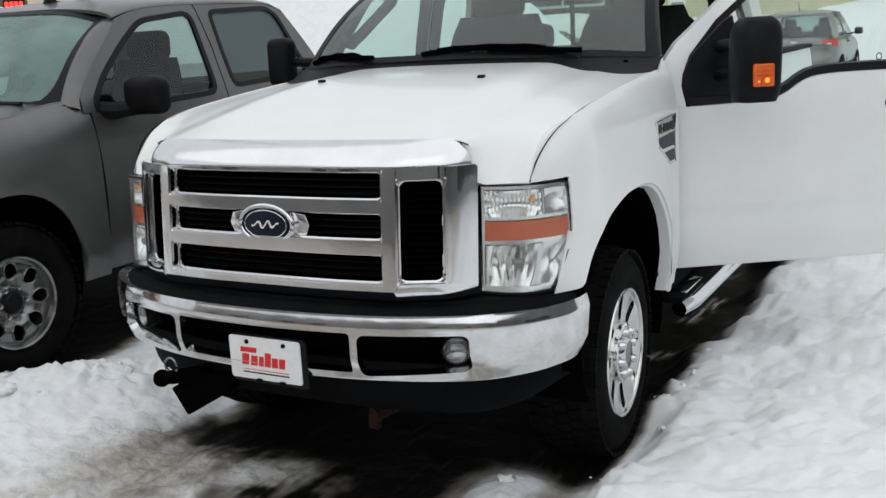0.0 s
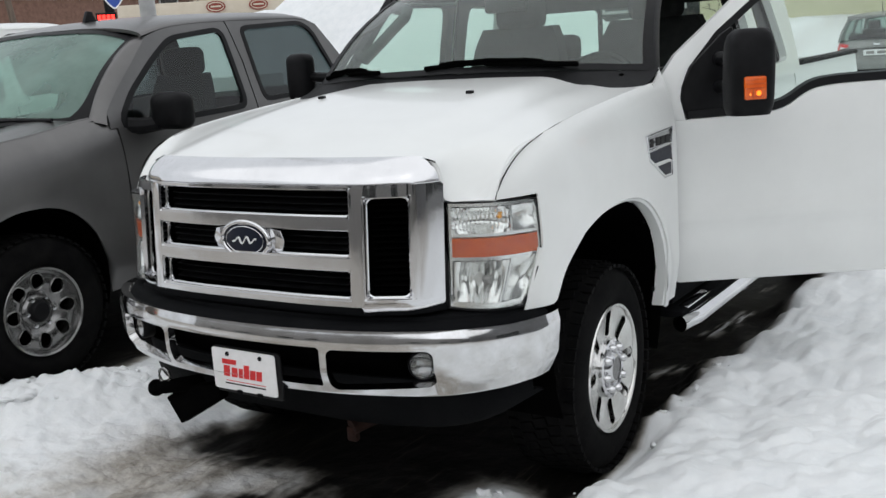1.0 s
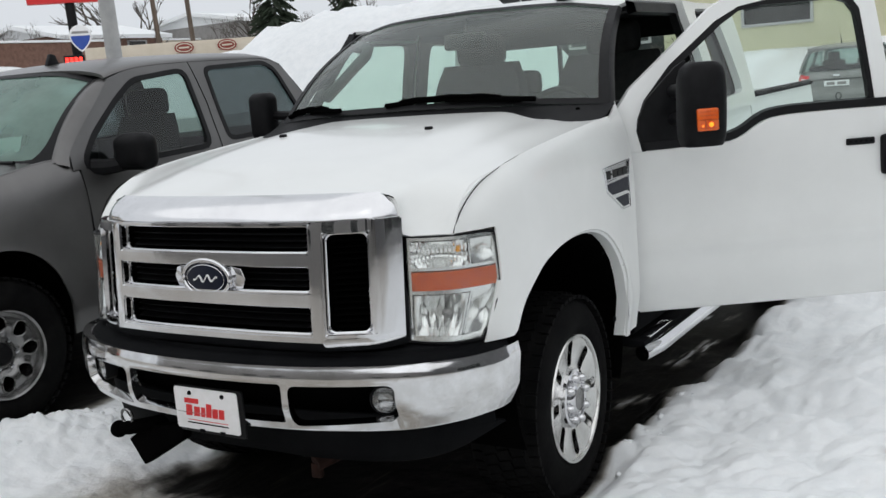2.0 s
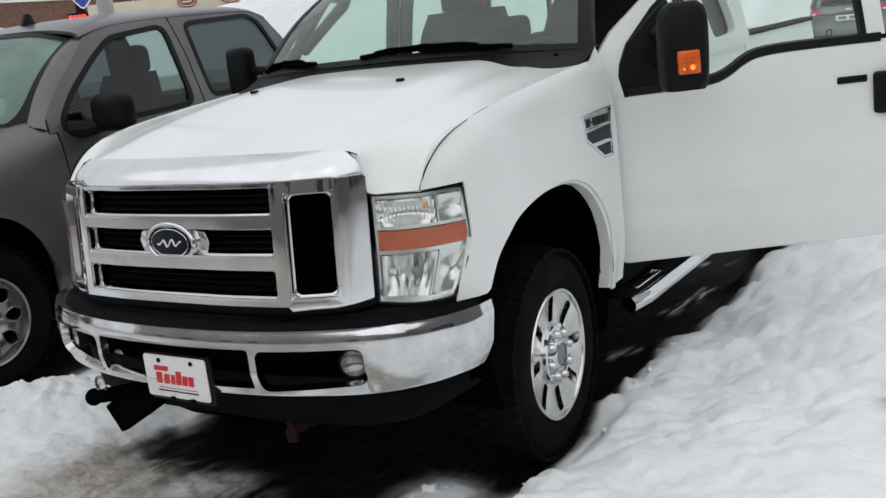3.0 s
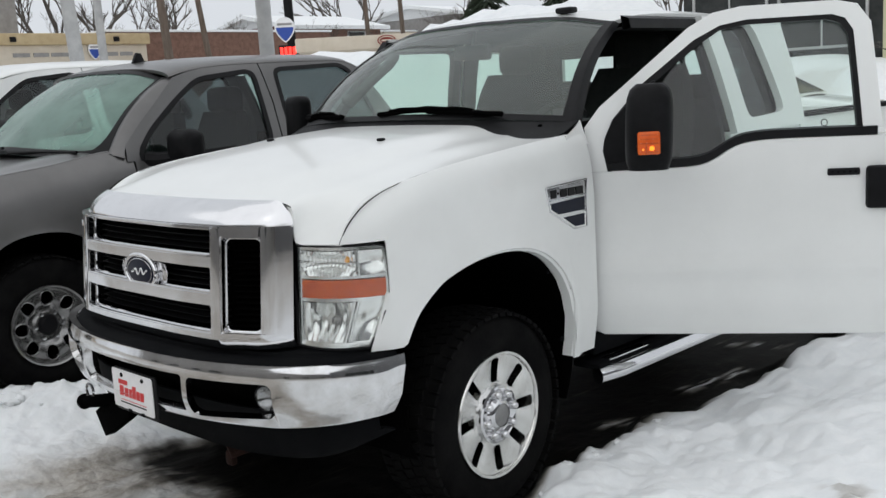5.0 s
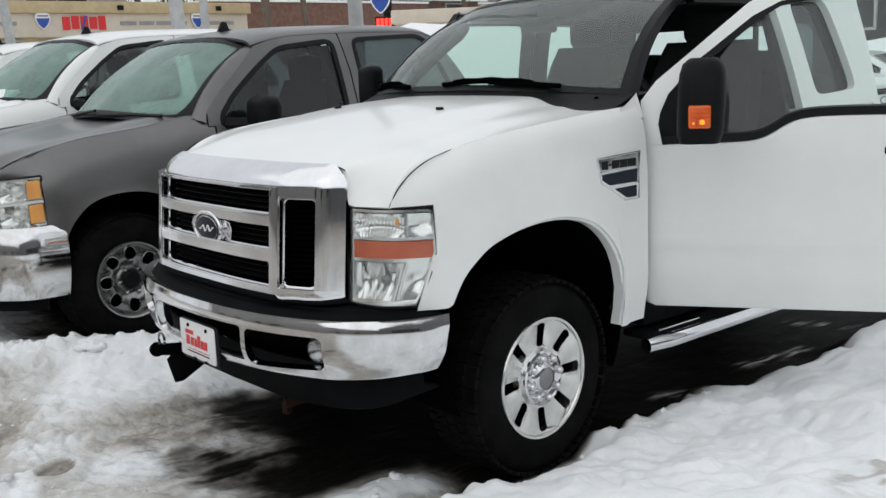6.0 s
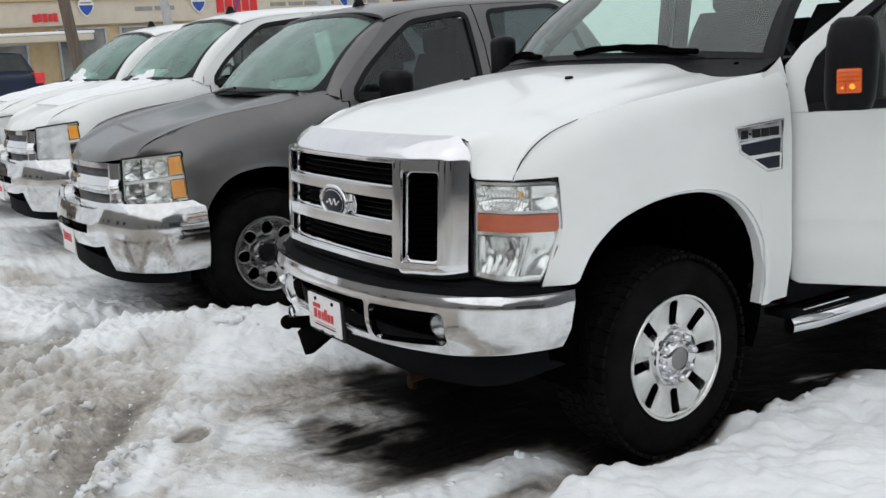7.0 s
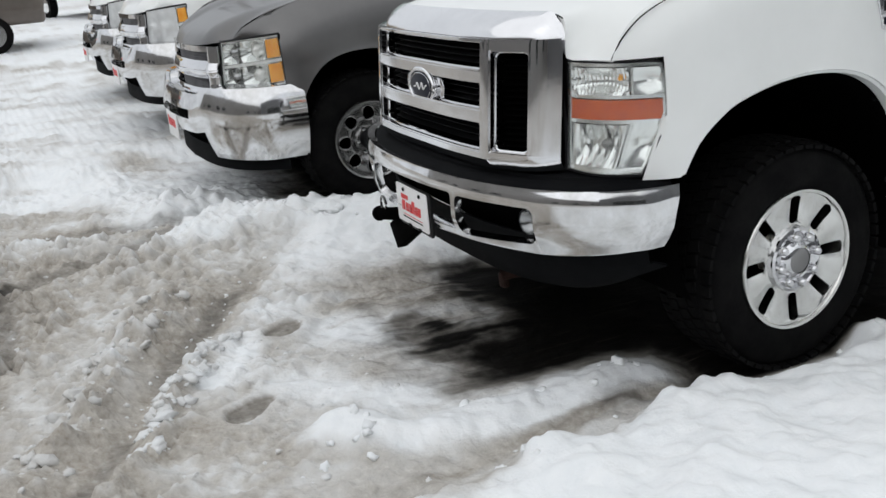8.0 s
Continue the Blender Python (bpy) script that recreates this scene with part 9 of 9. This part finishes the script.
def crossover(label, paint, x, y, z):
    """Compact sport utility seen from behind, tail at y = 0, nose along +y, with a glazed hollow cabin."""
    t = thing("crossover_car", label, "car", "cars parked beyond")

    def rim(a, zz, out=0.0):
        hw = curve1([(0.25, 0.82), (0.4, 0.88), (0.7, 0.915), (0.95, 0.9), (1.08, 0.84)], zz) + out
        y0 = curve1([(0.25, 0.08), (0.42, 0.0), (0.64, 0.0), (0.7, 0.06), (0.95, 0.09), (1.08, 0.17)], zz) - out
        y1 = curve1([(0.25, 4.3), (0.45, 4.42), (0.7, 4.4), (0.85, 4.25), (0.98, 3.7), (1.08, 3.15)], zz) + out
        c, q = math.cos(a), math.sin(a)
        return Vector((hw * math.copysign(abs(c) ** 0.36, c), (y0 + y1) / 2 + (y1 - y0) / 2 * math.copysign(abs(q) ** 0.3, q), zz))

    bm = bmesh.new()
    turn = [2 * math.pi * k / 72 for k in range(72)]
    vs = quads(bm, [[rim(a, zz) for a in turn] for zz in (0.25, 0.34, 0.42, 0.55, 0.64, 0.67, 0.7, 0.8, 0.9, 0.97, 1.03, 1.08)], close_v=True)
    bm.faces.new(vs[0][::-1])
    bm.faces.new(vs[-1])
    part("body", bm, paint, t, angle=45)
    bm = bmesh.new()
    quads(bm, [[rim(a, zz, 0.012) for a in turn] for zz in (0.25, 0.36, 0.47)], close_v=True)
    part("lower_cladding", bm, VALANCE, t, "dark plastic cladding")
    bm = sheet([[(u * (0.66 - 0.02 * abs(yy - 1.2)), yy, curve1([(0.36, 1.585), (0.6, 1.63), (1.2, 1.67), (1.9, 1.64), (2.3, 1.58)], yy) - 0.05 * abs(u) ** 3) for u in spread(-1, 1, 11)] for yy in spread(0.36, 2.3, 10)], 0.05)
    part("roof", bm, paint, t, angle=50)

    def pillar(a, b, c, d, s):
        rows = [[Vector(p).lerp(Vector(q), k) for p, q in ((a, b), (c, d))] for k in spread(0, 1, 5)]
        rows = [[Vector((s * (p.x + 0.03 * math.sin(math.pi * i / 4)), p.y, p.z)) for p in r] for i, r in enumerate(rows)]
        part("pillar", shell(rows, (-s * 0.05, 0, 0)), paint, t)

    for s in (-1, 1):
        pillar((0.82, 0.2, 1.05), (0.64, 0.44, 1.57), (0.85, 0.72, 1.06), (0.65, 0.82, 1.6), s)
        pillar((0.85, 1.6, 1.06), (0.665, 1.55, 1.62), (0.85, 1.7, 1.06), (0.665, 1.64, 1.62), s)
        pillar((0.83, 2.98, 1.05), (0.63, 2.18, 1.57), (0.82, 3.12, 1.05), (0.62, 2.3, 1.56), s)
        for y0, y1, y2, y3 in ((0.72, 1.6, 0.82, 1.55), (1.7, 2.98, 1.64, 2.18)):
            rows = [[(s * (lerp(0.845, 0.66, k) + 0.02 * math.sin(math.pi * k)), lerp(lerp(y0, y1, u), lerp(y2, y3, u), k), lerp(1.06, 1.6, k)) for u in (0, 0.5, 1)] for k in spread(0, 1, 5)]
            part("side_window", sheet(rows), CAR_GLASS, t)
        angles = [(-0.5 * math.pi + s * q) for q in spread(0.3, 1.05, 12)]
        rows = [[rim(a, lerp(lerp(0.95, 0.86, i / 11), lerp(1.0, 1.06, i / 11), k), 0.014) for k in (0, 0.5, 1)] for i, a in enumerate(angles)]
        lamp = part("tail_lamp", sheet(rows, 0.012), RED_LENS, t, "red wraparound tail lamp")
        rows = [[rim(a, zz, 0.022) for zz in (0.92, 0.95)] for a in [(-0.5 * math.pi + s * q) for q in spread(0.42, 0.62, 5)]]
        part("reversing_lens", sheet(rows), PLATE, lamp, "small clear reversing lens")
        bm = bmesh.new()
        box(bm, (min(s * 0.92, s * 1.1), 2.72, 1.06), (max(s * 0.92, s * 1.1), 2.86, 1.22), 0.04, seg=3)
        tube(bm, [(s * 0.84, 2.8, 1.08), (s * 0.98, 2.8, 1.11)], 0.025, 6)
        part("door_mirror", bm, TRIM, t, "dark door mirror")
        for wy in (0.85, 3.5):
            bm = bmesh.new()
            lathe(bm, [(-0.1, 0.2), (-0.1, 0.32), (-0.08, 0.34), (0.08, 0.34), (0.1, 0.32), (0.105, 0.2)], 28, Matrix.Translation((s * 0.83, wy, 0.34)))
            tyre = part("tyre", bm, RUBBER, t)
            bm = bmesh.new()
            lathe(bm, [(0.09, 0.22), (0.1, 0.1), (0.09, 0.0)], 20, Matrix.Translation((s * 0.83, wy, 0.34)) @ Matrix.Rotation(0 if s > 0 else math.pi, 4, "Z"))
            part("rim", bm, STEEL, tyre)
    back = [[(u * lerp(0.8, 0.63, k), lerp(0.19, 0.42, k) - 0.05 * (1 - u * u), lerp(1.08, 1.56, k)) for u in spread(-1, 1, 7)] for k in spread(0, 1, 5)]
    part("rear_window", sheet(back), CAR_GLASS, t, "smoked rear window")
    part("windscreen", sheet([[(u * lerp(0.82, 0.62, k), lerp(3.1, 2.28, k) + 0.06 * (1 - u * u), lerp(1.06, 1.57, k)) for u in spread(-1, 1, 7)] for k in spread(0, 1, 5)]), CAR_GLASS, t)
    bm = bmesh.new()
    box(bm, (-0.64, 0.26, 1.555), (0.64, 0.5, 1.6), 0.018, seg=3)
    part("spoiler", bm, paint, t)
    bm = bmesh.new()
    tube(bm, [(0.02, 0.1, 1.1), (-0.12, 0.13, 1.16), (-0.4, 0.17, 1.2)], 0.012, 6)
    part("rear_wiper", bm, TRIM, t)
    for sx in (-0.38, 0.38):
        bm = bmesh.new()
        box(bm, (sx - 0.25, 1.75, 1.05), (sx + 0.25, 1.9, 1.3), 0.05, seg=3)
        box(bm, (sx - 0.13, 1.78, 1.28), (sx + 0.13, 1.88, 1.48), 0.04, seg=3)
        part("seat_back", bm, FABRIC, t)
    bm = bmesh.new()
    box(bm, (-0.72, 0.75, 1.05), (0.72, 0.9, 1.2), 0.05, seg=3)
    part("rear_seat", bm, FABRIC, t)
    bm = bmesh.new()
    tube(bm, [(0.0, 0.72, 1.63), (0.0, 0.6, 1.86)], [0.012, 0.005], 6)
    part("aerial", bm, TRIM, t, "short roof aerial")
    plate = part("number_plate", bmesh_box((-0.26, 0.045, 0.76), (0.26, 0.075, 0.88), 0.006), PLATE, t)
    for x0, x1 in ((-0.2, -0.04), (0.02, 0.2)):
        part("plate_bar", bmesh_box((x0, 0.04, 0.79), (x1, 0.046, 0.85)), SIDING, plate, "grey bar of unreadable characters")
    part("emblem", bmesh_box((-0.07, 0.055, 0.965), (0.07, 0.09, 1.015), 0.015), CHROME, t)
    part("hatch_seam", bmesh_box((-0.7, 0.05, 0.905), (0.7, 0.09, 0.913)), TRIM, t)
    for s in (-1, 1):
        part("door_seam", bmesh_box((s * 0.905 - 0.006, 1.62, 0.5), (s * 0.905 + 0.006, 1.635, 1.0)), TRIM, t)
        part("door_handle", bmesh_box((s * 0.915 - 0.02, 1.75, 0.92), (s * 0.915 + 0.02, 1.95, 0.95), 0.01), TRIM, t)
    t.matrix_basis = pose(x, y, z)
    return t


crossover("brown-grey crossover car parked tail out before a snow bank", SILVER, -1.77, 19.75, 0.06)
small_car("white sedan with red tail lamps parked in snow", WHITE, -5.6, 18.0, 0.2, 95, "sedan")
small_car("dark navy sport utility with red tail lamps and bright window trim", NAVY, -25.8, 0.34, 0.36, -70, "suv")
small_car("dark sport utility with bright window trim", NAVY, -27.2, 4.7, 0.35, -58, "suv")
small_car("brown grey sport utility parked across the lot", BROWN, -15.9, -2.1, 0.31, 180, "suv")
# out of view; its wall and windows are added to shape chrome reflections
building("unseen_reflected_building", "unseen plain building added for dark reflections in the chrome", -24, -18, 26, -30, 0.0, 5.2, SIDING, wins=[("n", u, u + 1.6, 1.0, 2.2) for u in (-20, -16, -11, -8, 3, 8, 13, 17)])
# out of view; added to dim the skylight on door and fender
building("unseen_sky_blocker", "unseen plain building added to block skylight from the side", 14, -14.9, 30, 12, 0.0, 6.5, DARK_SIDING, wins=[("w", -8, 0, 0.5, 3.2)])
